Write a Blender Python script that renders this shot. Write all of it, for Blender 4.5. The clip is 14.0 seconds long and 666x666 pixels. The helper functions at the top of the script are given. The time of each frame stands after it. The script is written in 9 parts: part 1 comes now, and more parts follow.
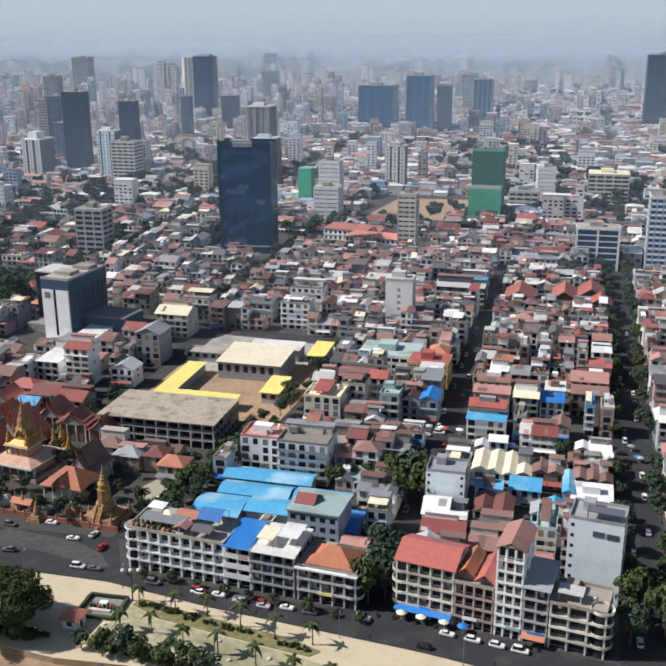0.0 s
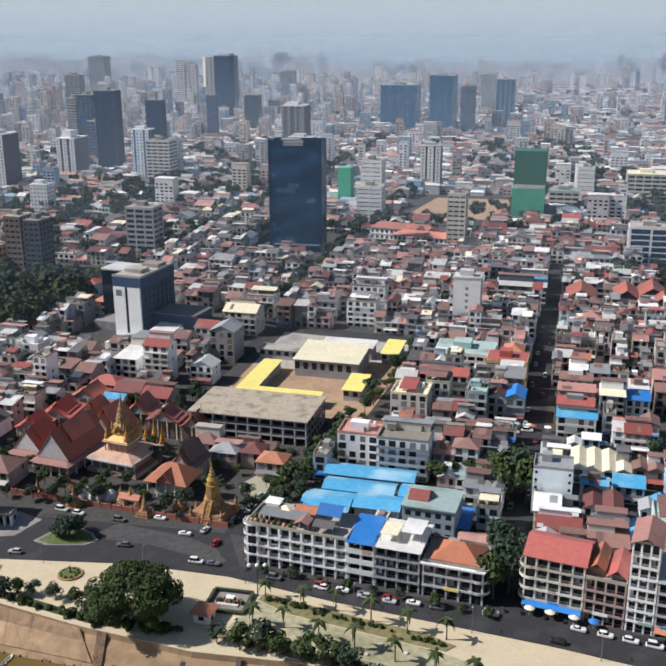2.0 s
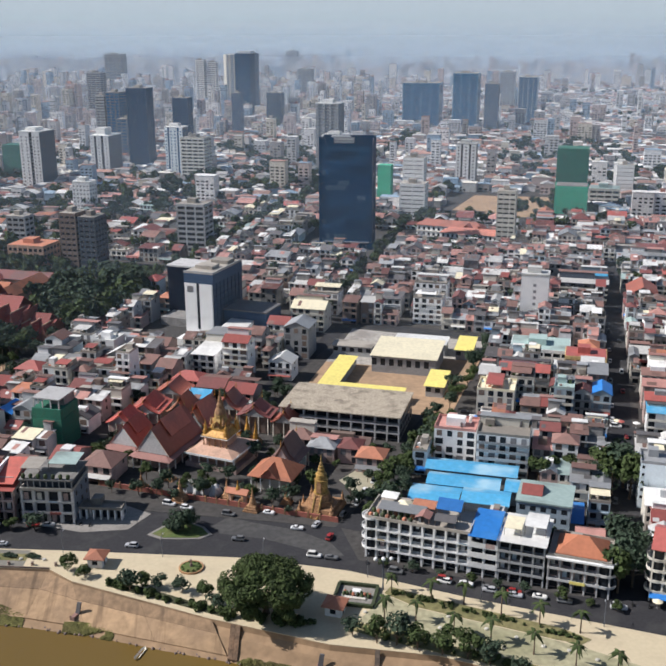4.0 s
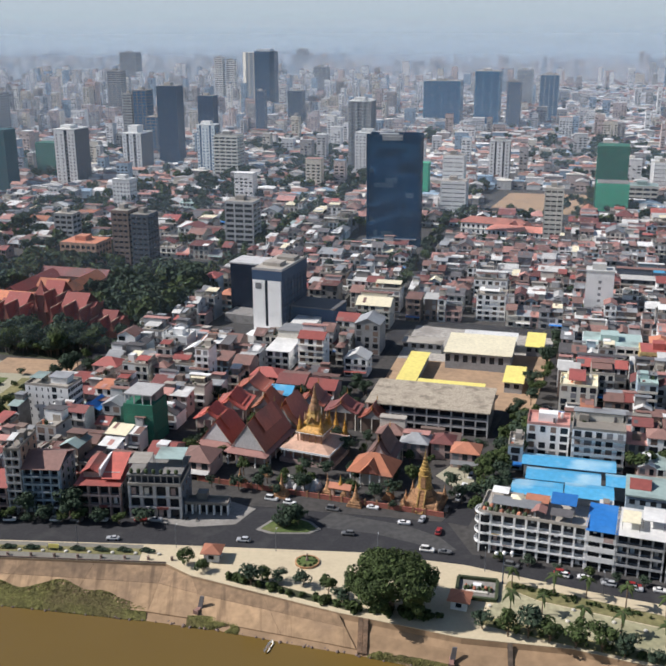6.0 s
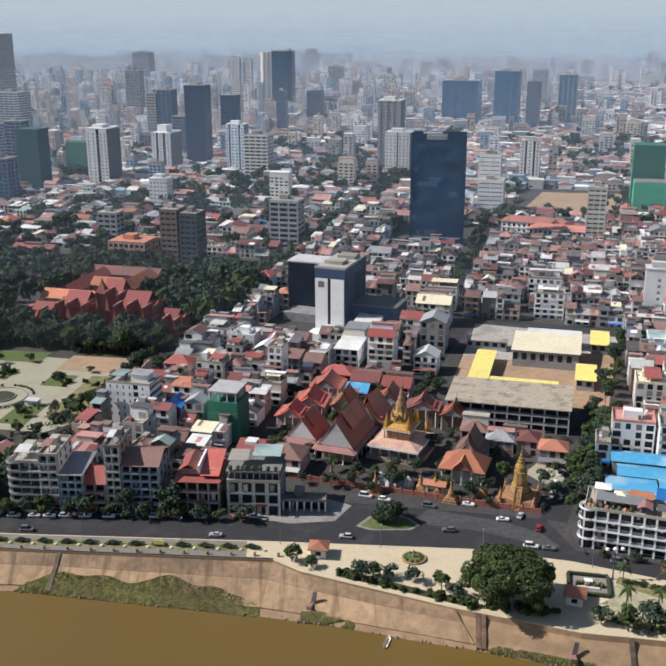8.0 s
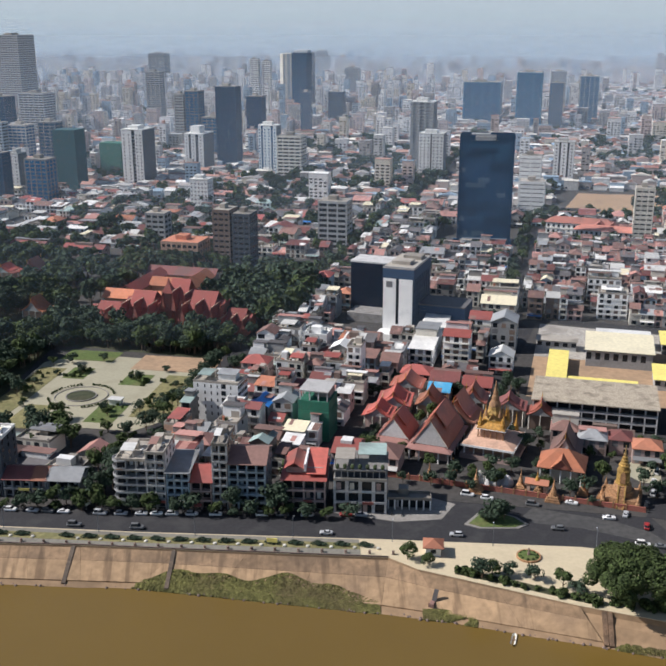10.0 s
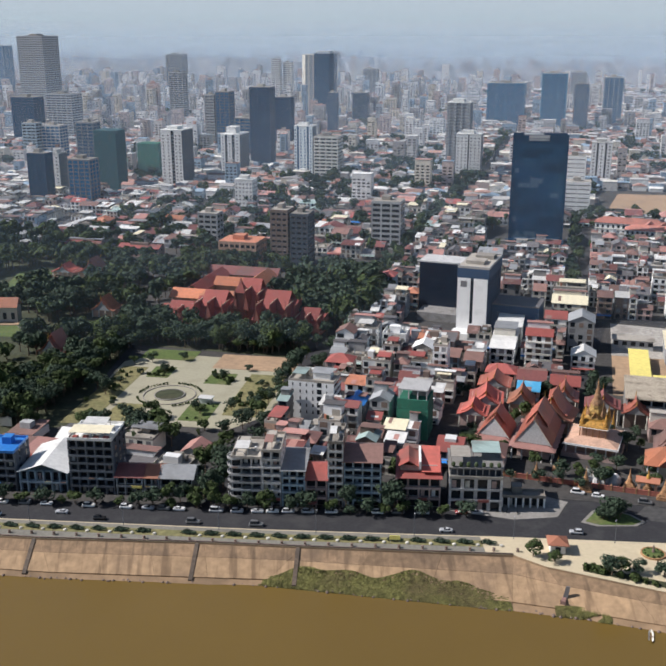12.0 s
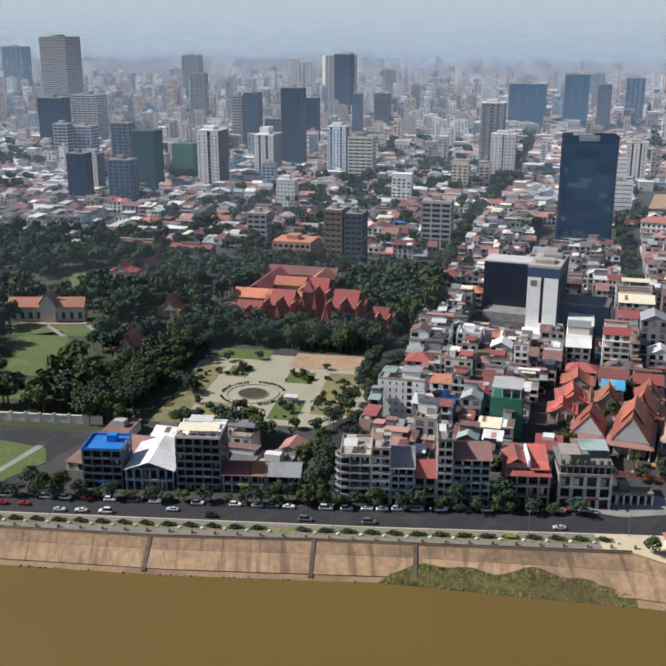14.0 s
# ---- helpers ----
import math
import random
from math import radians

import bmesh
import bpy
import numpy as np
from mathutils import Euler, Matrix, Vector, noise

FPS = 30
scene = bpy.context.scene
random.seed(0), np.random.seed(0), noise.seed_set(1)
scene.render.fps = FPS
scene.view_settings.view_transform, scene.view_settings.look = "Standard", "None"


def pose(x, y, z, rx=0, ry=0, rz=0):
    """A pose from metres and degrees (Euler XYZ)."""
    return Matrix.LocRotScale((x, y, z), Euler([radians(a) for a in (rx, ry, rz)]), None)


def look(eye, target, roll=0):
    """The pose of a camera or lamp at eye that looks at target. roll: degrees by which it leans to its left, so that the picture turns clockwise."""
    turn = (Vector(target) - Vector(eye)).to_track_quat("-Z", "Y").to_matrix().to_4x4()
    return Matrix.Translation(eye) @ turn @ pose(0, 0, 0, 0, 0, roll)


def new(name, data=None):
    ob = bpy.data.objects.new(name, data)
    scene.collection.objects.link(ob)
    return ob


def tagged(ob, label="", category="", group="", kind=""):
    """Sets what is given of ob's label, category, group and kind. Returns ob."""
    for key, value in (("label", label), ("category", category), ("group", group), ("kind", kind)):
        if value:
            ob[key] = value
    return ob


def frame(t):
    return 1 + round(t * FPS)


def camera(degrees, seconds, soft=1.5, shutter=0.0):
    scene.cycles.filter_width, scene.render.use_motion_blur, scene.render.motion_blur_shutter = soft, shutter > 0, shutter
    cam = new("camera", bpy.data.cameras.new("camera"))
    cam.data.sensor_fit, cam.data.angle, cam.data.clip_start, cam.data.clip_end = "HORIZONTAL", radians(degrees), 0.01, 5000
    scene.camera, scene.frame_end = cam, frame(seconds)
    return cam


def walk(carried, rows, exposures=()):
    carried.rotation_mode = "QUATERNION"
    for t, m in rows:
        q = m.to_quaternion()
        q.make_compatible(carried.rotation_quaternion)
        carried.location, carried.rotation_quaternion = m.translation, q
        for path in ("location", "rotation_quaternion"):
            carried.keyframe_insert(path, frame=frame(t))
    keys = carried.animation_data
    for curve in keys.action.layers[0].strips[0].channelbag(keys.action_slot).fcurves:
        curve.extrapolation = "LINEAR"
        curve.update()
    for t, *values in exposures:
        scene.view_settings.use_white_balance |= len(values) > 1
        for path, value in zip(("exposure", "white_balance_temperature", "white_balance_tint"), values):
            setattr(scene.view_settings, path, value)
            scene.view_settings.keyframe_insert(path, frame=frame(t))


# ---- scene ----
cam = camera(38.3, 14.0, soft=2.1)
PATH = [
    (0, (0.00, 0.00, 150.03), (3.94, 95.31, 120.04), -0.33),
    (0.5, (-8.30, -0.01, 149.93), (-4.36, 95.32, 119.97), -0.29),
    (1, (-17.47, -0.02, 149.82), (-13.55, 95.31, 119.87), -0.25),
    (1.5, (-25.59, -0.03, 149.72), (-21.68, 95.30, 119.77), -0.21),
    (2, (-34.61, -0.04, 149.62), (-30.72, 95.28, 119.64), -0.17),
    (2.5, (-42.59, -0.05, 149.52), (-38.73, 95.26, 119.51), -0.14),
    (3, (-51.76, -0.06, 149.41), (-47.92, 95.24, 119.35), -0.12),
    (5.5, (-94.37, -0.11, 148.90), (-90.59, 95.13, 118.63), -0.13),
    (6, (-102.87, -0.12, 148.80), (-99.10, 95.10, 118.49), -0.14),
    (6.5, (-110.53, -0.13, 148.71), (-106.76, 95.08, 118.37), -0.16),
    (7, (-118.62, -0.13, 148.61), (-114.83, 95.07, 118.25), -0.16),
    (7.5, (-125.90, -0.14, 148.53), (-122.09, 95.06, 118.18), -0.15),
    (8, (-134.23, -0.15, 148.43), (-130.41, 95.06, 118.11), -0.14),
    (10.5, (-177.20, -0.20, 147.92), (-173.43, 95.09, 117.81), -0.07),
    (11, (-186.47, -0.21, 147.81), (-182.73, 95.09, 117.74), -0.06),
    (11.5, (-195.00, -0.22, 147.70), (-191.30, 95.09, 117.66), -0.06),
    (12, (-204.77, -0.23, 147.59), (-201.11, 95.08, 117.56), -0.06),
    (12.5, (-213.50, -0.24, 147.48), (-209.85, 95.08, 117.48), -0.07),
    (13, (-223.86, -0.25, 147.36), (-220.22, 95.07, 117.37), -0.07),
    (13.5, (-231.86, -0.26, 147.26), (-228.21, 95.07, 117.30), -0.07),
    (14, (-240.00, -0.27, 147.17), (-236.36, 95.07, 117.24), -0.07),
]
walk(cam, [(t, look(eye, target, roll)) for t, eye, target, roll in PATH])

# ---- light ----
SUN_TO = Vector((-0.96, 0.075, 0.86)).normalized()
world = bpy.data.worlds.new("hazy_sky")
scene.world = world
world.use_nodes = True
wn, wl = world.node_tree.nodes, world.node_tree.links
sky = wn.new("ShaderNodeTexSky")
sky.sky_type = "NISHITA"
sky.sun_disc = False
sky.sun_elevation = math.asin(SUN_TO.z)
sky.sun_rotation = math.atan2(SUN_TO.x, SUN_TO.y)
sky.air_density, sky.dust_density, sky.ozone_density = 1.0, 0.8, 2.0
wl.new(sky.outputs["Color"], wn["Background"].inputs["Color"])
wn["Background"].inputs["Strength"].default_value = 0.077
sun = new("sun", bpy.data.lights.new("sun", "SUN"))
sun.data.energy, sun.data.angle, sun.data.color = 5.3, radians(0.6), (1.0, 0.95, 0.918)
sun.matrix_world = look((0, 0, 500), Vector((0, 0, 500)) - SUN_TO * 100)
scene.view_settings.exposure = 0.0

# ---- materials ----
def node_mat(name):
    m = bpy.data.materials.new(name)
    m.use_nodes = True
    n, l = m.node_tree.nodes, m.node_tree.links
    return m, n, l, n["Principled BSDF"]


def surface(name, color, rough=0.8, metal=0.0, grain=2.0, stain=0.15, vary=0.25, dirt=(0.09, 0.08, 0.07), dirt_amount=0.35, bump=0.0, wave=0.0, island=False, axis="X"):
    """A weathered surface: grain, larger stains, and a value shift from piece to piece; wave: corrugation pitch in metres."""
    m, n, l, b = node_mat(name)
    co = n.new("ShaderNodeTexCoord")
    where = co.outputs["Object"]
    fine = n.new("ShaderNodeTexNoise")
    fine.inputs["Scale"].default_value = grain
    fine.inputs["Detail"].default_value = 6
    broad = n.new("ShaderNodeTexNoise")
    broad.inputs["Scale"].default_value = grain * 0.13
    broad.inputs["Detail"].default_value = 4
    l.new(where, fine.inputs["Vector"])
    l.new(where, broad.inputs["Vector"])
    rnd = n.new("ShaderNodeNewGeometry" if island else "ShaderNodeObjectInfo")
    chance = rnd.outputs["Random Per Island" if island else "Random"]
    val = n.new("ShaderNodeMapRange")
    val.inputs["To Min"].default_value, val.inputs["To Max"].default_value = 1 - vary, 1 + vary
    l.new(chance, val.inputs["Value"])
    speck = n.new("ShaderNodeMapRange")
    speck.inputs["From Min"].default_value, speck.inputs["From Max"].default_value = 0.3, 0.7
    speck.inputs["To Min"].default_value, speck.inputs["To Max"].default_value = 1 - stain, 1 + stain
    l.new(fine.outputs["Fac"], speck.inputs["Value"])
    both = n.new("ShaderNodeMath")
    both.operation = "MULTIPLY"
    l.new(val.outputs["Result"], both.inputs[0])
    l.new(speck.outputs["Result"], both.inputs[1])
    tint = n.new("ShaderNodeHueSaturation")
    tint.inputs["Color"].default_value = (*color, 1)
    l.new(both.outputs[0], tint.inputs["Value"])
    spots = n.new("ShaderNodeMapRange")
    spots.inputs["From Min"].default_value, spots.inputs["From Max"].default_value = 0.5, 0.72
    spots.inputs["To Max"].default_value = dirt_amount
    l.new(broad.outputs["Fac"], spots.inputs["Value"])
    mix = n.new("ShaderNodeMix")
    mix.data_type = "RGBA"
    mix.inputs["B"].default_value = (*dirt, 1)
    l.new(spots.outputs["Result"], mix.inputs["Factor"])
    l.new(tint.outputs["Color"], mix.inputs["A"])
    l.new(mix.outputs["Result"], b.inputs["Base Color"])
    b.inputs["Roughness"].default_value, b.inputs["Metallic"].default_value = rough, metal
    if bump or wave:
        bp = n.new("ShaderNodeBump")
        bp.inputs["Strength"].default_value, bp.inputs["Distance"].default_value = 0.5, bump or 0.02
        if wave:
            wv = n.new("ShaderNodeTexWave")
            wv.bands_direction = axis
            wv.inputs["Scale"].default_value = 0.314 / wave
            l.new(where, wv.inputs["Vector"])
            l.new(wv.outputs["Fac"], bp.inputs["Height"])
        else:
            l.new(fine.outputs["Fac"], bp.inputs["Height"])
        l.new(bp.outputs["Normal"], b.inputs["Normal"])
    return m


def palette_surface(name, colors, rough=0.85, vary=0.2, grain=0.6, stain=0.2):
    """Joined far-off pieces: each island takes one of the colours."""
    m, n, l, b = node_mat(name)
    geo = n.new("ShaderNodeNewGeometry")
    ramp = n.new("ShaderNodeValToRGB")
    ramp.color_ramp.interpolation = "CONSTANT"
    el = ramp.color_ramp.elements
    for i, c in enumerate(colors):
        e = el[i] if i < 2 else el.new(i / len(colors))
        e.position, e.color = i / len(colors), (*c, 1)
    l.new(geo.outputs["Random Per Island"], ramp.inputs["Fac"])
    co = n.new("ShaderNodeTexCoord")
    no = n.new("ShaderNodeTexNoise")
    no.inputs["Scale"].default_value, no.inputs["Detail"].default_value = grain, 5
    l.new(co.outputs["Object"], no.inputs["Vector"])
    mr = n.new("ShaderNodeMapRange")
    mr.inputs["From Min"].default_value, mr.inputs["From Max"].default_value = 0.3, 0.7
    mr.inputs["To Min"].default_value, mr.inputs["To Max"].default_value = 1 - stain, 1 + stain
    l.new(no.outputs["Fac"], mr.inputs["Value"])
    hs = n.new("ShaderNodeHueSaturation")
    l.new(ramp.outputs["Color"], hs.inputs["Color"])
    l.new(mr.outputs["Result"], hs.inputs["Value"])
    l.new(hs.outputs["Color"], b.inputs["Base Color"])
    b.inputs["Roughness"].default_value = rough
    return m


def glass_dark(name, color, rough=0.12):
    m, n, l, b = node_mat(name)
    co, no = n.new("ShaderNodeTexCoord"), n.new("ShaderNodeTexNoise")
    no.inputs["Scale"].default_value, no.inputs["Detail"].default_value = 0.15, 3
    l.new(co.outputs["Object"], no.inputs["Vector"])
    mr = n.new("ShaderNodeMapRange")
    mr.inputs["To Min"].default_value, mr.inputs["To Max"].default_value = 0.6, 1.4
    l.new(no.outputs["Fac"], mr.inputs["Value"])
    hs = n.new("ShaderNodeHueSaturation")
    hs.inputs["Color"].default_value = (*color, 1)
    l.new(mr.outputs["Result"], hs.inputs["Value"])
    l.new(hs.outputs["Color"], b.inputs["Base Color"])
    b.inputs["Roughness"].default_value = rough
    b.inputs["Specular IOR Level"].default_value = 0.2
    return m


WALL_COLOURS = {
    "white": (0.80, 0.80, 0.79), "pale": (0.54, 0.535, 0.53), "cream": (0.60, 0.57, 0.50), "grey": (0.36, 0.365, 0.37), "pink": (0.46, 0.34, 0.31), "blue": (0.34, 0.43, 0.50),
    "brown": (0.20, 0.145, 0.12), "yellow": (0.60, 0.44, 0.20), "concrete": (0.27, 0.26, 0.25), "peach": (0.52, 0.33, 0.24), "dark": (0.06, 0.075, 0.10), "steel": (0.14, 0.155, 0.18), "navy": (0.022, 0.055, 0.115), "teal": (0.06, 0.21, 0.33), "paleblue": (0.78, 0.86, 0.90), "brick": (0.34, 0.115, 0.085),
}
ROOF_COLOURS = {
    "red": (0.36, 0.10, 0.085), "rust": (0.23, 0.13, 0.11), "pinkish": (0.43, 0.22, 0.19), "grey": (0.30, 0.31, 0.32), "white": (0.69, 0.685, 0.66),
    "blue": (0.03, 0.20, 0.58), "skyblue": (0.085, 0.37, 0.62), "orange": (0.46, 0.185, 0.11), "brightorange": (0.52, 0.19, 0.10), "concrete": (0.34, 0.31, 0.27), "yellow": (0.87, 0.74, 0.22),
    "creamroof": (0.80, 0.73, 0.53), "green": (0.32, 0.42, 0.40), "watred": (0.40, 0.125, 0.085), "brightred": (0.47, 0.115, 0.09), "maroon": (0.19, 0.065, 0.06), "slate": (0.12, 0.115, 0.12), "leafy": (0.05, 0.075, 0.03), "coral": (0.50, 0.20, 0.155), "museumred": (0.27, 0.062, 0.052),
}
ROUGH = {"red": 0.55, "blue": 0.45, "skyblue": 0.45, "white": 0.5, "grey": 0.5, "watred": 0.5}
CLEAN = {"yellow": 0.08, "creamroof": 0.1, "skyblue": 0.8, "blue": 0.5, "white": 0.3}


def wall_mat(key, island=False):
    return surface(f"wall_{key}" + ("_joined" if island else ""), WALL_COLOURS[key], vary=0.10 if key in ("white", "paleblue") else 0.22, stain=0.06 if key in ("white", "paleblue", "cream") else 0.14, dirt_amount={"concrete": 0.6, "white": 0.16, "cream": 0.25, "paleblue": 0.12, "steel": 0.1, "navy": 0.1, "teal": 0.1, "grey": 0.25}.get(key, 0.4), island=island, grain=1.6)


def roof_mat(key, island=False):
    flat = key == "concrete"
    return surface(f"roof_{key}" + ("_joined" if island else ""), ROOF_COLOURS[key], rough=ROUGH.get(key, 0.75), vary=0.06 if key in ("yellow", "creamroof", "skyblue") else 0.3, wave=0.0 if flat else 0.5, dirt_amount=CLEAN.get(key, 0.55), dirt={"skyblue": (0.42, 0.62, 0.72), "blue": (0.10, 0.28, 0.55), "watred": (0.22, 0.10, 0.08), "museumred": (0.17, 0.07, 0.06)}.get(key, (0.09, 0.08, 0.07)), island=island, grain=0.7, stain=0.10)
# skyblue: its pale dirt colour paints whitish reflections into the sheets.


WALLS = {k: wall_mat(k) for k in WALL_COLOURS}
ROOFS = {k: roof_mat(k) for k in ROOF_COLOURS}
DARK = glass_dark("dark_window_glass", (0.025, 0.03, 0.037))
SHUT = surface("shutter_grey", (0.20, 0.20, 0.21), vary=0.3)
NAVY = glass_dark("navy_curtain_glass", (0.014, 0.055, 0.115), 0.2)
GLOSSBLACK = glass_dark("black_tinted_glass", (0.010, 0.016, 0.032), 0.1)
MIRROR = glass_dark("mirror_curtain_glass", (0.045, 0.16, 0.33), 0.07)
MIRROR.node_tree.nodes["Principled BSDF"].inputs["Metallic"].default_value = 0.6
# Paler glass for the panes that carry painted sky reflections.
REFLECTPANE = glass_dark("painted_reflection_glass", (0.17, 0.31, 0.47), 0.07)
REFLECTPANE.node_tree.nodes["Principled BSDF"].inputs["Metallic"].default_value = 0.6
BLUEGLASS = glass_dark("blue_curtain_glass", (0.02, 0.11, 0.24), 0.15)
STEEL = surface("galvanised_steel", (0.45, 0.46, 0.47), rough=0.4, metal=0.7)
OLDGOLD = surface("weathered_gilding", (0.36, 0.225, 0.065), rough=0.55, metal=0.1, vary=0.12, grain=1.6, stain=0.4, dirt=(0.12, 0.075, 0.035), dirt_amount=0.8, bump=0.15)
# The brown dirt colour also paints in shadows of the gilded relief.
GOLD = surface("gilded_render", (0.50, 0.265, 0.055), rough=0.5, metal=0.2, vary=0.12, grain=1.6, stain=0.35, dirt=(0.16, 0.08, 0.03), dirt_amount=0.7, bump=0.15)
OCHRE = surface("ochre_stone", (0.36, 0.20, 0.10), rough=0.8, vary=0.25, grain=1.5, stain=0.4, dirt=(0.14, 0.08, 0.05), dirt_amount=0.7, bump=0.15)
NET = surface("green_scaffold_net", (0.025, 0.15, 0.10), rough=0.9, vary=0.1)
NETTEAL = surface("teal_scaffold_net", (0.03, 0.10, 0.12), rough=0.9, vary=0.1)
NETPALE = surface("pale_green_net", (0.07, 0.46, 0.28), rough=0.9, vary=0.1)
ASPHALT = surface("asphalt", (0.027, 0.027, 0.031), rough=0.9, vary=0.0, grain=1.0, stain=0.2, dirt=(0.07, 0.069, 0.067), dirt_amount=0.5)
PAVING = surface("pavement_concrete", (0.27, 0.255, 0.235), rough=0.9, vary=0.1, grain=1.0)
TANPAVE = surface("tan_paving", (0.56, 0.475, 0.325), rough=0.9, vary=0.05, grain=0.8, stain=0.05, dirt=(0.36, 0.29, 0.2), dirt_amount=0.25)
GARDENPAVE = surface("garden_paving", (0.37, 0.345, 0.25), rough=0.9, vary=0.05, grain=0.8, stain=0.08, dirt=(0.25, 0.23, 0.16), dirt_amount=0.4)
PALMPAVE = surface("mottled_palm_paving", (0.36, 0.335, 0.215), rough=0.9, vary=0.05, grain=0.5, stain=0.25, dirt=(0.16, 0.17, 0.075), dirt_amount=0.6)
# Near black: shade of house gaps and temple trees goes into the colour.
SHADE_EARTH = surface("shade_dark_city_earth", (0.055, 0.052, 0.05), rough=0.95, vary=0.0, grain=0.5, stain=0.3)
SAND = surface("bare_sand_ground", (0.40, 0.27, 0.17), rough=0.95, vary=0.0, grain=0.4)
GRASS = surface("lawn", (0.09, 0.13, 0.034), rough=0.95, vary=0.0, grain=0.8, stain=0.3, dirt=(0.2, 0.16, 0.08), dirt_amount=0.5)
MUD = surface("river_mud", (0.31, 0.205, 0.12), rough=0.9, vary=0.0, grain=0.35, stain=0.2, dirt=(0.13, 0.09, 0.055), dirt_amount=0.6, bump=0.2)
DRYGRASS = surface("dry_lawn", (0.21, 0.19, 0.085), rough=0.95, vary=0.1, grain=0.6, stain=0.3, dirt=(0.10, 0.115, 0.04), dirt_amount=0.7)
WORN = surface("worn_pale_asphalt", (0.065, 0.064, 0.063), rough=0.9, vary=0.0, grain=0.5, stain=0.3, dirt=(0.05, 0.05, 0.052), dirt_amount=0.9)
# Shade beneath the trees is put into this dark ground colour.
PARK_SHADE_SOIL = surface("park_ground_painted_shade", (0.045, 0.052, 0.024), rough=0.95, vary=0.0, grain=0.4, stain=0.35, dirt=(0.09, 0.075, 0.05), dirt_amount=0.5)
LEAF = surface("tree_leaves", (0.052, 0.078, 0.022), rough=0.95, vary=0.35, grain=1.5, stain=0.4, dirt=(0.02, 0.035, 0.012), dirt_amount=0.5, island=True)
LEAFDARK = surface("dark_tree_leaves", (0.041, 0.067, 0.040), rough=0.95, vary=0.35, grain=1.5, stain=0.4, dirt=(0.02, 0.036, 0.018), dirt_amount=0.5, island=True)
BARK = surface("bark", (0.14, 0.10, 0.07), rough=0.95)


def water_mat():
    m, n, l, b = node_mat("muddy_river_water")
    co, no = n.new("ShaderNodeTexCoord"), n.new("ShaderNodeTexNoise")
    no.inputs["Scale"].default_value, no.inputs["Detail"].default_value = 0.02, 5
    l.new(co.outputs["Object"], no.inputs["Vector"])
    mr = n.new("ShaderNodeMapRange")
    mr.inputs["To Min"].default_value, mr.inputs["To Max"].default_value = 0.85, 1.15
    l.new(no.outputs["Fac"], mr.inputs["Value"])
    hs = n.new("ShaderNodeHueSaturation")
    hs.inputs["Color"].default_value = (0.155, 0.099, 0.024, 1)
    l.new(mr.outputs["Result"], hs.inputs["Value"])
    l.new(hs.outputs["Color"], b.inputs["Base Color"])
    b.inputs["Roughness"].default_value = 0.25
    rip = n.new("ShaderNodeTexNoise")
    rip.inputs["Scale"].default_value, rip.inputs["Detail"].default_value = 0.5, 4
    l.new(co.outputs["Object"], rip.inputs["Vector"])
    bp = n.new("ShaderNodeBump")
    bp.inputs["Strength"].default_value, bp.inputs["Distance"].default_value = 0.3, 0.15
    l.new(rip.outputs["Fac"], bp.inputs["Height"])
    l.new(bp.outputs["Normal"], b.inputs["Normal"])
    return m


WATER = water_mat()

FARWALL = palette_surface("far_walls", [(0.80, 0.79, 0.77), (0.55, 0.54, 0.53), (0.66, 0.60, 0.50), (0.40, 0.36, 0.34), (0.82, 0.81, 0.80), (0.34, 0.32, 0.31), (0.55, 0.44, 0.40), (0.30, 0.40, 0.50), (0.72, 0.72, 0.72)])
FARROOF = palette_surface("far_roofs", [(0.33, 0.16, 0.13), (0.42, 0.41, 0.40), (0.70, 0.69, 0.67), (0.27, 0.17, 0.14), (0.46, 0.27, 0.22), (0.50, 0.49, 0.48), (0.80, 0.79, 0.77), (0.36, 0.34, 0.33), (0.42, 0.24, 0.20), (0.28, 0.38, 0.48), (0.74, 0.70, 0.62)])

# ---- building helpers ----
CG, SG = math.cos(radians(17)), math.sin(radians(17))
GRID = -17.0


def W(u, v, z=0.0):
    """From the street grid (u along the cross streets, v away from the river) to the world."""
    return Vector((CG * u + SG * v, -SG * u + CG * v, z))


def UV(x, y):
    return CG * x - SG * y, SG * x + CG * y


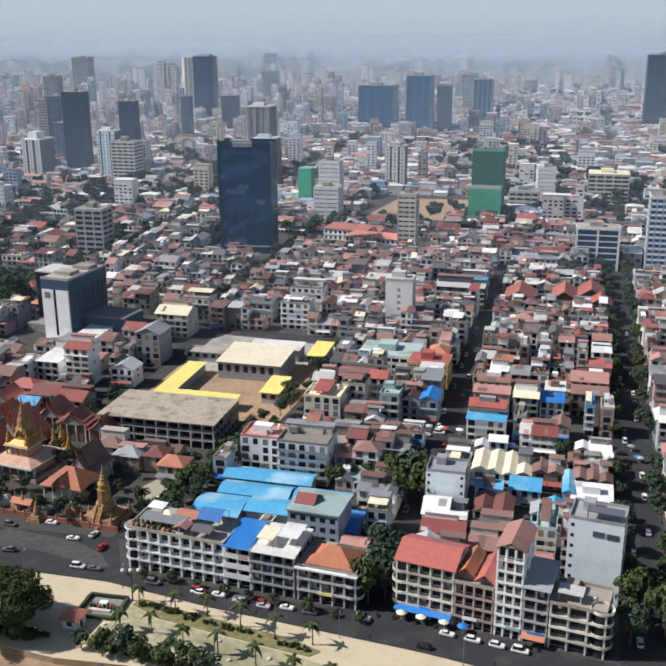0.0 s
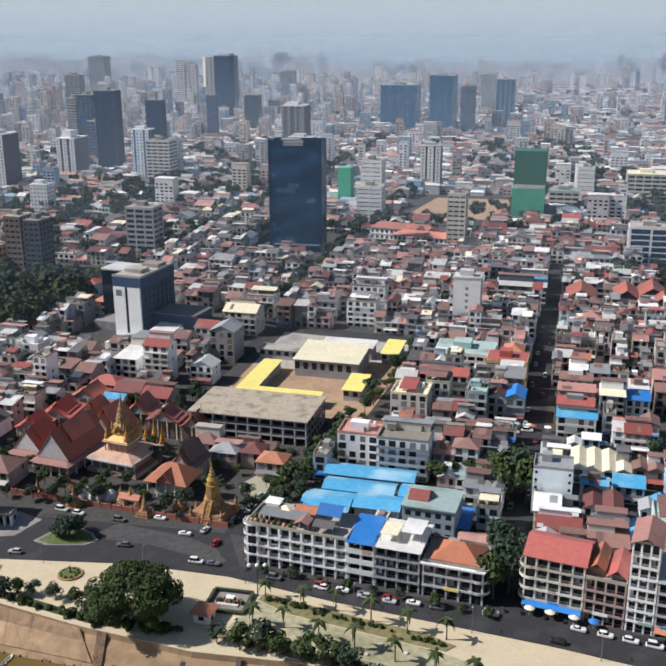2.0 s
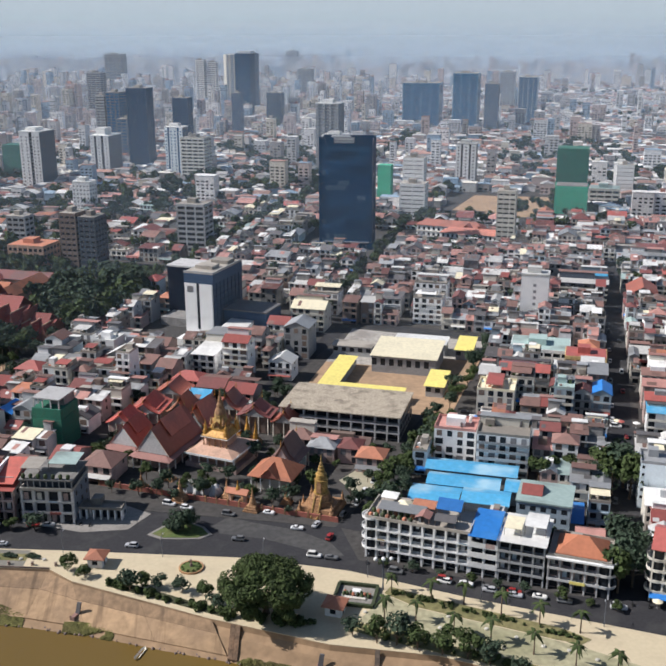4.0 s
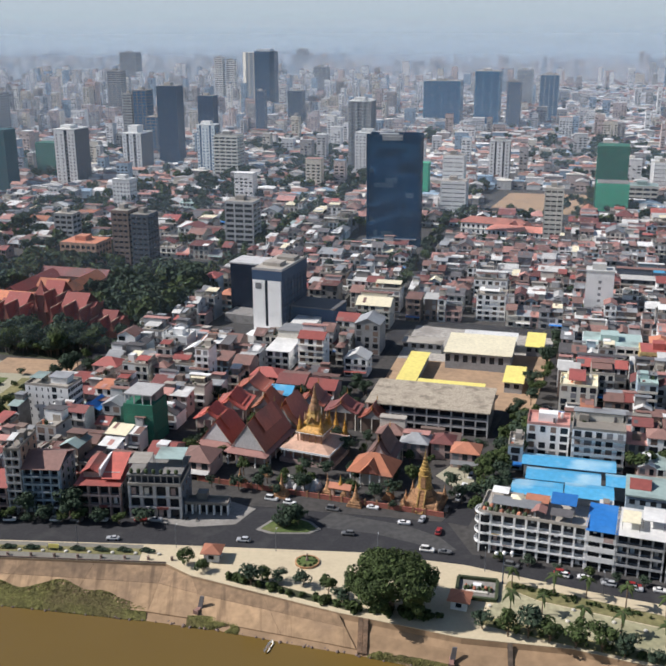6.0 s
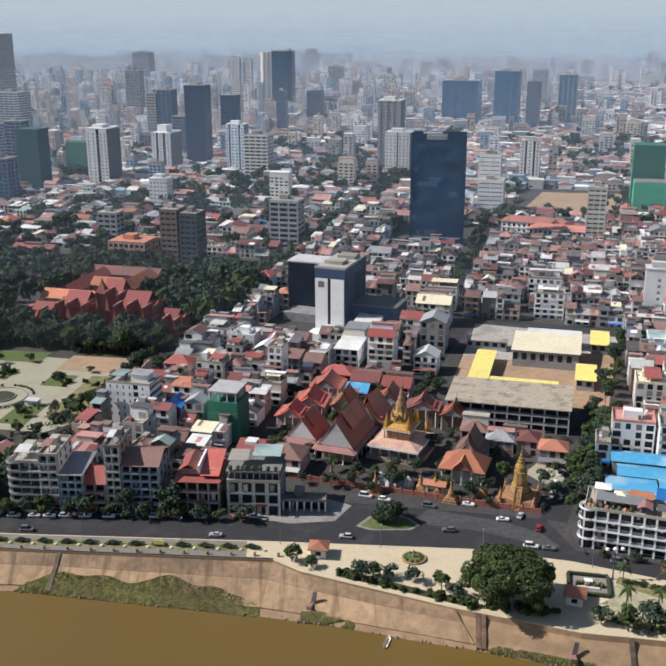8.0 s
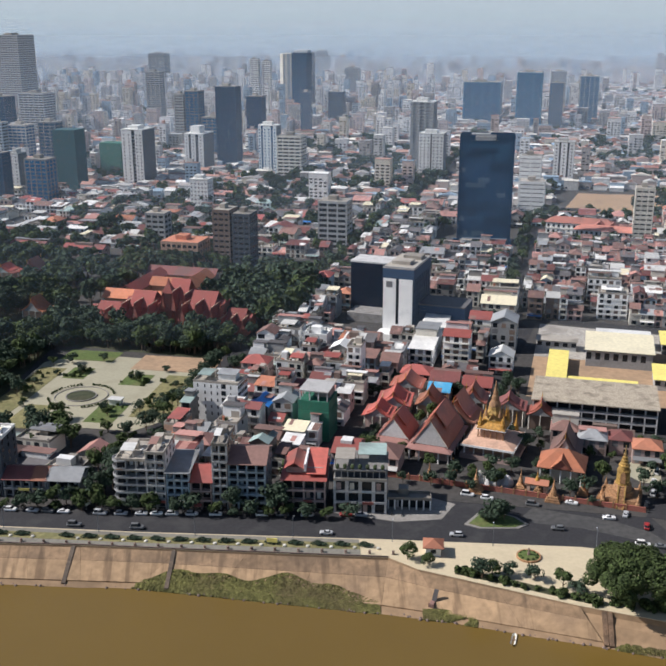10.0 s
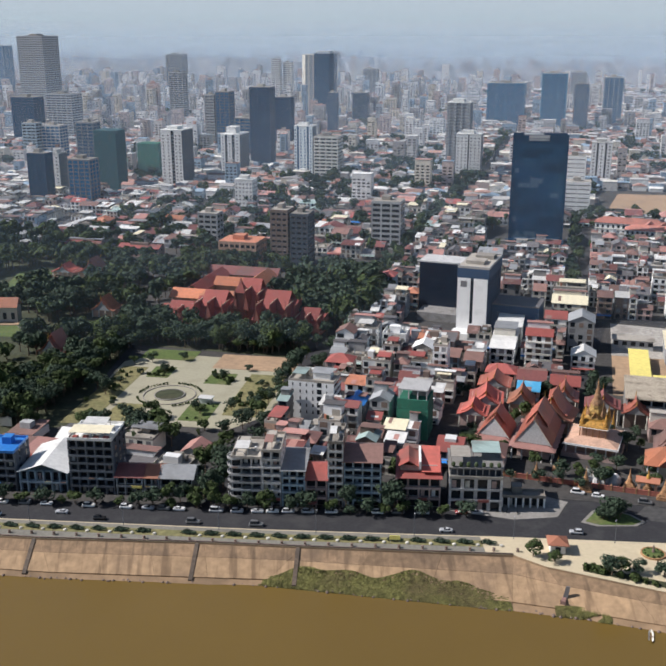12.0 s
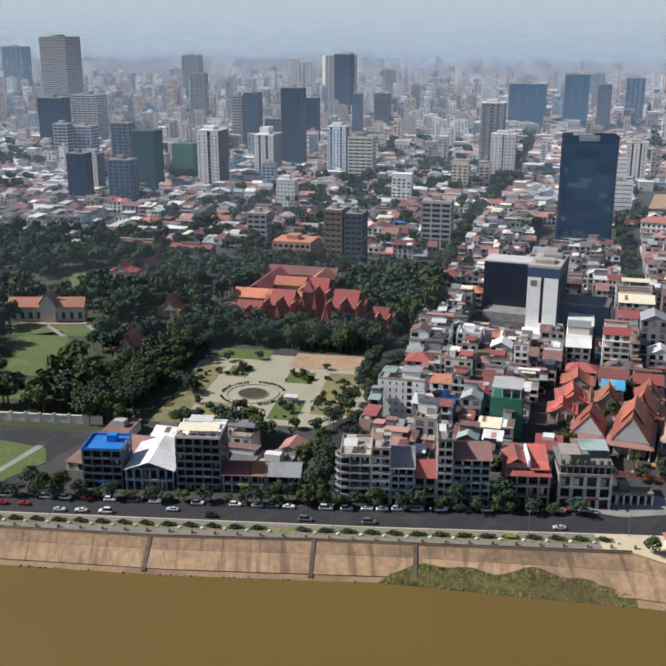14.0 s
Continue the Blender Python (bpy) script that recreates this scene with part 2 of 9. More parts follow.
class Shape:
    """Collects faces for one mesh."""

    def __init__(self):
        self.v, self.f = [], []

    def add(self, verts, faces):
        k = len(self.v)
        self.v += [tuple(p) for p in verts]
        self.f += [tuple(k + i for i in f) for f in faces]
        return self

    def box(self, x0, x1, y0, y1, z0, z1, bottom=False):
        v = [(x0, y0, z0), (x1, y0, z0), (x1, y1, z0), (x0, y1, z0), (x0, y0, z1), (x1, y0, z1), (x1, y1, z1), (x0, y1, z1)]
        f = [(0, 1, 5, 4), (1, 2, 6, 5), (2, 3, 7, 6), (3, 0, 4, 7), (4, 5, 6, 7)]
        return self.add(v, f + [(3, 2, 1, 0)] if bottom else f)

    def prism(self, poly, z0, z1):
        n = len(poly)
        v = [(x, y, z0) for x, y in poly] + [(x, y, z1) for x, y in poly]
        return self.add(v, [(i, (i + 1) % n, n + (i + 1) % n, n + i) for i in range(n)] + [tuple(range(n, 2 * n))])

    def gable(self, x0, x1, y0, y1, z0, z1, along="x", over=0.5, thick=0.18):
        """A two-sided roof with eaves and thickness."""
        x0, x1, y0, y1 = x0 - over, x1 + over, y0 - over, y1 + over
        if along == "x":
            m = (y0 + y1) / 2
            prof = lambda x, d: [(x, y0, z0 + d), (x, m, z1 + d), (x, y1, z0 + d)]
            a, b = x0, x1
        else:
            m = (x0 + x1) / 2
            prof = lambda y, d: [(x0, y, z0 + d), (m, y, z1 + d), (x1, y, z0 + d)]
            a, b = y0, y1
        v = prof(a, 0) + prof(b, 0) + prof(a, thick) + prof(b, thick)
        f = [(0, 3, 4, 1), (1, 4, 5, 2), (6, 7, 10, 9), (7, 8, 11, 10), (0, 1, 7, 6), (1, 2, 8, 7), (4, 3, 9, 10), (5, 4, 10, 11), (3, 0, 6, 9), (2, 5, 11, 8)]
        return self.add(v, f)

    def hip(self, x0, x1, y0, y1, z0, z1, over=0.6, thick=0.2):
        x0, x1, y0, y1 = x0 - over, x1 + over, y0 - over, y1 + over
        w, d = x1 - x0, y1 - y0
        k = min(w, d) / 2 * 0.95
        if w > d:
            r0, r1 = (x0 + k, (y0 + y1) / 2), (x1 - k, (y0 + y1) / 2)
        else:
            r0, r1 = ((x0 + x1) / 2, y0 + k), ((x0 + x1) / 2, y1 - k)
        v = [(x0, y0, z0), (x1, y0, z0), (x1, y1, z0), (x0, y1, z0)]
        v += [(x, y, z + thick) for x, y, z in v] + [(*r0, z1), (*r1, z1)]
        f = [(3, 2, 1, 0), (0, 1, 5, 4), (1, 2, 6, 5), (2, 3, 7, 6), (3, 0, 4, 7)]
        f += [(4, 5, 9, 8), (6, 7, 8, 9), (5, 6, 9), (7, 4, 8)] if w > d else [(4, 5, 8), (5, 6, 9, 8), (6, 7, 9), (7, 4, 8, 9)]
        return self.add(v, f)

    def shed(self, x0, x1, y0, y1, za, zb, thick=0.15):
        """A single-slope sheet: za at the front, zb at the back."""
        v = [(x0, y0, za), (x1, y0, za), (x1, y1, zb), (x0, y1, zb)]
        v += [(x, y, z + thick) for x, y, z in v]
        return self.add(v, [(3, 2, 1, 0), (0, 1, 5, 4), (1, 2, 6, 5), (2, 3, 7, 6), (3, 0, 4, 7), (4, 5, 6, 7)])

    def lathe(self, prof, n=16, cx=0.0, cy=0.0, square=False, cap=True):
        """Turned form from (radius, height) pairs."""
        k = len(self.v)
        for r, z in prof:
            for i in range(n):
                a = 2 * math.pi * (i + 0.5) / n
                s = r / max(abs(math.cos(a)), abs(math.sin(a))) if square else r
                self.v.append((cx + s * math.cos(a), cy + s * math.sin(a), z))
        for j in range(len(prof) - 1):
            for i in range(n):
                a, b = k + j * n + i, k + j * n + (i + 1) % n
                self.f.append((a, b, b + n, a + n))
        if cap:
            self.f.append(tuple(k + (len(prof) - 1) * n + i for i in range(n)))
        return self

    def data(self, name, mat, smooth=False):
        me = bpy.data.meshes.new(name)
        me.from_pydata(self.v, [], self.f)
        if smooth:
            me.polygons.foreach_set("use_smooth", [True] * len(self.f))
        for one in mat if isinstance(mat, (list, tuple)) else [mat]:
            me.materials.append(one)
        return me


def part(name, shape, mat, parent, label=""):
    """One mesh under a thing or a part."""
    ob = new(name, shape.data(name, mat) if isinstance(shape, Shape) else shape)
    ob.parent = parent
    if label:
        ob["label"] = label
    return ob


def thing(name, x, y, turn=0.0, z=0.0, label="", category="", group="", kind=""):
    ob = new(name)
    ob.empty_display_size = 0.5
    ob.matrix_world = pose(x, y, z, 0, 0, turn)
    return tagged(ob, label, category, group, kind)


def setting(name, shape, mat, label="", m=None, kind="structure", category=""):
    ob = new(name, shape.data(name, mat))
    if m is not None:
        ob.matrix_world = m
    return tagged(ob, label, category, "", kind)


def sheet(name, pts, z, mat, label, depth=0.0):
    """A flat piece of the ground's surface, with a kerb of its own depth."""
    s = Shape()
    a = sum(pts[i][0] * pts[(i + 1) % len(pts)][1] - pts[(i + 1) % len(pts)][0] * pts[i][1] for i in range(len(pts)))
    pts = pts if a > 0 else pts[::-1]
    s.prism(pts, z - depth if depth else z - 0.02, z)
    me = s.data(name, mat)
    ob = new(name, me)
    return tagged(ob, label, name.rstrip("_0123456789").split("_")[0], "", "structure")


# ---- ground, river and roads ----
BANK = [(-4500, 900), (-700, 318), (-333, 271), (-284, 263.4), (-234, 258.8), (-204, 255), (-142, 247.8), (-134, 241), (-93, 221), (-62, 208.5), (-35, 202.7), (60, 160), (300, 50), (2500, -900)]
SHORE = [(-4500, 880), (-700, 304), (-329, 260), (-279, 252), (-216, 245.6), (-146, 230), (-127, 225), (-88, 212), (-55, 200), (-28, 192), (66, 149), (305, 39), (2500, -915)]
SHORE = SHORE[:4] + [(-232, 247)] + SHORE[4:]


def ground():
    s = Shape()
    pts = BANK + [(2500, 4950), (-4500, 4950)]
    s.add([(x, y, 0) for x, y in pts], [tuple(range(len(pts)))])
    bm = bmesh.new()
    vs = [bm.verts.new((x, y, 0)) for x, y in pts]
    bmesh.ops.triangulate(bm, faces=[bm.faces.new(vs)])
    me = bpy.data.meshes.new("ground")
    bm.to_mesh(me)
    me.materials.append(SHADE_EARTH)
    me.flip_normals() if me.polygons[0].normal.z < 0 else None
    return tagged(new("ground", me), "packed earth and paving between the city houses, darkened for gap shade", "ground", "", "structure")


ground()
s = Shape()
for (x0, y0), (x1, y1), (a0, b0), (a1, b1) in zip(BANK, BANK[1:], SHORE, SHORE[1:]):
    long = max(1, int(math.hypot(x1 - x0, y1 - y0) / 4)) if abs(x0) < 400 and abs(x1) < 400 else 4
    for i in range(long):
        f, g = i / long, (i + 1) / long
        rows = []
        for k in (f, g):
            top = Vector((x0 + (x1 - x0) * k, y0 + (y1 - y0) * k, 0))
            low = Vector((a0 + (a1 - a0) * k, b0 + (b1 - b0) * k, -7.0))
            out = (low - top).normalized()
            wob = noise.noise(top * 0.13) * 0.5
            rows.append([top, top + Vector((0, -0.3, -1.5)), top.lerp(low, 0.35) + Vector((0, 0, -0.3)), top.lerp(low, 0.7) + Vector((0, wob, -0.3 + wob * 0.5)), low + Vector((0, wob, 0.1)), low + out * 6 + Vector((0, 0, -2))])
        k = len(s.v)
        s.v += [tuple(p) for r in rows for p in r]
        n = len(rows[0])
        s.f += [(k + j, k + j + 1, k + n + j + 1, k + n + j) for j in range(n - 1)]
setting("river_bank", s, MUD, "sloping tan concrete and mud river bank with dark stains", category="bank")
s = Shape()
s.add([(-4500, -1500, -7), (2500, -1500, -7), (2500, 900, -7), (-4500, 900, -7)], [(0, 1, 2, 3)])
setting("water", s, WATER, "muddy brown river water with a smooth surface", category="river")

KERB = [(-700, 331), (-336, 281), (-217, 266), (-142, 258.3), (-84, 251.3), (-55, 243), (-24.5, 228.5), (30, 206), (70, 187), (300, 83)]
FRONT = [(-700, 345), (-340, 295.5), (-312, 291.5), (-230, 281.5), (-160, 277.5), (-145, 278), (-140, 300), (-57, 272), (-52, 249), (3, 228.5), (26, 223), (77, 199), (300, 95)]
sheet("road_quay", KERB + FRONT[::-1], 0.04, ASPHALT, "wide dark grey asphalt riverside road with worn patches")
sheet("quay_pavement", [(x, y) for x, y in BANK[1:-1]] + KERB[::-1], 0.16, TANPAVE, "tan riverside promenade paving along the bank", 0.3)


def street(name, u0, v0, u1, v1, wide, label="dark asphalt side street between rows of houses"):
    a, b = W(u0, v0).xy, W(u1, v1).xy
    n = (b - a).normalized().orthogonal() * wide / 2
    sheet(name, [tuple(a - n), tuple(a + n), tuple(b + n), tuple(b - n)], 0.05 + 0.006 * random.random(), ASPHALT, label)


street("road_palms", 25, 205, 25, 900, 15)
street("road_lane", -46, 195, -46, 900, 10)
street("road_market", -112, 341, 300, 341, 11, "asphalt market street with cars and stalls")
street("road_school_side", -130, 240, -108, 420, 9)
street("road_school_back", -108, 420, -92, 800, 9)
street("road_wat_side", -193, 346, -183, 455, 8)
street("road_tower", -192, 455, -200, 900, 9)
street("road_museum", -308, 200, -318, 420, 13)
street("road_boulevard", -318, 420, -310, 1400, 13)
street("road_behind_school", -318, 462, -100, 448, 9)
street("road_temple", -100, 612, 300, 612, 12)

# ---- houses ----
TAKEN = []


def free(u0, u1, v0, v1):
    return all(u1 <= a or u0 >= b or v1 <= c or v0 >= d for a, b, c, d in TAKEN)


def take(u0, u1, v0, v1):
    TAKEN.append((u0, u1, v0, v1))


WALL_WORDS = {"white": "white painted", "pale": "pale grey", "cream": "cream painted", "grey": "grey rendered", "pink": "faded pink", "blue": "pale blue", "brown": "dark brown", "yellow": "yellow painted", "concrete": "bare concrete", "peach": "peach painted", "dark": "dark grey", "steel": "slate grey", "navy": "navy blue", "teal": "teal blue", "paleblue": "pale blue", "brick": "red brick"}
ROOF_WORDS = {"red": "red sheet roof", "rust": "rusty sheet roof", "pinkish": "faded red roof", "grey": "grey sheet roof", "white": "pale sheet roof", "blue": "blue sheet roof", "skyblue": "light blue roof", "orange": "orange tiled roof", "brightorange": "bright orange tiled roof", "concrete": "flat concrete roof", "yellow": "yellow sheet roof", "creamroof": "cream sheet roof", "green": "pale green roof", "watred": "red tiled roof", "brightred": "bright red roof", "maroon": "dark maroon roof", "slate": "dark grey roof", "leafy": "planted roof", "museumred": "red tiled roof"}


def roof_shape(kind, w, d, h, rng, over=0.4):
    s = Shape()
    if kind == "gx":
        s.gable(0, w, 0, d, h, h + min(d * 0.22, 3.0), "x", over)
    elif kind == "gy":
        s.gable(0, w, 0, d, h, h + min(w * 0.28, 3.0), "y", over)
    elif kind == "hip":
        s.hip(0, w, 0, d, h, h + min(w, d) * 0.3, over)
    elif kind == "shed":
        s.shed(-over, w + over, -over * 2, d + over, h + 0.2, h + 1.3)
    else:
        t = 0.25
        s.box(0, w, 0, d, h, h + 0.1)
        s.box(0, w, 0, t, h + 0.1, h + 0.95).box(0, w, d - t, d, h + 0.1, h + 0.95)
        s.box(0, t, t, d - t, h + 0.1, h + 0.95).box(w - t, w, t, d - t, h + 0.1, h + 0.95)
        a = rng.uniform(0.1, 0.5) * w
        s.box(a, a + min(3.2, w * 0.45), d * 0.55, d * 0.55 + 3.5, h + 0.1, h + 2.6)
    return s


JOIN = {}


def joined(mat_kind, key, shape, m):
    """Adds a shape to the joined rest of the town."""
    into = JOIN.setdefault((mat_kind, key), Shape())
    k = len(into.v)
    into.v += [tuple(m @ Vector(p)) for p in shape.v]
    into.f += [tuple(k + i for i in f) for f in shape.f]


NEAR_COUNT = [0]


def house(x, y, w, d, floors, wall, roof, kind, turn=GRID, name="shophouse", rng=random, label="", near=None, fh=2.95):
    """A town house: walls, roof, balconies, openings and what stands on its roof."""
    h = floors * fh
    m = pose(x, y, 0, 0, 0, turn)
    if near is None:
        near = UV(x, y)[1] < 350 and NEAR_COUNT[0] < 112
    s = Shape().box(0, w, 0, d, 0, h)
    if kind == "gx":
        top = h + min(d * 0.22, 3.0) - 0.1
        s.add([(0.02, 0, h), (0.02, d, h), (0.02, d / 2, top), (w - 0.02, 0, h), (w - 0.02, d, h), (w - 0.02, d / 2, top)], [(0, 2, 1), (3, 4, 5)])
    elif kind == "gy":
        top = h + min(w * 0.28, 3.0) - 0.1
        s.add([(0, 0.02, h), (w, 0.02, h), (w / 2, 0.02, top), (0, d - 0.02, h), (w, d - 0.02, h), (w / 2, d - 0.02, top)], [(0, 1, 2), (4, 3, 5)])
    pieces = [("roof", roof_shape(kind, w, d, h, rng), "roof", roof)]
    panes = []
    bays = max(1, round(w / 3.6))
    trim = rng.choice((wall, "white", "grey", "cream", "concrete"))
    has_balcony = rng.random() < 0.75
    for f in range(floors):
        for i in range(bays):
            if rng.random() < 0.92:
                panes.append((w * (i + 0.5) / bays, -0.01, f * fh + 0.5, 0, w / bays * rng.uniform(0.45, 0.75), 2.2))
        n = max(1, int(d / 6))
        for i in range(n):
            for sx in (0, w):
                if f and rng.random() < 0.4:
                    panes.append((sx, d * (i + 0.5) / n, f * fh + 1.0, math.pi / 2, 1.2, 1.4))
        if f and has_balcony:
            b = Shape().box(0.05, w - 0.05, -1.1, -0.002, f * fh - 0.14, f * fh + 0.03, True).box(0.05, w - 0.05, -1.1, -1.0, f * fh + 0.03, f * fh + rng.choice((0.35, 0.9, 1.0)))
            pieces.append(("balcony", b, "wall", trim))
    if kind == "flat":
        if rng.random() < 0.75:
            a, e = rng.uniform(0, 0.3) * w, rng.uniform(0.6, 1.0) * w
            f0, f1 = rng.choice(((0.02, 0.5), (0.45, 0.98), (0.05, 0.95)))
            c = Shape().shed(a, e, d * f0, d * f1, h + 2.3, h + 2.9)
            for px, py in ((a + 0.1, d * f0 + 0.1), (e - 0.2, d * f0 + 0.1), (a + 0.1, d * f1 - 0.2), (e - 0.2, d * f1 - 0.2)):
                c.box(px, px + 0.1, py, py + 0.1, h, h + 2.35)
            pieces.append(("roof_shelter", c, "roof", rng.choice(("white", "grey", "rust", "white", "red", "creamroof"))))
        if rng.random() < 0.7:
            pieces.append(("water_tank", Shape().lathe([(0.6, h + 0.9), (0.6, h + 2.1), (0.2, h + 2.4)], 8, w * 0.8, d * 0.7).box(w * 0.8 - 0.5, w * 0.8 + 0.5, d * 0.7 - 0.5, d * 0.7 + 0.5, h + 0.1, h + 0.9), "roof", rng.choice(("white", "grey", "slate"))))
    if rng.random() < 0.45:
        a = rng.uniform(0.5, 0.7) * d
        up = rng.choice((2.9, 2.9, 1.6, 4.2))
        pieces.append(("rear_block", Shape().box(w * 0.02, w * rng.uniform(0.6, 0.98), a, d - 0.05, h, h + up), "wall", rng.choice((wall, "white", "grey", "concrete", "cream"))))
        pieces.append(("rear_roof", Shape().shed(-0.1, w * 0.99, a - 0.3, d + 0.1, h + up + 0.3, h + up + 0.02), "roof", rng.choice(("white", "grey", "rust", "rust", "slate", "pinkish", "concrete"))))
    elif rng.random() < 0.2:
        pieces.append(("dormer", Shape().box(w * 0.25, w * 0.7, d * 0.3, d * 0.6, h, h + 3.2), "wall", rng.choice(("white", "grey", "brown"))))
    if rng.random() < 0.3:
        pieces.append(("awning", Shape().shed(0.1, w - 0.1, -2.6, -0.02, 2.6, 3.1, 0.08), "roof", rng.choice(("white", "blue", "red", "green", "grey"))))
    if kind == "flat":
        crates = [Shape(), Shape(), Shape()]
        for _ in range(rng.randrange(5, 12) if not near else 0):
            a, b, k = rng.uniform(0.4, w - 1.4), rng.uniform(0.4, d - 1.6), rng.uniform(0.35, 1.1)
            rng.choice(crates).box(a, a + k, b, b + k * rng.uniform(0.6, 1.4), h + 0.1, h + 0.1 + rng.choice((0.4, 0.7, 1.2, 1.9)))
        pieces += [(nm, c, mk, key) for nm, c, mk, key in zip(("roof_crates", "roof_planters", "roof_plants"), crates, ("wall", "roof", "roof"), (rng.choice(("white", "concrete", "blue")), rng.choice(("rust", "orange", "slate")), "leafy")) if c.v]
        if near:
            for nm, mk, keys in (("roof_crate", "wall", ("white", "concrete", "blue")), ("roof_planter", "roof", ("rust", "orange", "slate")), ("roof_plant_bed", "roof", ("leafy",))):
                a, b, k = rng.uniform(0.4, w - 1.8), rng.uniform(0.4, d - 2.2), rng.uniform(0.6, 1.3)
                pieces.append((nm, Shape().box(a, a + k, b, b + k * rng.uniform(0.6, 1.4), h + 0.1, h + 0.1 + rng.choice((0.5, 0.9, 1.6))), mk, rng.choice(keys)))
    elif kind in ("gx", "shed"):
        y0, y1, z0, z1 = (-0.4, d / 2, h, h + min(d * 0.22, 3.0)) if kind == "gx" else (-0.8, d + 0.4, h + 0.2, h + 1.3)
        lift = 0.22
        for _ in range(rng.randrange(0, 4)):
            fa = rng.uniform(0.0, 0.7)
            fb = min(0.98, fa + rng.uniform(0.2, 0.6))
            a = rng.uniform(0, w * 0.7)
            e = min(w + 0.3, a + rng.uniform(1.2, 4.0))
            P = [(a, y0 + (y1 - y0) * fa, z0 + (z1 - z0) * fa + lift), (e, y0 + (y1 - y0) * fa, z0 + (z1 - z0) * fa + lift), (e, y0 + (y1 - y0) * fb, z0 + (z1 - z0) * fb + lift), (a, y0 + (y1 - y0) * fb, z0 + (z1 - z0) * fb + lift)]
            pieces.append(("roof_sheet", Shape().add(P + [(x, y, z - 0.03) for x, y, z in P], [(0, 1, 2, 3), (0, 4, 5, 1), (1, 5, 6, 2), (3, 2, 6, 7), (0, 3, 7, 4)]), "roof", rng.choice((roof, roof, "rust", "grey", "pinkish", "slate", "rust", "white"))))
            lift += 0.05
    if near:
        seen = {}
        for one in pieces:
            if one[0] == "roof_sheet" and seen.get("roof_sheet", 0) >= 1:
                continue
            seen[one[0]] = seen.get(one[0], 0) + 1
            seen.setdefault("keep", []).append(one)
        pieces = seen["keep"]
    if not near:
        joined("wall", wall, s, m)
        for _, shape, mk, key in pieces:
            joined(mk, key, shape, m)
        for px, py, pz, r, sx, sz in panes:
            o = Shape()
            if r:
                o.box(px - 0.04, px + 0.04, py - sx / 2, py + sx / 2, pz, pz + sz)
            else:
                o.box(px - sx / 2, px + sx / 2, py - 0.04, py + 0.04, pz, pz + sz)
            joined("pane", rng.choice(("dark", "dark", "dark", "shut", "wood")), o, m)
        return None
    NEAR_COUNT[0] += 1
    body = new(name, s.data(name, WALLS[wall]))
    body.matrix_world = m
    tagged(body, label or f"{WALL_WORDS[wall]} {floors}-storey town house with {ROOF_WORDS[roof]}", "house", "town houses behind the quay")
    for pn, shape, mk, key in pieces:
        part(pn, shape, (WALLS if mk == "wall" else ROOFS)[key], body)
    for px, py, pz, r, sx, sz in panes:
        ob = part("window", rng.choice(PANES), None, body)
        ob.location, ob.rotation_euler, ob.scale = (px, py, pz), (0, 0, r), (sx, 1, sz)
    return body


def lot(u, v, w, d, h, floors, wall, roof, kind):
    """A house of known place and size."""
    p = W(u, v)
    floors = max(1, round(h / 2.9))
    house(p.x, p.y, w, d, floors, wall, roof, kind, rng=random.Random(int(u * 31 + v * 7)), near=True, fh=h / floors)
    take(u, u + w, v - 0.8, v + d)


def flush_joined():
    """One mesh for all the houses past counting."""
    verts, faces, idx, mats = [], [], [], []
    for (mk, key), sh in JOIN.items():
        mats.append({"dark": DARK, "shut": SHUT, "wood": WALLS["brown"]}[key] if mk == "pane" else wall_mat(key, True) if mk == "wall" else roof_mat(key, True))
        k = len(verts)
        verts += sh.v
        faces += [tuple(k + i for i in f) for f in sh.f]
        idx += [len(mats) - 1] * len(sh.f)
    me = bpy.data.meshes.new("town_houses")
    me.from_pydata(verts, [], faces)
    for one in mats:
        me.materials.append(one)
    me.polygons.foreach_set("material_index", idx)
    tagged(new("town_houses", me), "dense rows of town houses with red, grey and white roofs", "houses", "", "stuff")


PANE = Shape().box(-0.5, 0.5, -0.03, 0.03, 0, 1, True).data("window", DARK)
PANES = [PANE, PANE, PANE, Shape().box(-0.5, 0.5, -0.03, 0.03, 0, 1, True).data("window", SHUT), Shape().box(-0.5, 0.5, -0.03, 0.03, 0, 1, True).data("window", WALLS["brown"])]
WALL_ODDS = ["white"] * 9 + ["cream"] * 6 + ["grey"] * 3 + ["pink"] * 4 + ["blue"] * 3 + ["brown"] * 2 + ["concrete"] * 3 + ["peach"] * 1
ROOF_ODDS = ["red"] * 2 + ["rust"] * 5 + ["pinkish"] * 4 + ["grey"] * 6 + ["white"] * 7 + ["concrete"] * 11 + ["green"] * 1 + ["orange"] * 1 + ["maroon"] * 5 + ["slate"] * 3


ROOF_RED = ["rust"] * 8 + ["pinkish"] * 4 + ["maroon"] * 5 + ["red"] * 1 + ["grey"] * 6 + ["white"] * 5 + ["creamroof"] * 1 + ["slate"] * 4 + ["concrete"] * 8


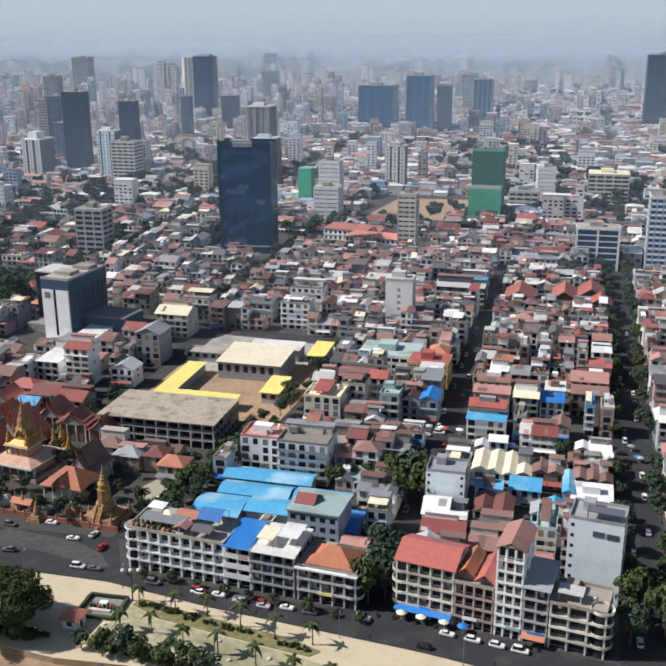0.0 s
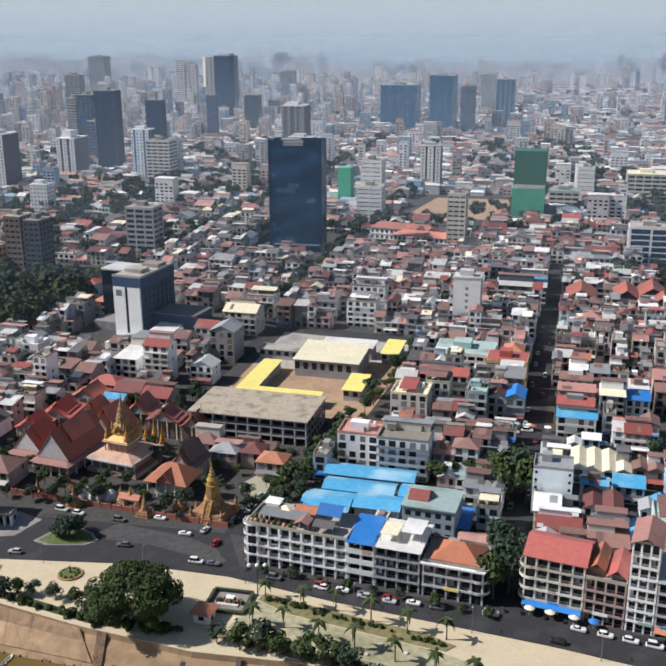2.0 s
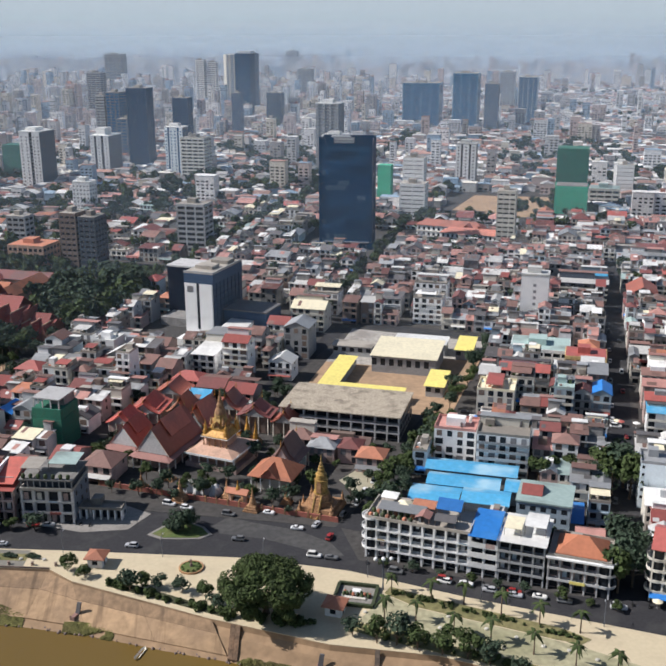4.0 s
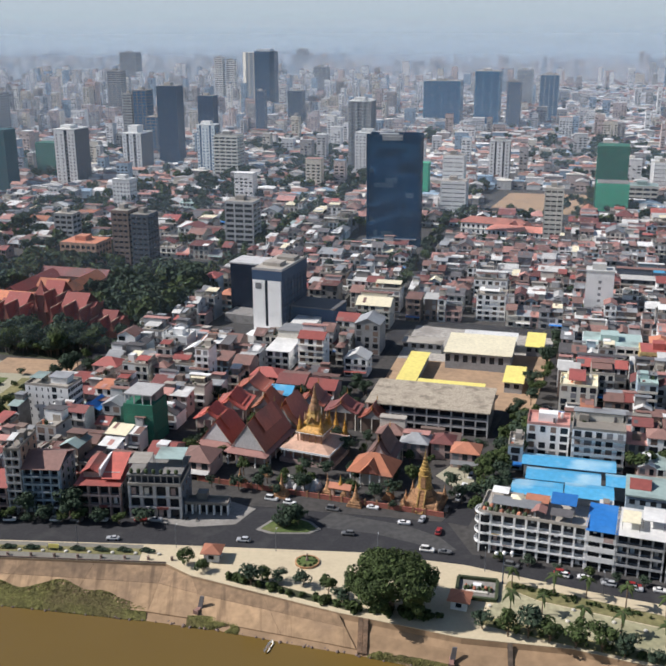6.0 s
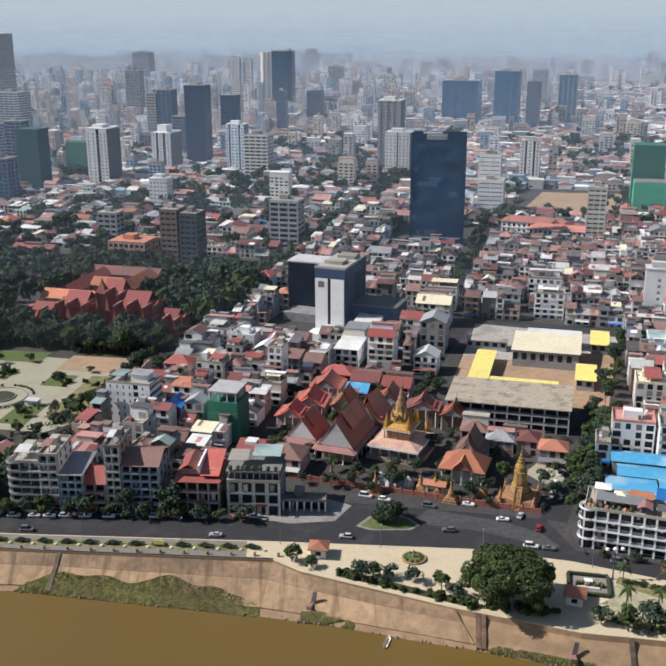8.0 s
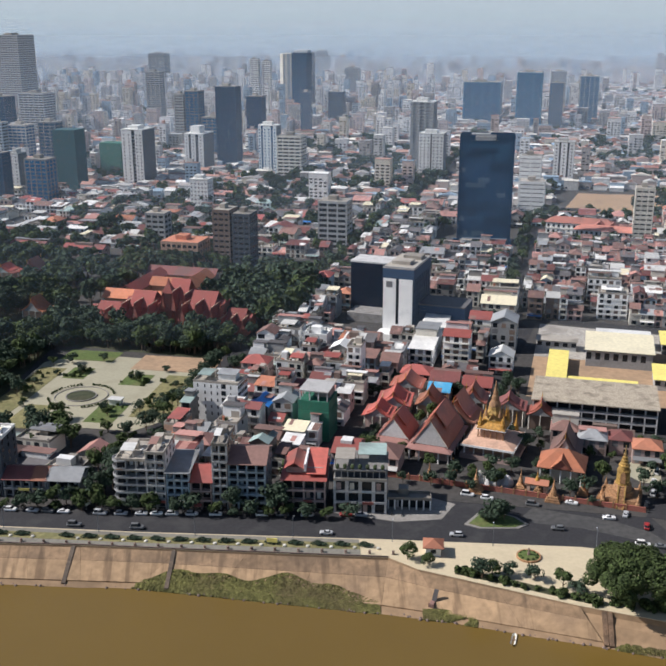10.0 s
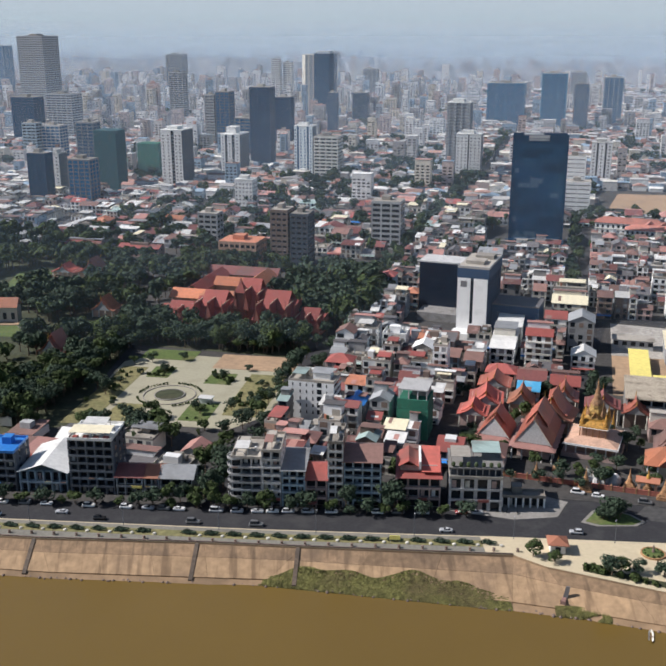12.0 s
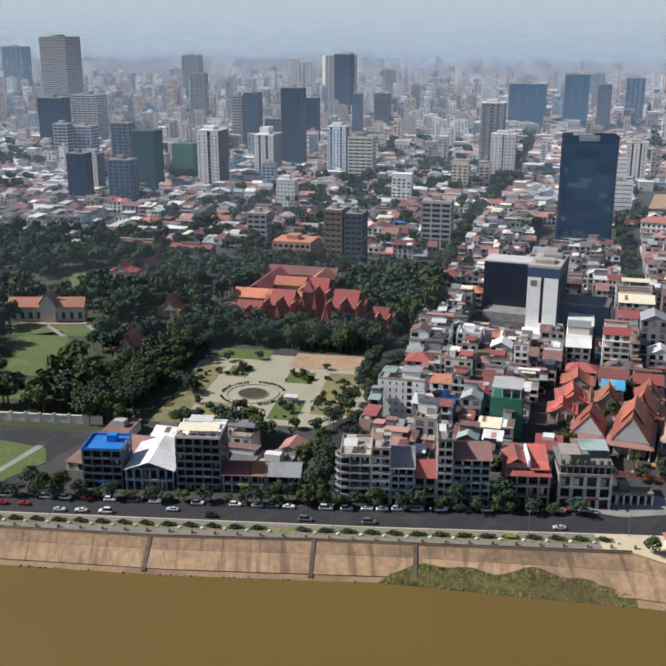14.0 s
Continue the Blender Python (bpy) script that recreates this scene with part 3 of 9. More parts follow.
def fill(u0, u1, v0, v1, low=1, high=4, seed=1, gap=0.06, roofs=ROOF_ODDS, walls=WALL_ODDS, wide=(3.8, 9.5), deep=(7.5, 13.5)):
    """Rows of town houses over one block of the grid, round whatever is already there."""
    rng = random.Random(seed)
    v = v0
    while v < v1 - 6:
        d = min(rng.uniform(*deep), v1 - v)
        u = u0 + rng.uniform(0, 1)
        while u < u1 - 3.5:
            w = min(rng.uniform(*wide), u1 - u)
            dd = d * rng.uniform(0.78, 1.0)
            if free(u, u + w, v, v + dd) and rng.random() > gap:
                roof = rng.choice(roofs)
                kind = "flat" if roof == "concrete" else rng.choice(("gx", "gx", "gy", "shed", "shed", "hip") if roof in ("red", "orange", "pinkish", "rust", "maroon") else ("gx", "shed", "shed", "gy"))
                p = W(u, v)
                house(p.x, p.y, w - 0.05, dd, rng.choice([low, *range(low, high + 1), max(low, high - 1)]), rng.choice(walls), roof, kind, GRID + rng.uniform(-1, 1), rng=rng)
            u += w
        v += d + rng.choice((0.3, 0.3, 2.0))

# ---- the quay front ----
def quay_house(x, y, turn, w, d, floors, bays, wall, trim, roof, kind, fh=3.2, loggia=1.6, rail=0.55, label="", side=True, awning="", top=True, name="shophouse", proud=0.0, rounded=0, pier=0.24, opening=0.80):
    """A front-row house with a loggia facade: each opening, balcony and pier stands in its true depth."""
    t = thing(name, x, y, turn, 0, label, "house", "houses along the quay")
    h = floors * fh
    floors = max(1, round(h / 2.75)) if fh < 3.5 and y > 262 else floors
    fh = h / floors
    part("wall", Shape().box(0, w, loggia, d, 0, h), WALLS[wall], t)
    for i in range(bays + 1):
        c = min(max(w * i / bays, 0.2), w - 0.2)
        part("pier", Shape().box(max(0, c - pier), min(w, c + pier), 0, loggia, 0, h), WALLS[trim], t)
    if rounded:
        cx = 1.4 if rounded < 0 else w - 1.4
        part("turret", Shape().lathe([(2.2, 0), (2.2, h)], 20, cx, 2.4), DARK, t)
        for f in range(1, floors + (kind == "flat")):
            z = f * fh
            part("round_balcony", Shape().lathe([(2.3, z - 0.25), (3.0, z - 0.25), (3.0, z + (rail or 0.9)), (2.86, z + (rail or 0.9)), (2.86, z), (0.1, z)], 24, cx, 2.4), WALLS[trim], t)
    bw = w / bays
    for f in range(floors):
        z = f * fh
        if f:
            s = Shape().box(-0.02, w + 0.02, -0.35 - proud, loggia - 0.01, z - 0.22, z, True)
            if rail:
                s.box(0, w, -0.35 - proud, -0.25 - proud, z, z + rail)
            part("balcony", s, WALLS[trim], t)
        for i in range(bays):
            ob = part("window", PANE, None, t)
            ob.location, ob.scale = (bw * (i + 0.5), loggia - 0.02, z + (0.25 if f == 0 else 0.35)), (bw * opening, 1, fh * 0.76)
    if side:
        for f in range(floors):
            for j in range(max(1, int(d / 5))):
                for sx in (0, w):
                    ob = part("window", PANE, None, t)
                    ob.location, ob.rotation_euler, ob.scale = (sx, loggia + (d - loggia) * (j + 0.5) / max(1, int(d / 5)), f * fh + 1), (0, 0, math.pi / 2), (1.3, 1, 1.5)
    part("roof", roof_shape(kind, w, d, h, random.Random(int(x * 7 + y)), 0.5), ROOFS[roof], t)
    rng = random.Random(int(x * 11 + y * 5))
    for f in range(floors):
        for i in range(bays):
            c, z = bw * (i + 0.5), f * fh
            pick = rng.random()
            if pick < 0.16:
                part("shutter", Shape().box(c - bw * 0.3, c + bw * 0.05, loggia - 0.16, loggia - 0.06, z + 0.3, z + fh * 0.75), WALLS[rng.choice(("white", "blue", "pink", "grey", "cream"))], t)
            elif pick < 0.28 and f:
                part("air_conditioner", Shape().box(c - 0.45, c + 0.45, loggia - 0.45, loggia - 0.06, z + 1.7, z + 2.25, True), WALLS["white"], t)
            elif pick < 0.36 and f and rail:
                part("hanging_cloth", Shape().box(c - bw * 0.35, c + bw * 0.3, -0.4 - proud, -0.36 - proud, z + 0.1, z + rail + 0.05), WALLS[rng.choice(("white", "peach", "blue", "yellow", "pink"))], t)
    if rng.random() < 0.6:
        k = rng.uniform(0.2, 0.6) * w
        part("sign_board", Shape().box(k, min(w - 0.2, k + rng.uniform(2, 4.5)), -0.55 - proud, -0.42 - proud, fh - 0.35, fh + 0.55), rng.choice((ROOFS["blue"], ROOFS["red"], ROOFS["white"], ROOFS["yellow"], ROOFS["green"])), t)
    if awning:
        part("awning", Shape().shed(0.2, w - 0.2, -2.4, 0, 2.5, 3.1, 0.08), ROOFS[awning], t)
    if top and kind == "flat":
        rng = random.Random(int(x * 3 - y))
        tank = Shape().lathe([(0.65, h + 0.1), (0.65, h + 1.5), (0.3, h + 1.75)], 12, w * 0.75, d * 0.4)
        part("water_tank", tank, STEEL, t)
        part("roof_shelter", Shape().shed(w * 0.1, w * 0.55, d * 0.15, d * 0.5, h + 2.5, h + 2.9).box(w * 0.12, w * 0.14, d * 0.17, d * 0.19, h, h + 2.5).box(w * 0.5, w * 0.52, d * 0.17, d * 0.19, h, h + 2.5), ROOFS[rng.choice(("white", "grey", "rust"))], t)
    u, v = UV(x, y)
    take(u - 0.5, u + w + 0.5, v - 3, v + d + 0.5)
    return t


def along(x0, y0, turn, s):
    return x0 + s * math.cos(radians(turn)), y0 + s * math.sin(radians(turn))


T1, T2 = -21.6, -25.6
q1 = lambda s: along(-50, 251, T1, s)
q2 = lambda s: along(25.7, 224.4, T2, s)
HOTEL = quay_house(*q1(0), T1, 31, 14, 4, 9, "white", "white", "concrete", "flat", loggia=1.8, rail=0.4, pier=0.3, opening=0.9, label="long white four-storey hotel with arcaded loggias and a roof terrace", awning="", name="quay_hotel", rounded=-1)
quay_house(*q1(31.1), T1, 8, 14, 4, 2, "white", "white", "blue", "shed", rail=1.5, label="white four-storey house with solid balcony bands and blue roof")
GREYH = quay_house(*q1(39.2), T1, 13, 14, 4, 4, "grey", "grey", "white", "shed", label="grey four-storey house with dark balconies and pale roof")
CORNER = quay_house(*q1(53), T1, 17, 14, 3, 5, "pink", "pale", "concrete", "flat", fh=3.5, top=False, opening=0.62, label="three-storey corner house with an orange tiled hip roof", rounded=1)
quay_house(*q2(0), T2, 16, 14, 5, 5, "white", "cream", "red", "gx", label="cream five-storey corner house with faded red roof", awning="blue", rounded=-1)
quay_house(*q2(16.2), T2, 10.5, 14, 4, 4, "white", "pink", "concrete", "flat", top=False, label="narrow pink and white house under two long red gables")
x, y = q2(16.2)
t = thing("roof_gables", x, y, T2, 12.8, "orange and red gabled roofs side by side over a terrace", "roof hut")
part("wall", Shape().box(0.3, 4.6, 3, 13.6, 0, 2.2), WALLS["peach"], t)
part("wall", Shape().box(5.2, 10.2, 2.5, 13.6, 0, 1.4), WALLS["pink"], t)
part("roof", Shape().gable(0.2, 4.7, 1.2, 13.8, 2.2, 4.2, "y", 0.2), ROOFS["brightorange"], t, "rounded orange sheet roof")
part("roof", Shape().gable(5.1, 10.3, 0.4, 13.8, 1.4, 3.6, "y", 0.1), ROOFS["red"], t, "faded red sheet roof")
quay_house(*q2(27), T2, 7, 13, 8, 3, "white", "white", "pinkish", "gy", label="tall narrow eight-storey grey and white house with balconies")
quay_house(*q2(34.2), T2, 6.5, 13, 5, 2, "grey", "grey", "grey", "shed", label="grey five-storey house with sign boards", awning="orange")
quay_house(*q2(41), T2, 14, 12, 4, 3, "grey", "cream", "concrete", "flat", label="grey four-storey corner house with curved cream balconies", rounded=1)


def slab_hotel(x, y, turn, w, d, h, wall, label, floors=8, columns=((0.08, 0.9, 1.0),), sign=False, roof="grey"):
    """A tall block with small windows in a blank wall."""
    t = thing("hotel_block", x, y, turn, 0, label, "building")
    part("wall", Shape().box(0, w, 0, d, 0, h), WALLS[wall], t)
    part("roof", roof_shape("flat", w, d, h, random.Random(3)), ROOFS[roof], t)
    fh = h / floors
    if sign:
        part("sign_board", Shape().box(w * 0.45, w * 0.66, -0.15, -0.02, h - 4.2, h - 2.6), WALLS["dark"], t, "dark sign board")
        part("sign_board", Shape().box(w * 0.70, w * 0.92, -0.15, -0.02, h - 4.4, h - 2.8), WALLS["dark"], t, "dark sign board")
        part("roof_canopy", Shape().box(w * 0.3, w * 0.98, d * 0.05, d * 0.4, h + 2.6, h + 2.8, True).box(w * 0.32, w * 0.34, d * 0.06, d * 0.08, h, h + 2.6).box(w * 0.94, w * 0.96, d * 0.06, d * 0.08, h, h + 2.6), WALLS["steel"], t)
    for f in range(1, floors):
        for c, pw, ph in columns:
            ob = part("window", PANE, None, t)
            ob.location, ob.scale = (w * c, 0, f * fh + 0.9), (pw, 1, ph)
    for j in range(6):
        for f in range(floors):
            for sx in (0, w):
                ob = part("window", PANE, None, t)
                ob.location, ob.rotation_euler, ob.scale = (sx, d * (j + 0.5) / 6, f * fh + 0.9), (0, 0, math.pi / 2), (1.4, 1, 1.5)
    u, v = UV(x, y)
    take(u - 0.5, u + w + 0.5, v - 1, v + d + 1)
    return t


slab_hotel(72.6, 228, T2 + 1, 14.5, 11, 25, "paleblue", "tall pale blue-white hotel block with a blank wall and small windows", sign=True)
slab_hotel(40.9, 277.4, GRID, 12.5, 10, 16, "paleblue", "pale blue six-storey block with a blank side wall", 6, columns=((0.08, 0.8, 1.0), (0.92, 0.8, 1.0)))

T3 = -6.5
q3 = lambda s: along(-313, 297, T3, s)
quay_house(*q3(0), T3, 13.5, 13, 4, 4, "dark", "steel", "blue", "flat", fh=3.45, top=False, label="dark blue-framed house with a bright blue flat roof", name="blue_roof_house")
quay_house(*q3(14.5), T3, 16.5, 22, 2, 6, "blue", "blue", "white", "gy", fh=3.6, label="low pale blue hall with a wide white sheet roof", name="hall")
TERRACE = quay_house(*q3(32), T3, 15, 15, 6, 5, "dark", "steel", "white", "flat", fh=3.2, label="dark grey six-storey house with a terrace on its roof")
quay_house(*q3(47.5), T3, 9, 11, 2, 3, "white", "grey", "maroon", "gx", label="low white house with dark red roof")
quay_house(*q3(57), T3, 5, 11, 2, 2, "grey", "grey", "orange", "gx", label="low house with orange roof behind dense street trees")
quay_house(*q3(62.3), T3, 11, 11, 2, 3, "grey", "grey", "grey", "gx", label="low grey house behind dense street trees")
quay_house(-227, 284, T3, 10, 16, 5, 3, "dark", "grey", "concrete", "flat", proud=1.0, loggia=2.4, rail=0.4, opening=0.95, label="dark corner house with grey curved terrace bands", rounded=-1)
quay_house(-217, 281.5, T3, 6.2, 15, 6, 2, "white", "pale", "concrete", "flat", opening=0.7, label="narrow white six-storey house with gridded facade")
# Blue tones on this and the five-storey front paint in bluish shade.
quay_house(-210.6, 281, T3, 7.5, 15, 4, 3, "steel", "blue", "grey", "shed", label="grey four-storey house with balconies")
quay_house(-203, 280.5, T3, 7, 14, 3, 2, "pink", "pink", "red", "gx", label="low pink house with red roof")
quay_house(-195.8, 280, T3, 5, 15, 7, 2, "peach", "pale", "concrete", "flat", label="tall narrow peach house with white balconies")
quay_house(-190.6, 279.8, T3, 12, 15, 5, 4, "grey", "blue", "rust", "gx", label="white five-storey house with maroon roof, front shade painted grey-blue")
quay_house(-173.5, 278.5, T3, 14, 15, 3, 4, "grey", "pink", "red", "shed", fh=3.6, label="three-storey house with bright red sheet roofs in two slopes")
q = (-173.5, 278.5)
t = thing("roof_terrace_hut", q[0] + 0.6, q[1] + 0.2, T3, 10.8, "red sheet gables over a roof terrace with a white ridge board", "roof hut")
part("wall", Shape().box(0.4, 12.4, 4, 14, 0, 2.6), WALLS["pink"], t)
part("roof", Shape().gable(0, 6.2, 2.5, 14.6, 2.6, 4.6, "y", 0.2), ROOFS["brightred"], t)
part("roof", Shape().shed(7.2, 13.4, 1.0, 14.6, 1.6, 4.8), ROOFS["brightred"], t)
part("ridge_board", Shape().box(6.4, 7.1, 1.5, 14.6, 2.4, 4.9, True), WALLS["white"], t)
COLONNADE = quay_house(-157, 276.3, T3, 17, 15, 3, 4, "steel", "pale", "concrete", "flat", fh=3.75, loggia=0.9, pier=0.55, rail=0.5, opening=0.74, label="grey colonnaded house with arcade, dark top loggia and roof terrace", top=False)
part("top_loggia", Shape().box(0.6, 16.4, 2.4, 15, 11.4, 14.6), WALLS["dark"], COLONNADE)
for i in range(9):
    part("loggia_post", Shape().box(0.3 + i * 2.02, 0.6 + i * 2.02, 0.5, 0.8, 11.4, 14.6), WALLS["grey"], COLONNADE)
part("loggia_rail", Shape().box(0.2, 16.8, 0.3, 0.45, 11.4, 12.3), WALLS["grey"], COLONNADE)
part("loggia_roof", Shape().box(-0.2, 17.2, 0.1, 15.2, 14.6, 15.1, True), WALLS["concrete"], COLONNADE)
quay_house(-139.5, 277.5, T3, 14, 5, 1, 6, "grey", "white", "concrete", "flat", fh=3.6, label="low white arcade beside the corner house", top=False, name="arcade")


def pavilion(parent, x0, x1, y0, y1, z, h, roof, kind="hip", rise=1.2):
    """A light shelter on a roof terrace."""
    for px in (x0 + 0.1, x1 - 0.2):
        for py in (y0 + 0.1, y1 - 0.2):
            part("post", Shape().box(px, px + 0.12, py, py + 0.12, z, z + h), WALLS["brown"], parent)
    s = Shape()
    if kind == "hip":
        s.hip(x0, x1, y0, y1, z + h, z + h + rise, 0.2, 0.1)
    elif kind == "gx":
        s.gable(x0, x1, y0, y1, z + h, z + h + rise, "x", 0.2, 0.1)
    elif kind == "gy":
        s.gable(x0, x1, y0, y1, z + h, z + h + rise, "y", 0.2, 0.1)
    else:
        s.shed(x0, x1, y0, y1, z + h, z + h + 0.3, 0.1)
    part("terrace_roof", s, ROOFS[roof], parent)


part("hip_roof", Shape().hip(2.2, 15.2, 1.8, 12.5, 10.9, 14.6, 0.5), ROOFS["brightorange"], CORNER, "orange tiled hip roof")
part("cornice", Shape().box(-0.5, 17.5, -0.9, 0.3, 10.2, 10.7, True), WALLS["white"], CORNER)
pavilion(TERRACE, 0.6, 14.4, 0.4, 6.5, 19.3, 2.6, "creamroof", "shed")
pavilion(TERRACE, 3, 11, 8, 13, 19.3, 2.8, "white", "shed")
for i in range(4):
    part("terrace_table", Shape().box(1.5 + i * 3.4, 3.2 + i * 3.4, 1.2, 2.6, 19.3, 20.1), ROOFS["red"], TERRACE)
pavilion(COLONNADE, 0.4, 6.6, 1.0, 9.0, 15.1, 3.4, "concrete", "shed")
pavilion(COLONNADE, 7.5, 16.6, 6.0, 14.6, 15.1, 2.8, "green", "shed")
for i in range(7):
    part("planter", Shape().lathe([(0.5, 15.3), (0.7, 16.0), (0.5, 16.7), (0.1, 16.9)], 7, 1.2 + i * 2.4, 0.8), ROOFS["leafy"], COLONNADE)
for i in range(16):
    part("planter", Shape().lathe([(0.5, 12.9), (0.75, 13.6), (0.55, 14.2), (0.1, 14.5)], 7, 1.4 + (i % 8) * 1.7, 1.2 + (i // 8) * 2.6 + 0.3 * (i % 3)), ROOFS["leafy" if i % 3 else "orange"], HOTEL)
pavilion(HOTEL, 2, 7, 9, 13, 12.9, 2.6, "white", "shed")
pavilion(HOTEL, 8, 12, 5.5, 9.5, 12.9, 2.4, "creamroof")
pavilion(HOTEL, 12.5, 19, 7, 12, 12.9, 2.4, "orange", "gx")
pavilion(HOTEL, 15, 19, 0.8, 5, 12.9, 2.3, "pinkish", "gy", 0.8)
pavilion(HOTEL, 20, 27, 6, 13, 12.9, 3.4, "blue", "gx", 2.0)
pavilion(HOTEL, 20.5, 26.5, 1, 5.5, 12.9, 2.2, "slate", "gx", 1.0)
pavilion(GREYH, 1, 6, 2, 9, 13.5, 2.4, "creamroof", "shed")
pavilion(GREYH, 6.5, 12.5, 4, 12, 13.5, 2.8, "white", "shed")

# ---- landmarks behind the quay ----
def tower(x, y, turn, w, d, h, floors, bays, wall, label, pane=None, frame=None, roof="concrete", name="tower_block", depth=0.25, ratio=0.6, pier=0.4):
    """A block with its storeys of windows set between slabs and piers."""
    t = thing(name, x, y, turn, 0, label, "building")
    pane = pane or DARK
    part("core", Shape().box(depth, w - depth, depth, d - depth, 0, h), pane, t)
    fh = h / floors
    far = y > 880
    grid = Shape()
    for f in range(floors + 1):
        z0 = max(0, f * fh - fh * (1 - ratio) / 2)
        z1 = min(h + 0.6, f * fh + fh * (1 - ratio) / 2) if f < floors else h + 0.9
        s = grid if far else Shape()
        s.box(0, w, 0, d, z0, z1, True)
        if not far:
            part("floor_band", s, WALLS[wall], t)
    piers = []
    for i in range(bays + 1):
        c = min(max(w * i / bays, pier), w - pier)
        piers.append(((c - pier, c + pier, -0.05, depth + 0.05), (c - pier, c + pier, d - depth - 0.05, d + 0.05)))
    n = max(2, int(d / (w / bays)))
    for j in range(n + 1):
        c = min(max(d * j / n, pier), d - pier)
        piers.append(((-0.05, depth + 0.05, c - pier, c + pier), (w - depth - 0.05, w + 0.05, c - pier, c + pier)))
    for pair in piers:
        for one in pair:
            if far:
                grid.box(*one, 0, h + 0.3)
            else:
                part("pier", Shape().box(*one, 0, h + 0.3), WALLS[frame or wall], t)
    if far:
        tagged(part("facade_grid", grid, WALLS[wall], t), kind="stuff")
    part("roof", Shape().box(0.3, w - 0.3, 0.3, d - 0.3, h + 0.2, h + 1.0).box(w * 0.3, w * 0.6, d * 0.3, d * 0.7, h + 1.0, h + 4), ROOFS[roof], t)
    u, v = UV(x, y)
    take(u - 1, u + w + 1, v - 1, v + d + 1)
    return t


def glass_tower():
    w, d, h = 38, 20, 77
    t = thing("glass_tower", -52, 676, -12, 0, "dark navy mirror-glass office tower with a notched crown", "building")
    floors, bays = 22, 12
    fh = (h - 1) / floors
    rng = random.Random(8)
    part("core", Shape().box(0.6, w - 0.6, 0.6, d - 0.6, 0, h - 3), NAVY, t)
    cell = [Shape().box(0, (w - 4) / bays - 0.16, 0, 0.2, 0, fh - 0.16).data("pane", MIRROR), Shape().box(0, (w - 4) / bays - 0.16, 0, 0.2, 0, fh - 0.16).data("pane", NAVY), Shape().box(0, (w - 4) / bays - 0.16, 0, 0.2, 0, fh - 0.16).data("pane", REFLECTPANE)]
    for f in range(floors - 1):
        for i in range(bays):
            # Pane colours follow a wave to paint cloudy reflections on the facade.
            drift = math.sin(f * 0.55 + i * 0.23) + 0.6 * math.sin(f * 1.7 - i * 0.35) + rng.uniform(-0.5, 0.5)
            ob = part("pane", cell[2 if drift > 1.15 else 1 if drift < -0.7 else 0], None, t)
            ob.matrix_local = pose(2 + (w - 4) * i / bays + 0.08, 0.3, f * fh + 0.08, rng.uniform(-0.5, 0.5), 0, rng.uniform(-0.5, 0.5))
    for f in range(floors):
        part("floor_band", Shape().box(0.35, w - 0.35, 0.35, d - 0.35, f * fh - 0.08, f * fh + 0.08, True), NAVY, t)
    for px in (0, w - 2.0):
        part("corner_pillar", Shape().box(px, px + 2.0, 0, 2.0, 0, h + 1.5), NAVY, t)
    for k in range(7):
        c = 2.5 + (d - 4) * k / 6
        part("mullion", Shape().box(w - 0.45, w + 0.05, c - 0.2, c + 0.2, 0, h), NAVY, t)
        part("mullion", Shape().box(-0.05, 0.45, c - 0.2, c + 0.2, 0, h), NAVY, t)
    part("side_glass", Shape().box(w - 0.6, w - 0.1, 2, d - 0.1, 0, h), MIRROR, t)
    part("side_glass", Shape().box(0.1, 0.6, 2, d - 0.1, 0, h), MIRROR, t)
    part("crown", Shape().box(2, w * 0.28, 0.1, 0.8, h - fh - 1, h + 1.0).box(w * 0.66, w - 2, 0.1, 0.8, h - fh - 1, h + 1.0).box(0.2, w - 0.2, d - 0.7, d, h - 3, h + 1.0).box(w * 0.28, w * 0.66, 0.1, 0.8, h - fh - 1, h - 3.4), NAVY, t)
    sign = part("crown_recess", Shape().box(w * 0.28, w * 0.66, 2.0, 2.6, h - 3.4, h + 1.2), ROOFS["grey"], t, "grey screen wall set back in the crown")
    for k in range(2):
        part("screen_rail", Shape().box(w * 0.29, w * 0.65, 1.85, 2.0, h - 2.6 + k * 1.9, h - 1.7 + k * 1.9, True), ROOFS["white"], sign)
    part("roof_plant", Shape().box(w * 0.2, w * 0.55, d * 0.35, d * 0.7, h - 3, h + 1.2), ROOFS["grey"], t)
    part("base_canopy", Shape().box(4, w - 2, -3.0, 0.2, 4.6, 5.2, True), WALLS["steel"], t)
    part("base_block", Shape().box(-2.5, w + 1, -1.5, 0.25, 0, 4.6), MIRROR, t)
    take(-262, -206, 596, 700)


glass_tower()


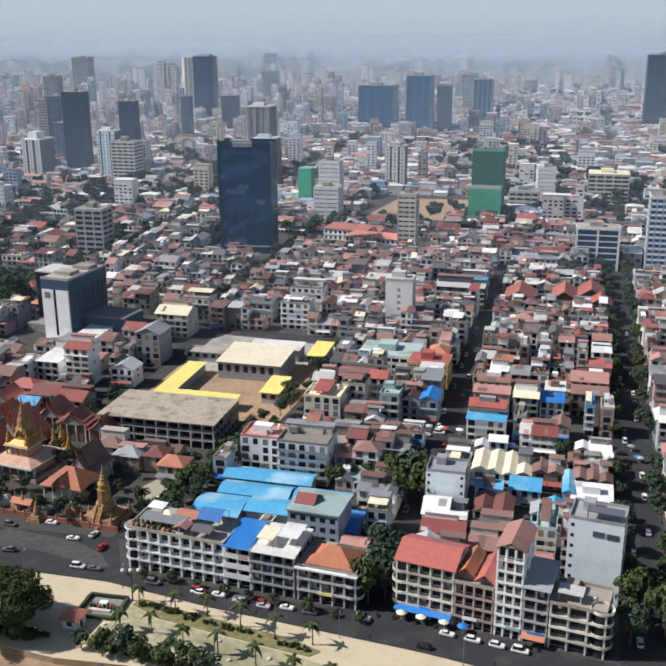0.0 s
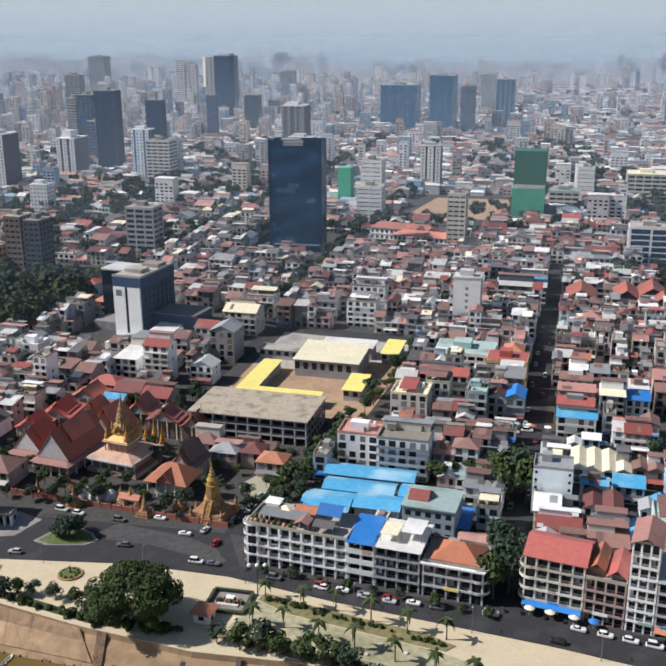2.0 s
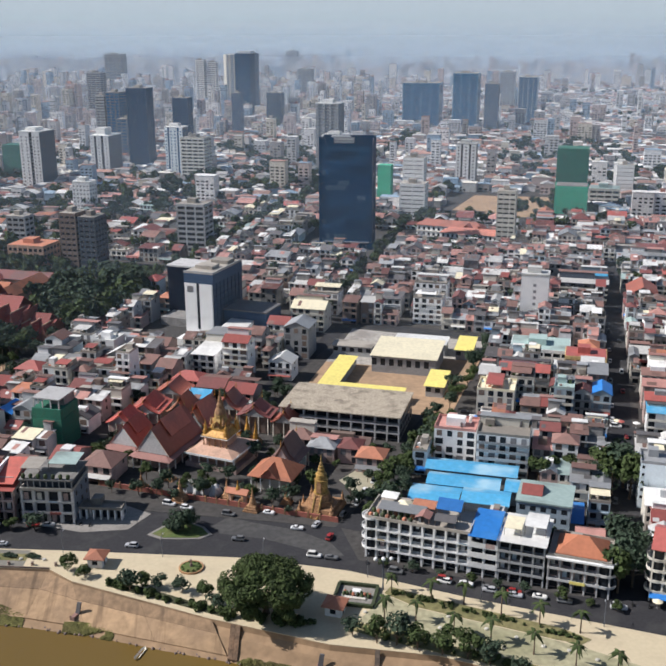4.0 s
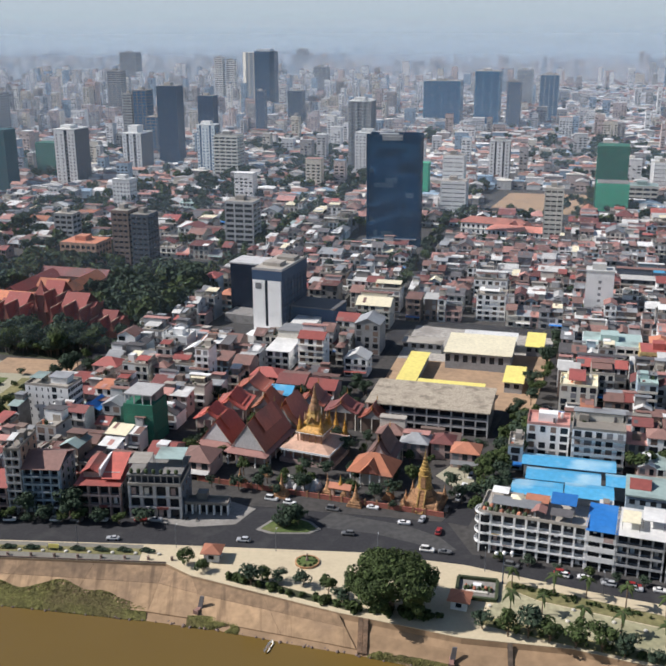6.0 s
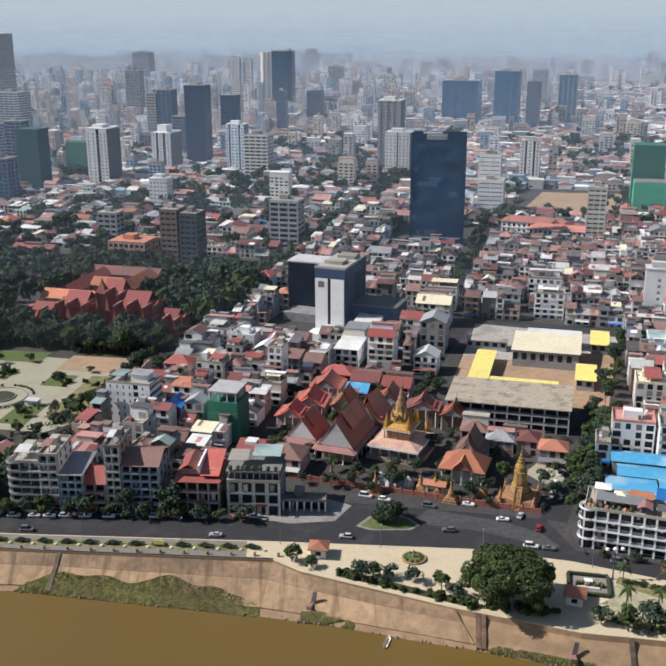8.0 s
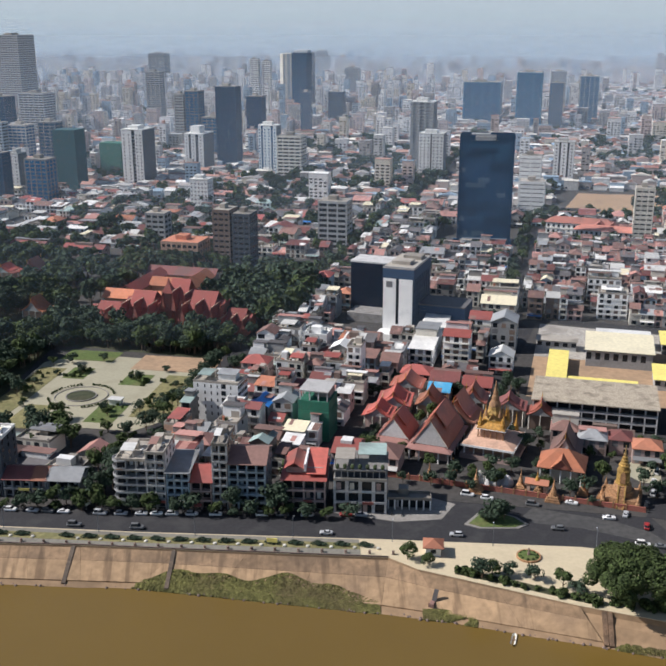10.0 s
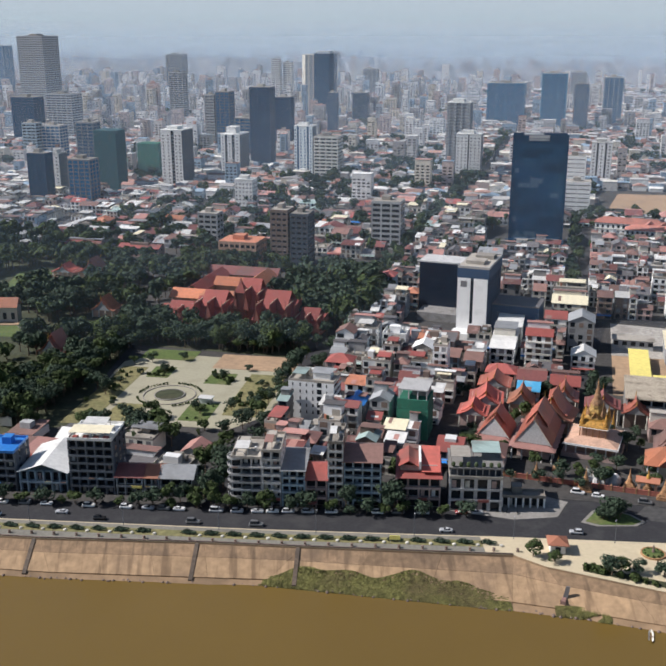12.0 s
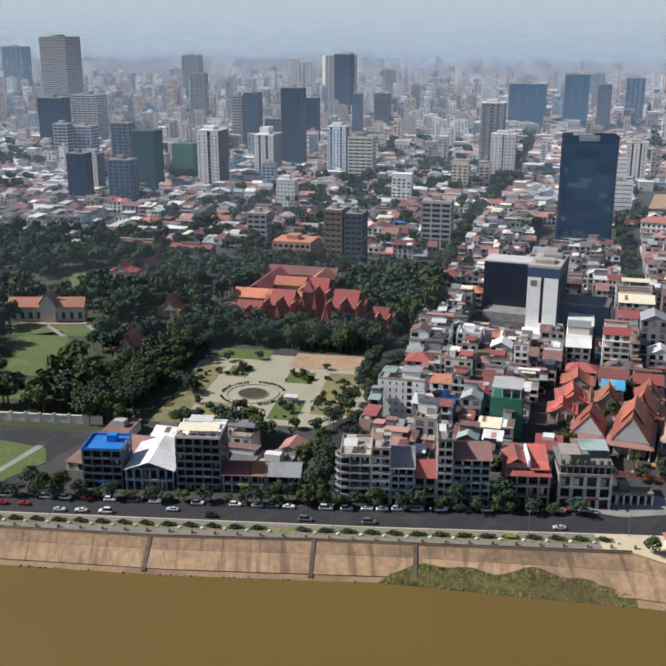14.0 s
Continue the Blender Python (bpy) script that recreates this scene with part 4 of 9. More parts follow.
def stripe_hotel():
    t = thing("stripe_hotel", -124.5, 463, GRID - 6, 0, "dark glass hotel with white end wall split by a black stripe", "building")
    w, d, h = 15.5, 33, 35
    part("glass_body", Shape().box(0.3, w, 1.0, d, 0, h - 4), WALLS["navy"], t)
    part("end_wall", Shape().box(0, 6.6, 0, 1.0, 0, h - 5), WALLS["white"], t, "smooth white end wall")
    part("end_wall", Shape().box(8.2, w - 0.4, 0, 1.0, 0, h - 5), WALLS["white"], t, "smooth white end wall")
    part("end_wall_foot", Shape().box(6.6, 8.2, 0, 1.0, 0, 6.5), WALLS["white"], t)
    part("end_stripe", Shape().box(6.6, 8.2, 0.35, 0.9, 6.5, h - 5), DARK, t)
    part("top_band", Shape().box(-0.3, w + 0.3, 0.2, d, h - 5, h), WALLS["navy"], t)
    part("wall_sign", Shape().box(1.6, 4.8, -0.12, 0, h - 9.5, h - 6.5), SHUT, t, "faded square sign on the white wall")
    part("roof", Shape().box(-0.3, w + 0.3, 0.2, d, h, h + 0.5), ROOFS["concrete"], t)
    part("roof_parapet", Shape().box(-0.3, w + 0.3, 0.2, 0.6, h + 0.5, h + 1.1).box(w - 0.1, w + 0.3, 0.6, d, h + 0.5, h + 1.1), WALLS["grey"], t)
    part("roof_plant", Shape().box(2, w - 4, 8, 16, h + 0.5, h + 2.2), ROOFS["concrete"], t)
    part("roof_plant", Shape().box(4, w - 2, 21, 29, h + 0.5, h + 2.3), ROOFS["concrete"], t)
    for j in range(1, 8):
        part("fin", Shape().box(w, w + 0.35, j * d / 8 - 0.2, j * d / 8 + 0.2, 3, h - 5), WALLS["navy"], t)
    for f in range(9):
        part("floor_line", Shape().box(w, w + 0.12, 1.0, d, f * 3.3 + 0.4, f * 3.3 + 0.65, True), DARK, t)
    wing = part("wing", Shape().box(-29, 3, d + 0.2, d + 16, 0, 28.5), DARK, t, "dark glass wing set back behind the tower")
    part("wing_roof", Shape().box(-29.3, 3.3, d + 0.1, d + 16.3, 28.5, 29.3), WALLS["pale"], wing)
    for f in range(9):
        part("glass_band", Shape().box(-28.6, -0.4, d + 0.08, d + 0.2, f * 3.15 + 0.3, f * 3.15 + 3.05, True), GLOSSBLACK, wing)
    part("podium", Shape().box(-26, -0.3, d - 14, d, 0, 4.5), WALLS["concrete"], t)
    part("forecourt_wall", Shape().box(-1, 11, -9, -0.05, 0, 3.6), WALLS["white"], t)
    # Navy block stands for the dark blue shadow area right of the hotel.
    annex = part("annex", Shape().box(w + 0.6, w + 24, 10, 28, 0, 15), WALLS["navy"], t, "low annex with the hotel's shadow in its dark blue colour")
    part("annex_roof", Shape().box(w + 0.5, w + 24.3, 9.8, 28.2, 15, 15.6), ROOFS["slate"], annex)
    take(-284, -216, 400, 462)


stripe_hotel()


STAINED = surface("stained_roof_slab", (0.42, 0.36, 0.28), rough=0.9, vary=0.05, grain=1.9, stain=0.4, dirt=(0.17, 0.145, 0.11), dirt_amount=0.8)


GREYYARD = surface("dusty_grey_concrete", (0.40, 0.375, 0.34), rough=0.95, vary=0.0, grain=0.5, stain=0.3, dirt=(0.22, 0.2, 0.18), dirt_amount=0.7)


def school():
    a = GRID - 0.2
    p = W(-174, 309)
    t = thing("school_block", p.x, p.y, a, 0, "long weathered concrete school block with open galleries and stained flat roof", "school")
    w, d, h = 47, 27, 10
    part("wall", Shape().box(0, w, 2.2, d, 0, h), WALLS["concrete"], t)
    for f in range(3):
        z = f * h / 3
        if f:
            part("gallery", Shape().box(0, w, 0, 2.2, z - 0.25, z, True), WALLS["pale"], t)
            part("gallery_rail", Shape().box(0, w, 0, 0.12, z, z + 0.35), WALLS["pale"], t)
        for i in range(10):
            ob = part("window", PANE, None, t)
            ob.location, ob.scale = (w * (i + 0.5) / 10, 2.2, z + 0.3), (w / 10 * 0.9, 1, 2.7)
        for j in range(6):
            ob = part("window", PANE, None, t)
            ob.location, ob.rotation_euler, ob.scale = (w, 4 + j * 4, z + 0.8), (0, 0, math.pi / 2), (2.2, 1, 1.6)
    for i in range(11):
        c = min(max(w * i / 10, 0.25), w - 0.25)
        part("pier", Shape().box(c - 0.25, c + 0.25, 0, 0.5, 0, h), WALLS["pale"], t)
    part("roof", Shape().box(-0.6, w + 0.6, -0.8, d, h, h + 0.4, True), STAINED, t)
    yard = [W(-178, 338), W(-112, 338), W(-106, 440), W(-178, 446)]
    sheet("ground_yard", [tuple(q.xy) for q in yard], 0.06, SAND, "bare tan school yard")
    sheet("pavement_yard", [tuple(W(a, b).xy) for a, b in ((-178, 392), (-150, 392), (-150, 409), (-110, 410), (-106, 440), (-178, 446))], 0.10, GREYYARD, "pale grey dusty concrete yard behind the school hall")

    def hall(name, u, v, w, d, h, roof, kind, label, rise=0.0):
        q = W(u, v)
        t = thing(name, q.x, q.y, a, 0, label, "school")
        part("wall", Shape().box(0.8, w - 0.8, 0.8, d - 0.8, 0, h), WALLS["grey"], t)
        for i in range(int(w / 4)):
            ob = part("window", PANE, None, t)
            ob.location, ob.scale = (2 + i * 4, 0.8, h * 0.45), (2.2, 1, h * 0.4)
        s = Shape()
        if kind == "gx":
            s.gable(0, w, 0, d, h, h + rise, "x", 0.4)
        elif kind == "gy":
            s.gable(0, w, 0, d, h, h + rise, "y", 0.4)
        else:
            s.shed(0, w, 0, d, h, h + rise)
        part("roof", s, ROOFS[roof], t)

    hall("school_wing", -171, 346, 9, 44, 4.2, "yellow", "shed", "school wing with bright yellow sheet roof", 0.5)
    hall("school_wing", -161.5, 346, 29, 8, 4.2, "yellow", "shed", "long school wing with bright yellow sheet roof", 0.8)
    hall("school_hall", -155, 383, 31, 25, 8, "creamroof", "shed", "school hall with broad cream sheet roof", 1.6)
    hall("school_pavilion", -126, 358, 9, 19, 5, "yellow", "shed", "small pavilion with yellow sheet roof", 1.0)
    hall("school_pavilion", -120, 409, 9, 20, 5, "yellow", "shed", "small pavilion with yellow sheet roof", 1.0)
    hall("school_shed", -178, 402, 20, 9, 5, "concrete", "shed", "school shed with pale flat roof", 0.3)
    hall("school_shed", -150, 412, 26, 12, 6, "white", "shed", "school shed with pale sheet roof", 0.6)
    take(-178, -106, 306, 446)


school()


def place(u, v, *a, **k):
    q = W(u, v)
    return q.x, q.y


# blocks north of the temple: flats and the blue market roofs
lot(-112, 297, 15, 12, 12.5, 4, "white", "pinkish", "flat")
lot(-96, 290, 18, 14, 15, 5, "white", "concrete", "flat")


def blue_market():
    for u, v, w, d, h, roof in ((-112, 279, 31, 9, 5.0, "skyblue"), (-110, 269, 24, 9, 4.4, "skyblue"), (-114, 254, 16, 14, 4.2, "skyblue"), (-97, 258, 15, 10, 4.8, "skyblue"), (-84, 268, 18, 9, 5.2, "skyblue"), (-66, 252, 7, 14, 5, "blue")):
        q = W(u, v)
        t = thing("market_shed", q.x, q.y, GRID, 0, "open market shed with bright light blue sheet roof", "shed", "blue market sheds")
        part("wall", Shape().box(0.5, w - 0.5, 0.5, d - 0.5, 0, h), WALLS["grey"], t)
        part("roof", Shape().gable(0, w, 0, d, h, h + 1.3, "x", 0.3), ROOFS[roof], t)
        take(u, u + w, v, v + d)
    q = W(-79, 247)
    t = thing("grey_roof_house", q.x, q.y, GRID - 3, 0, "four-storey house with grey flat roof and a small red gable", "house")
    part("wall", Shape().box(0, 16, 0, 14, 0, 13), WALLS["blue"], t)
    for f in range(4):
        for i in range(5):
            ob = part("window", PANE, None, t)
            ob.location, ob.scale = (1.8 + i * 3.1, 0, f * 3.2 + 0.8), (1.7, 1, 1.6)
    part("roof", Shape().box(-0.4, 16.4, -0.4, 14.4, 13, 13.5, True), ROOFS["green"], t)
    part("roof_gable", Shape().gable(1, 7, 4, 11, 13.5, 15.5, "x", 0.2), ROOFS["red"], t)
    take(-80, -62, 245, 262)


blue_market()

# the long white hall beside the striped hotel
lot(-233, 362, 11, 30, 9, 3, "white", "white", "shed")
lot(-233, 394, 12, 34, 10, 3, "white", "white", "shed")
# towers and blocks further back
tower(*place(-125, 661), GRID, 13, 14, 40, 12, 3, "cream", "slim cream apartment tower with window bays", ratio=0.34, name="apartment_tower")
tower(*place(-2, 634), GRID, 28, 18, 27, 7, 2, "white", "white-framed office block with dark glass bands", pane=NAVY, name="office_block", ratio=0.82, pier=0.7)
tower(*place(42, 626), GRID, 24, 20, 50, 14, 6, "white", "blue glass tower with white floor bands", pane=BLUEGLASS, frame="blue", name="glass_tower")
tower(*place(-39, 882), GRID, 15, 14, 32, 9, 1, "white", "plain white slab tower", ratio=0.1, name="apartment_tower")
tower(*place(-69, 393), GRID, 18, 14, 11, 3, 4, "yellow", "yellow three-storey house with red roof", roof="red", name="corner_house")
tower(*place(-94, 405), GRID, 27, 20, 9, 3, 7, "white", "white three-storey block with pale green roof", roof="green", name="school_building")


def netted(u, v, w, d, h, mat, label):
    q = W(u, v)
    t = thing("netted_tower", q.x, q.y, GRID, 0, label, "building")
    part("core", Shape().box(0.6, w - 0.6, 0.6, d - 0.6, 0, h - 0.5), WALLS["concrete"], t)
    s = Shape()
    for z0 in range(0, int(h) - 1, 4):
        k = 0.12 * ((z0 // 4) % 2)
        s.box(k, w - k, k, d - k, z0, min(h, z0 + 3.95), True)
    part("net", s, mat, t)
    take(u - 1, u + w + 1, v - 1, v + d + 1)
    return t


netted(-89, 778, 26, 20, 29, NETPALE, "building under construction wrapped in pale green netting")
netted(-90, 806, 26, 22, 55, NET, "tower under construction wrapped in dark green netting")
SITE = netted(-258.5, 271, 12, 13, 16, NET, "green-netted building site under an open white top floor")
part("roof_slab", Shape().box(0.3, 11.7, 0.3, 12.7, 19.5, 20, True), WALLS["pale"], SITE)
part("top_floor", Shape().box(5, 11, 5, 12.4, 16, 19.5), WALLS["concrete"], SITE)
for px in (0.6, 4.2, 7.6, 11.0):
    part("post", Shape().box(px, px + 0.4, 0.5, 0.9, 16, 19.5), WALLS["pale"], SITE)
    part("post", Shape().box(0.5, 0.9, px * 0.9, px * 0.9 + 0.4, 16, 19.5), WALLS["pale"], SITE)
take(-260, -245, 264, 285)
q = W(-303, 277)
slab_hotel(q.x, q.y, GRID, 18.5, 11, 17, "white", "white six-storey hotel with window column and roof huts", 6, columns=((0.68, 1.9, 1.9), (0.84, 0.5, 1.3), (0.54, 0.5, 1.3), (0.40, 0.5, 1.3), (0.26, 0.5, 1.3), (0.10, 0.5, 1.3)), roof="concrete")
t = thing("roof_hut", q.x, q.y, GRID, 17.1, "pale roof huts and a teal awning on the hotel roof", "roof hut")
part("wall", Shape().box(9, 16, 4, 9, 0, 2.6), WALLS["white"], t)
part("hut_roof", Shape().shed(8.5, 16.5, 3.5, 9.5, 2.6, 3.0), ROOFS["grey"], t)
part("awning", Shape().shed(1, 6.5, 2, 9, 2.2, 2.5), ROOFS["green"], t)
part("post", Shape().box(1.1, 1.25, 2.1, 2.25, 0, 2.2), STEEL, t)
part("post", Shape().box(6.2, 6.35, 2.1, 2.25, 0, 2.2), STEEL, t)
sheet("ground_pitch", [tuple(W(a, b).xy) for a, b in ((-178, 782), (-80, 786), (-82, 892), (-166, 886))], 0.06, SAND, "bare tan school sports ground")
take(-182, -78, 760, 895)


def colonial():
    q = W(-187, 690)
    t = thing("colonial_school", q.x, q.y, GRID - 8, 0, "long white colonial school with faded red tiled roofs", "school")
    for x0, y0, w, d, h, rise in ((0, 0, 50, 12, 8.5, 4.0), (24, -17, 46, 12, 7.5, 3.6)):
        part("wall", Shape().box(x0, x0 + w, y0, y0 + d, 0, h), WALLS["white"], t)
        for f in range(2):
            for i in range(13):
                ob = part("window", PANE, None, t)
                ob.location, ob.scale = (x0 + 2 + i * (w - 4) / 12, y0, f * h / 2 + 0.7), (1.7, 1, 2.3)
        part("cornice", Shape().box(x0 - 0.3, x0 + w + 0.3, y0 - 0.4, y0 - 0.02, h / 2 - 0.2, h / 2 + 0.1, True), WALLS["cream"], t)
        part("roof", Shape().hip(x0, x0 + w, y0, y0 + d, h, h + rise, 0.8), ROOFS["coral"], t)
    for x0 in (36, 46):
        part("roof_gable", Shape().gable(x0, x0 + 8, -6, 2, 8.5, 12, "y", 0.3), ROOFS["coral"], t)
    take(-195, -112, 652, 712)


colonial()


def temple_roofs():
    for u, v, w, d, h in ((-38, 524, 16, 24, 7), (-12, 525, 13, 24, 8), (2, 534, 14, 22, 8), (8, 520, 12, 14, 7)):
        q = W(u, v)
        t = thing("temple_hall", q.x, q.y, GRID, 0, "pale hall with tall red-orange gabled roof", "temple")
        part("wall", Shape().box(1, w - 1, 1, d - 1, 0, h), WALLS["cream"], t)
        part("roof", Shape().gable(0, w, 0, d, h, h + 5, "y", 0.6), ROOFS["watred"], t)
        take(u, u + w, v, v + d)


temple_roofs()

# houses of known place
lot(-96.0, 375.6, 21.2, 10, 9, 3, "white", "red", "gx")
lot(-102.0, 343.9, 14.9, 14, 11, 4, "cream", "creamroof", "flat")
lot(-90.1, 358.1, 9.7, 12, 12, 4, "cream", "concrete", "flat")
lot(-84.4, 341.4, 7.2, 9, 7, 2, "brown", "rust", "gx")
lot(-77.2, 341.9, 6.4, 9, 7, 2, "pink", "red", "gx")
lot(-71.9, 347.5, 7.9, 12, 13, 4, "blue", "green", "flat")
lot(-64.1, 352.9, 7.0, 12, 10, 3, "grey", "maroon", "gy")
lot(-57.1, 352.8, 7.6, 12, 10, 3, "blue", "blue", "gy")
lot(-85.2, 322.7, 10.0, 8, 5, 2, "grey", "slate", "gx")
lot(-73.2, 320.8, 8.9, 8, 5, 2, "grey", "grey", "gx")
lot(-62.9, 321.0, 7.3, 8, 5, 2, "brown", "slate", "gx")
lot(-36.4, 340.4, 14.6, 8, 9, 3, "white", "skyblue", "shed")
lot(-15.9, 333.6, 4.3, 10, 8, 2, "white", "white", "gx")
lot(-11.6, 332.8, 9.1, 10, 8, 2, "pink", "red", "gx")
lot(-36.8, 351.2, 14.0, 9, 10, 3, "pink", "red", "gx")
lot(-37.0, 367.2, 14.5, 9, 10, 3, "pink", "pinkish", "gx")
lot(-36.8, 380.8, 13.3, 9, 10, 3, "cream", "rust", "gx")
lot(-20.5, 362.4, 9.6, 10, 11, 3, "blue", "creamroof", "shed")
lot(-10.3, 365.4, 9.2, 8, 9, 3, "white", "blue", "shed")
lot(-8.8, 378.9, 7.7, 8, 9, 3, "white", "white", "shed")
lot(7.0, 355.7, 3.7, 10, 12, 4, "blue", "skyblue", "flat")
lot(12.8, 355.3, 5.0, 10, 12, 4, "pink", "white", "flat")
lot(1.1, 386.5, 14.8, 10, 11, 3, "pink", "pinkish", "shed")
lot(1.4, 374.6, 14.5, 10, 10, 3, "brown", "rust", "gx")
lot(8.4, 409.4, 9.3, 11, 10, 3, "pink", "red", "gx")
lot(3.0, 412.9, 4.5, 10, 15, 5, "cream", "concrete", "flat")
lot(-22.1, 419.0, 3.9, 10, 14, 5, "brown", "concrete", "flat")
lot(-15.1, 429.4, 6.7, 10, 13, 4, "pink", "concrete", "flat")
lot(-32.3, 407.1, 7.8, 9, 10, 3, "peach", "orange", "gx")
lot(-33.1, 397.4, 7.6, 9, 9, 3, "white", "white", "shed")
lot(-24.3, 394.6, 7.9, 9, 9, 3, "grey", "grey", "shed")
lot(9.6, 445.1, 8.6, 10, 11, 3, "white", "pinkish", "gx")
lot(9.6, 427.2, 8.3, 10, 11, 3, "white", "white", "shed")
lot(-38.6, 294.2, 8.0, 9, 11, 3, "white", "concrete", "flat")
lot(-30.2, 303.0, 5.3, 18, 5, 2, "white", "creamroof", "gy")
lot(-24.9, 303.1, 5.2, 18, 5, 2, "white", "creamroof", "gy")
lot(-19.7, 303.1, 4.7, 18, 5, 2, "white", "creamroof", "gy")
lot(-15.1, 304.4, 5.0, 14, 5, 2, "cream", "creamroof", "gy")
lot(-9.5, 305.7, 4.9, 10, 6, 2, "brown", "rust", "gy")
lot(-4.6, 305.6, 5.4, 10, 6, 2, "brown", "rust", "gy")
lot(-16.3, 291.2, 10.0, 10, 6, 2, "blue", "skyblue", "gx")
lot(0.8, 292.9, 3.5, 16, 6, 2, "blue", "skyblue", "gy")
lot(3.9, 303.6, 4.4, 12, 6, 2, "brown", "rust", "gy")
lot(8.3, 303.4, 4.2, 12, 6, 2, "brown", "rust", "gy")
lot(12.5, 303.0, 4.1, 12, 6, 2, "brown", "rust", "gy")
lot(3.7, 291.3, 12.8, 10, 5, 1, "cream", "white", "shed")
lot(-25.7, 269.0, 5.4, 13, 8, 2, "white", "maroon", "gy")
lot(-19.7, 268.0, 5.8, 13, 8, 2, "white", "maroon", "gy")
lot(-22.5, 255.1, 9.5, 9, 9, 3, "dark", "slate", "gx")
lot(-39.2, 251.1, 12.8, 9, 9, 3, "pink", "red", "gx")
lot(-24.8, 246.6, 12.0, 11, 8, 2, "pink", "rust", "shed")
lot(-6.0, 251.4, 5.9, 15, 14, 4, "cream", "green", "flat")
lot(-301.4, 326.8, 11.6, 10, 8, 2, "pink", "red", "hip")
lot(-282.7, 318.9, 5.7, 10, 13, 4, "white", "concrete", "flat")
lot(-277.0, 318.4, 6.2, 10, 13, 4, "cream", "concrete", "flat")
lot(-254.4, 331.0, 6.2, 9, 18, 6, "white", "concrete", "flat")
lot(-300.5, 370.1, 13.1, 11, 11, 3, "white", "concrete", "flat")
lot(-283.7, 363.5, 11.4, 11, 11, 3, "white", "white", "flat")
lot(-269.1, 331.4, 13.3, 11, 10, 3, "white", "concrete", "flat")
lot(-281.8, 280.0, 8.3, 10, 8, 2, "dark", "blue", "gy")
lot(-270.1, 276.5, 7.7, 10, 12, 4, "grey", "grey", "gy")
lot(-269.7, 269.6, 5.4, 8, 7, 2, "pink", "red", "gx")
lot(-261.7, 262.6, 8.0, 7, 7, 2, "white", "creamroof", "shed")
lot(-258.7, 250.5, 6.7, 7, 7, 2, "white", "white", "shed")
lot(-253.3, 264.5, 4.2, 8, 7, 2, "white", "white", "shed")
lot(-269.5, 253.2, 8.9, 8, 7, 2, "brown", "rust", "gx")
lot(-210.4, 402.6, 10.4, 12, 13, 4, "white", "red", "gx")
lot(-199.0, 393.1, 12.1, 14, 15, 5, "grey", "grey", "gy")
lot(-196.5, 362.6, 10.6, 10, 8, 2, "white", "white", "gy")
lot(-208.4, 435.6, 17.8, 14, 12, 4, "cream", "creamroof", "gx")
lot(-149.3, 463.2, 15.5, 12, 14, 4, "white", "concrete", "flat")
lot(-185.3, 453.1, 7.8, 10, 12, 4, "brown", "rust", "shed")
lot(-173.5, 472.2, 15.8, 12, 10, 3, "grey", "slate", "shed")
lot(-288.4, 447.1, 7.4, 10, 9, 2, "peach", "orange", "hip")
lot(-256.8, 371.8, 7.2, 12, 8, 2, "pink", "rust", "gx")
lot(-242.3, 343.6, 7.8, 12, 8, 2, "pink", "rust", "gx")
lot(-274.0, 530.4, 11.6, 12, 8, 2, "white", "white", "shed")
lot(-209.2, 467.3, 17.8, 12, 12, 4, "white", "concrete", "flat")
lot(-216.9, 359.3, 11.8, 10, 17, 6, "white", "red", "gx")
lot(-154.9, 499.1, 18.4, 12, 13, 4, "white", "concrete", "flat")
lot(-76.9, 524.1, 27.8, 14, 12, 4, "dark", "white", "shed")
lot(-64.5, 539.3, 15.0, 12, 12, 4, "blue", "skyblue", "shed")

# ---- the riverside temple ----
def stupa(x, y, h, r, label, mat=None, base=True):
    t = thing("stupa", x, y, GRID - 5, 0, label, "stupa")
    mat = mat or GOLD
    prof = [(r, 0), (r, 0.06 * h), (r * 0.86, 0.06 * h), (r * 0.86, 0.14 * h), (r * 0.7, 0.15 * h), (r * 0.66, 0.22 * h), (r * 0.5, 0.24 * h)]
    part("plinth", Shape().lathe(prof, 4, square=True), OCHRE, t)
    part("bell", Shape().lathe([(r * 0.55, 0.24 * h), (r * 0.55, 0.27 * h), (r * 0.46, 0.275 * h), (r * 0.47, 0.30 * h), (r * 0.40, 0.305 * h), (r * 0.44, 0.34 * h), (r * 0.38, 0.42 * h), (r * 0.26, 0.48 * h), (r * 0.32, 0.49 * h), (r * 0.32, 0.515 * h), (r * 0.2, 0.52 * h)], 16), mat, t)
    rings = []
    for i in range(9):
        z = (0.52 + 0.036 * i) * h
        k = r * 0.2 * (1 - i / 11)
        rings += [(k * 1.15, z), (k * 1.15, z + 0.018 * h), (k * 0.85, z + 0.02 * h), (k * 0.85, z + 0.036 * h)]
    part("spire", Shape().lathe(rings + [(r * 0.05, 0.86 * h), (0.02, h)], 12), mat, t)
    return t


